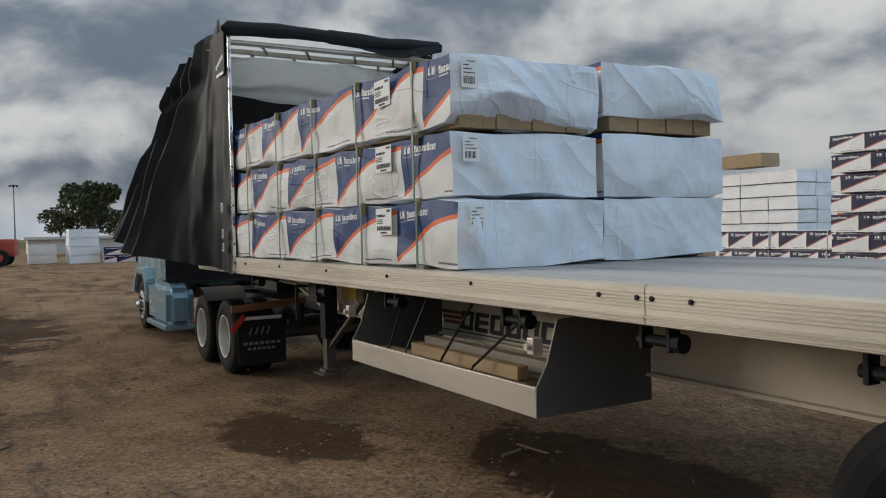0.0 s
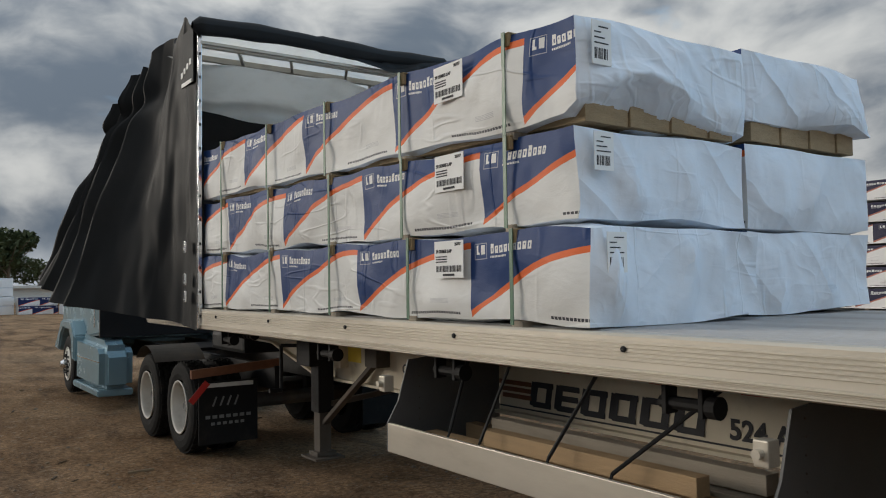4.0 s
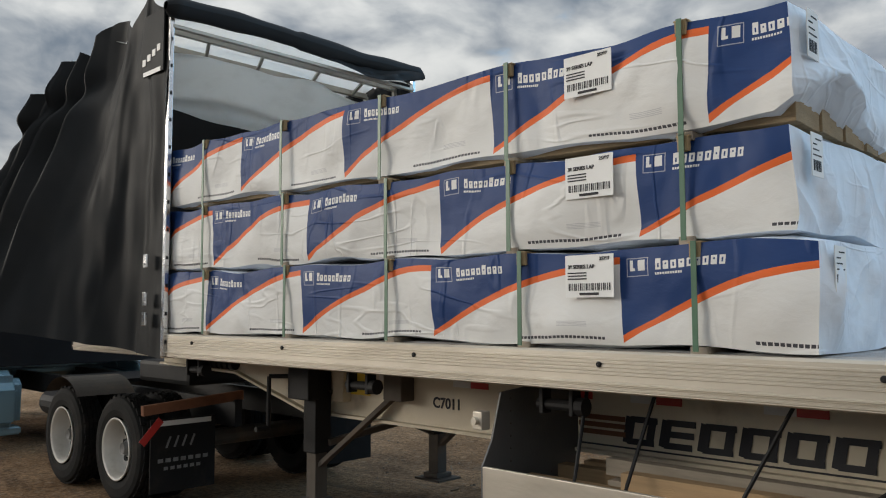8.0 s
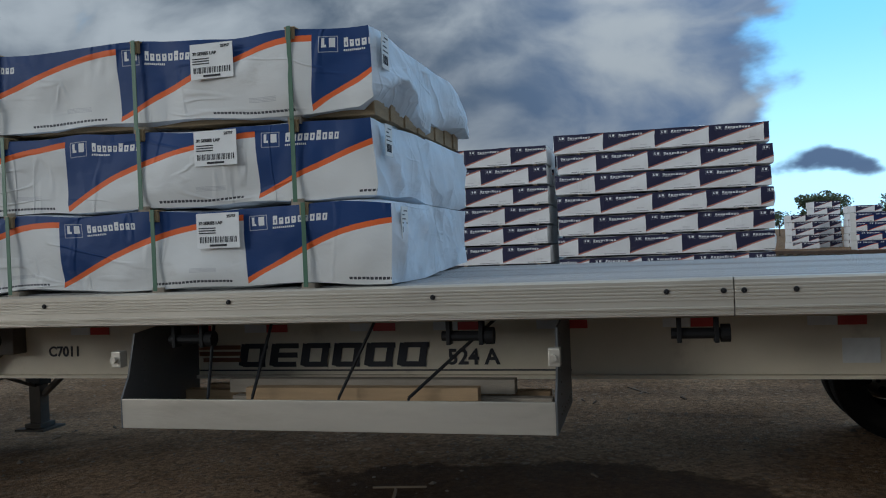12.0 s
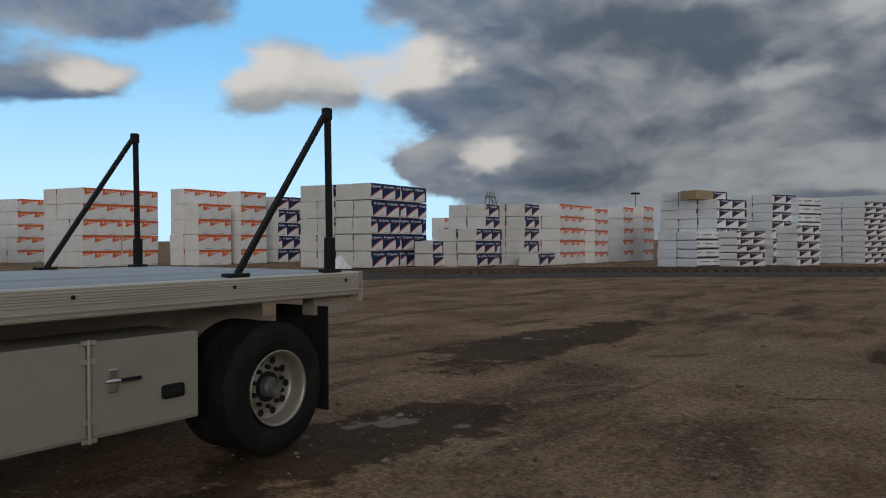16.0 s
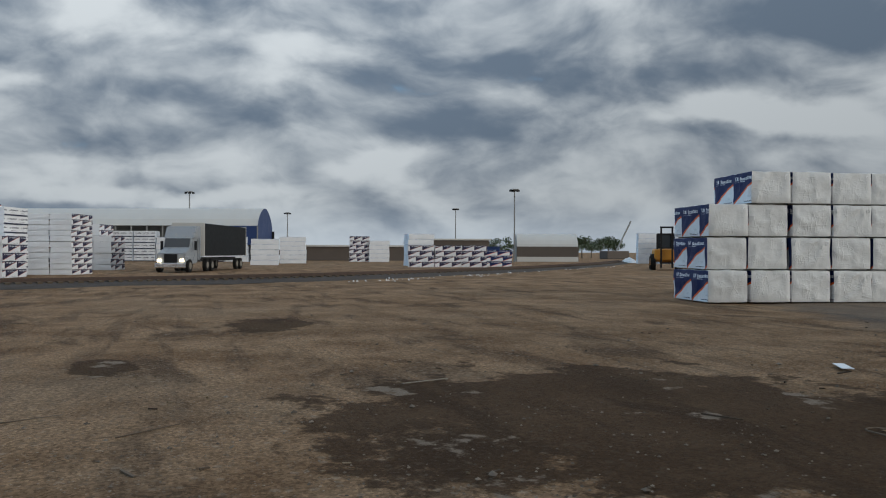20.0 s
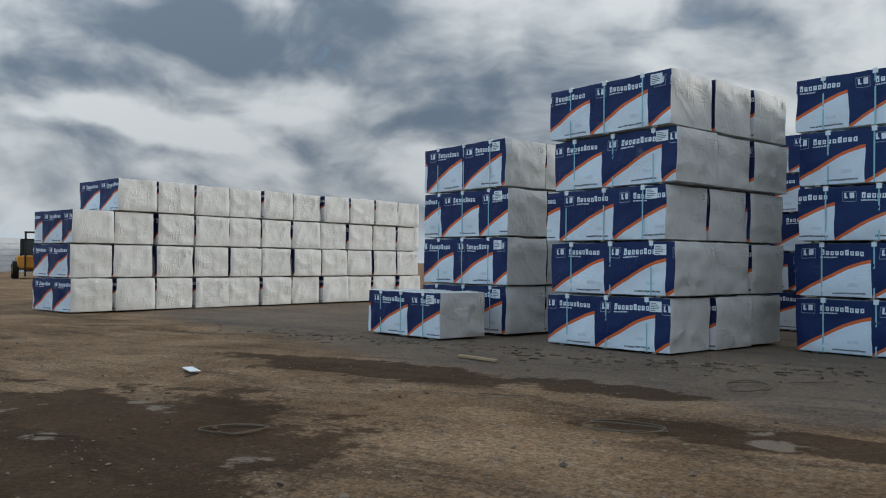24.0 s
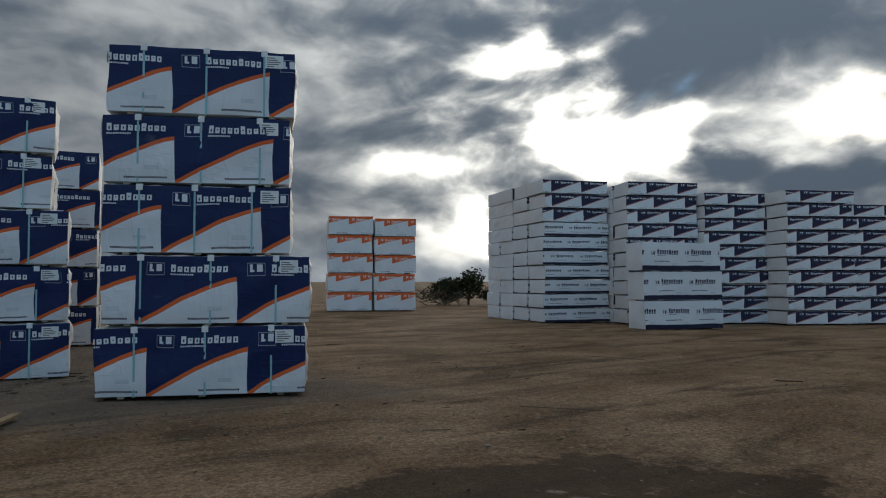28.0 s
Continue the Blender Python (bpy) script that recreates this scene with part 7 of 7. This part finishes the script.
for k, (x, y, yaw, L) in enumerate(((10.2, -4.4, -50, 0.7), (15.9, 0.6, -55, 0.9), (-1.3, -2.5, 10, 0.5), (-5.7, -1.9, 20, 0.6), (6.8, -14.2, 10, 0.6), (3.6, -17.6, 40, 0.7), (-6.0, -12.0, 120, 1.1), (-12.0, -16.0, 100, 1.4), (-19.0, -24.0, 130, 1.6))):
    board(x, y, yaw, L, 0.012 + 0.005 * (k % 3), "dark_wood", 0.010, "thin weathered stick on the dirt")


def strap_loop(x, y, r, seed, label):
    """A discarded strap lying in loops."""
    rnd = random.Random(seed)
    cu = bpy.data.curves.new("strap", "CURVE")
    cu.dimensions, cu.bevel_depth, cu.bevel_resolution = "3D", 0.008, 1
    sp = cu.splines.new("NURBS")
    sp.points.add(17)
    for i, p in enumerate(sp.points):
        a = i * 0.75 + rnd.uniform(-0.3, 0.3)
        p.co = (r * math.cos(a) * rnd.uniform(0.5, 1.2), r * math.sin(a) * rnd.uniform(0.3, 0.8), 0.015 + 0.02 * rnd.random(), 1)
    cu.materials.append(MAT["dark_wood"])
    ob = new("discarded_strap", cu)
    ob.matrix_world = pose(x, y, ground_z(x, y), 0, 0, rnd.uniform(0, 180))
    tagged(ob, label, "strap", "discarded straps")


strap_loop(4.9, -13.0, 0.5, 1, "discarded brown strap lying in loops on dirt")
strap_loop(4.3, -16.6, 0.55, 2, "discarded dark strap lying in loops on dirt")
strap_loop(8.0, -10.8, 0.35, 3, "discarded dark strap lying in loops on dirt")
sheeting = thing("plastic_sheet", "crumpled heap of white plastic sheet by the rails", "plastic sheet", pose(113.0, -70.0, 0.05))
bm = bmesh.new()
sheet(bm, 24, 16, lambda u, v: ((u - 0.5) * 4.2, (v - 0.5) * 1.6, max(0.0, 0.75 * math.sin(math.pi * u) * math.sin(math.pi * v) + 0.22 * noise.noise(Vector((u * 7, v * 6, 2))))))
part("sheet", bm, "plain", sheeting)
crate = thing("blue_container", "navy blue steel skip by the rail line", "container", pose(113.4, -45.1, 0, 0, 0, -112))
part("body", box(bmesh.new(), -0.2, 3.4, 0.0, 1.8, 0.1, 2.3, 0.05), "navy_clad", crate)
part("rim", box(bmesh.new(), -0.3, 3.5, -0.1, 1.9, 2.3, 2.42, 0.03), "navy_clad", crate)
rag = thing("plastic_scrap", "white plastic scrap caught behind the trailer", "plastic sheet", pose(34.9, 24.6, 0.05))
bm = bmesh.new()
sheet(bm, 12, 10, lambda u, v: ((u - 0.5) * 1.4, (v - 0.5) * 0.8, max(0.0, 0.75 * math.sin(math.pi * u) * math.sin(math.pi * v) + 0.15 * noise.noise(Vector((u * 7, v * 6, 2))))))
part("sheet", bm, "plain", rag)


def stones():
    """Loose gravel round the camera's way, and litter along the rails."""
    rnd = random.Random(11)
    base = [Vector(v) for v in ((1, 0, 0), (-1, 0, 0), (0, 1, 0), (0, -1, 0), (0, 0, 0.8), (0, 0, -0.5))]
    tri = ((0, 2, 4), (2, 1, 4), (1, 3, 4), (3, 0, 4), (2, 0, 5), (1, 2, 5), (3, 1, 5), (0, 3, 5))
    co, fa = [], []
    def drop(x, y, s):
        i, a = len(co), rnd.uniform(0, 6.28)
        c, w = math.cos(a), math.sin(a)
        for v in base:
            p = v * s * rnd.uniform(0.7, 1.3)
            co.append((x + p.x * c - p.y * w, y + p.x * w + p.y * c, ground_z(x, y) - 0.01 + 0.02 * noise.noise(Vector((x * 0.9, y * 0.9, 3))) + p.z * 0.75))
        fa.extend(tuple(i + k for k in t) for t in tri)
    for _ in range(15000):
        a, d = rnd.uniform(0, 6.28), 2.2 + 20 * rnd.random() ** 1.7
        x, y = 2.3 + d * math.cos(a), -4.6 + d * math.sin(a)
        if noise.noise(Vector((x * 0.5, y * 0.5, 8))) > -0.25:
            drop(x, y, rnd.uniform(0.006, 0.02) if rnd.random() < 0.95 else rnd.uniform(0.02, 0.045))
    me = bpy.data.meshes.new("gravel")
    me.from_pydata(co, [], fa)
    me.materials.append(MAT["gravel"])
    tagged(new("gravel", me), "loose grey-brown gravel on the dirt", "gravel", kind="stuff")


def gravel_matter(name, dark, pale):
    m = bpy.data.materials.new(name)
    m.use_nodes = True
    n = Nodes(m.node_tree)
    r = n.node("ShaderNodeNewGeometry").outputs["Random Per Island"]
    p = n.node("ShaderNodeBsdfPrincipled")
    n.put(p.inputs["Base Color"], n.mix(r, dark, pale))
    p.inputs["Roughness"].default_value = 0.9
    n.put(n.node("ShaderNodeOutputMaterial").inputs["Surface"], p.outputs[0])
    return m


MAT["gravel"] = gravel_matter("loose_gravel", (0.08, 0.058, 0.04), (0.25, 0.20, 0.15))
stones()


def litter():
    """Chips, splinters and bits of strap trodden into the dirt, and pale scraps along the rails."""
    rnd = random.Random(23)
    co, fa = [], []
    cube = ((0, 1, 3, 2), (4, 6, 7, 5), (0, 4, 5, 1), (2, 3, 7, 6), (0, 2, 6, 4), (1, 5, 7, 3))
    def drop(x, y, l, w, h):
        i, t = len(co), rnd.uniform(0, 3.14)
        if rnd.random() < 0.6:
            t = 2.2 + rnd.gauss(0, 0.35)
        cs, sn = math.cos(t), math.sin(t)
        z = ground_z(x, y) + 0.05 * noise.noise(Vector((x * 0.22, y * 0.22, 0))) + 0.02 * noise.noise(Vector((x * 0.9, y * 0.9, 3))) - 0.022
        for u in (-l, l):
            for v in (-w, w):
                for k in (0, h):
                    co.append((x + u * cs - v * sn, y + u * sn + v * cs, z + k + (0.01 if u > 0 else 0)))
        fa.extend(tuple(i + k for k in f) for f in cube)
    for _ in range(1500):
        a, d = rnd.uniform(0, 6.28), 2.5 + 20 * rnd.random() ** 1.2
        x, y = 2.3 + d * math.cos(a), -4.6 + d * math.sin(a)
        if noise.noise(Vector((x * 0.4, y * 0.4, 5))) > 0.05:
            long = rnd.random() < 0.12
            drop(x, y, rnd.uniform(0.08, 0.22) if long else rnd.uniform(0.012, 0.05), rnd.uniform(0.005, 0.012), rnd.uniform(0.008, 0.018))
    for _ in range(420):
        x = rnd.uniform(-4.5, 16.0)
        drop(x, -18.6 - 0.12 * abs(x - 5) + rnd.gauss(0, 0.5), rnd.uniform(0.02, 0.12), rnd.uniform(0.01, 0.03), 0.015)
    chips = (co, fa)
    co, fa = [], []
    a, b = Vector((47.0, -12.0)), Vector((92.0, -55.0))
    for _ in range(110):
        p = a.lerp(b, rnd.random() ** 1.3)
        co_n = len(co)
        x, y = p.x - 2.6 + rnd.gauss(0, 0.7), p.y - 1.6 + rnd.gauss(0, 0.7)
        s = rnd.uniform(0.02, 0.09)
        co += [(x - s, y, 0.02), (x, y - s * 0.7, 0.02), (x + s, y, 0.03), (x, y + s * 0.6, 0.03), (x, y, 0.06 + s * 0.5)]
        fa += [(co_n, co_n + 1, co_n + 4), (co_n + 1, co_n + 2, co_n + 4), (co_n + 2, co_n + 3, co_n + 4), (co_n + 3, co_n, co_n + 4)]
    me = bpy.data.meshes.new("plastic_litter")
    me.from_pydata(co, [], fa)
    me.materials.append(MAT["paper"])
    tagged(new("plastic_litter", me), "white scraps of plastic wrap blown along the rails", "litter", kind="stuff")
    co, fa = chips
    me = bpy.data.meshes.new("wood_litter")
    me.from_pydata(co, [], fa)
    me.materials.append(MAT["litter"])
    tagged(new("wood_litter", me), "splinters and chips of wood trodden into the dirt", "wood chips", kind="stuff")


MAT["litter"] = gravel_matter("wood_litter", (0.045, 0.03, 0.02), (0.26, 0.19, 0.12))
litter()
# lumber lying in the trailer's tray
for k, (x0, x1, y, z, mat) in enumerate(((-1.62, 0.92, 0.16, 0.61, "wood"), (-1.60, 0.55, 0.30, 0.62, "wood"), (-1.15, 0.93, 0.44, 0.63, "wood_grey"), (-1.58, 0.9, 0.60, 0.64, "wood"), (-0.95, 0.52, 0.26, 0.72, "wood"), (-1.2, 0.7, 0.50, 0.73, "wood_grey"), (-1.5, 0.2, 0.75, 0.65, "wood"))):
    ob = thing("timber", "rough dunnage timber lying in the trailer tray", "timber", pose(0, y, z, 0, 0, 0.6 * math.sin(k * 2.2)), "dunnage in the tray")
    part("beam", box(bmesh.new(), x0, x1, -0.045, 0.045, -0.04, 0.05, 0.004), mat, ob)
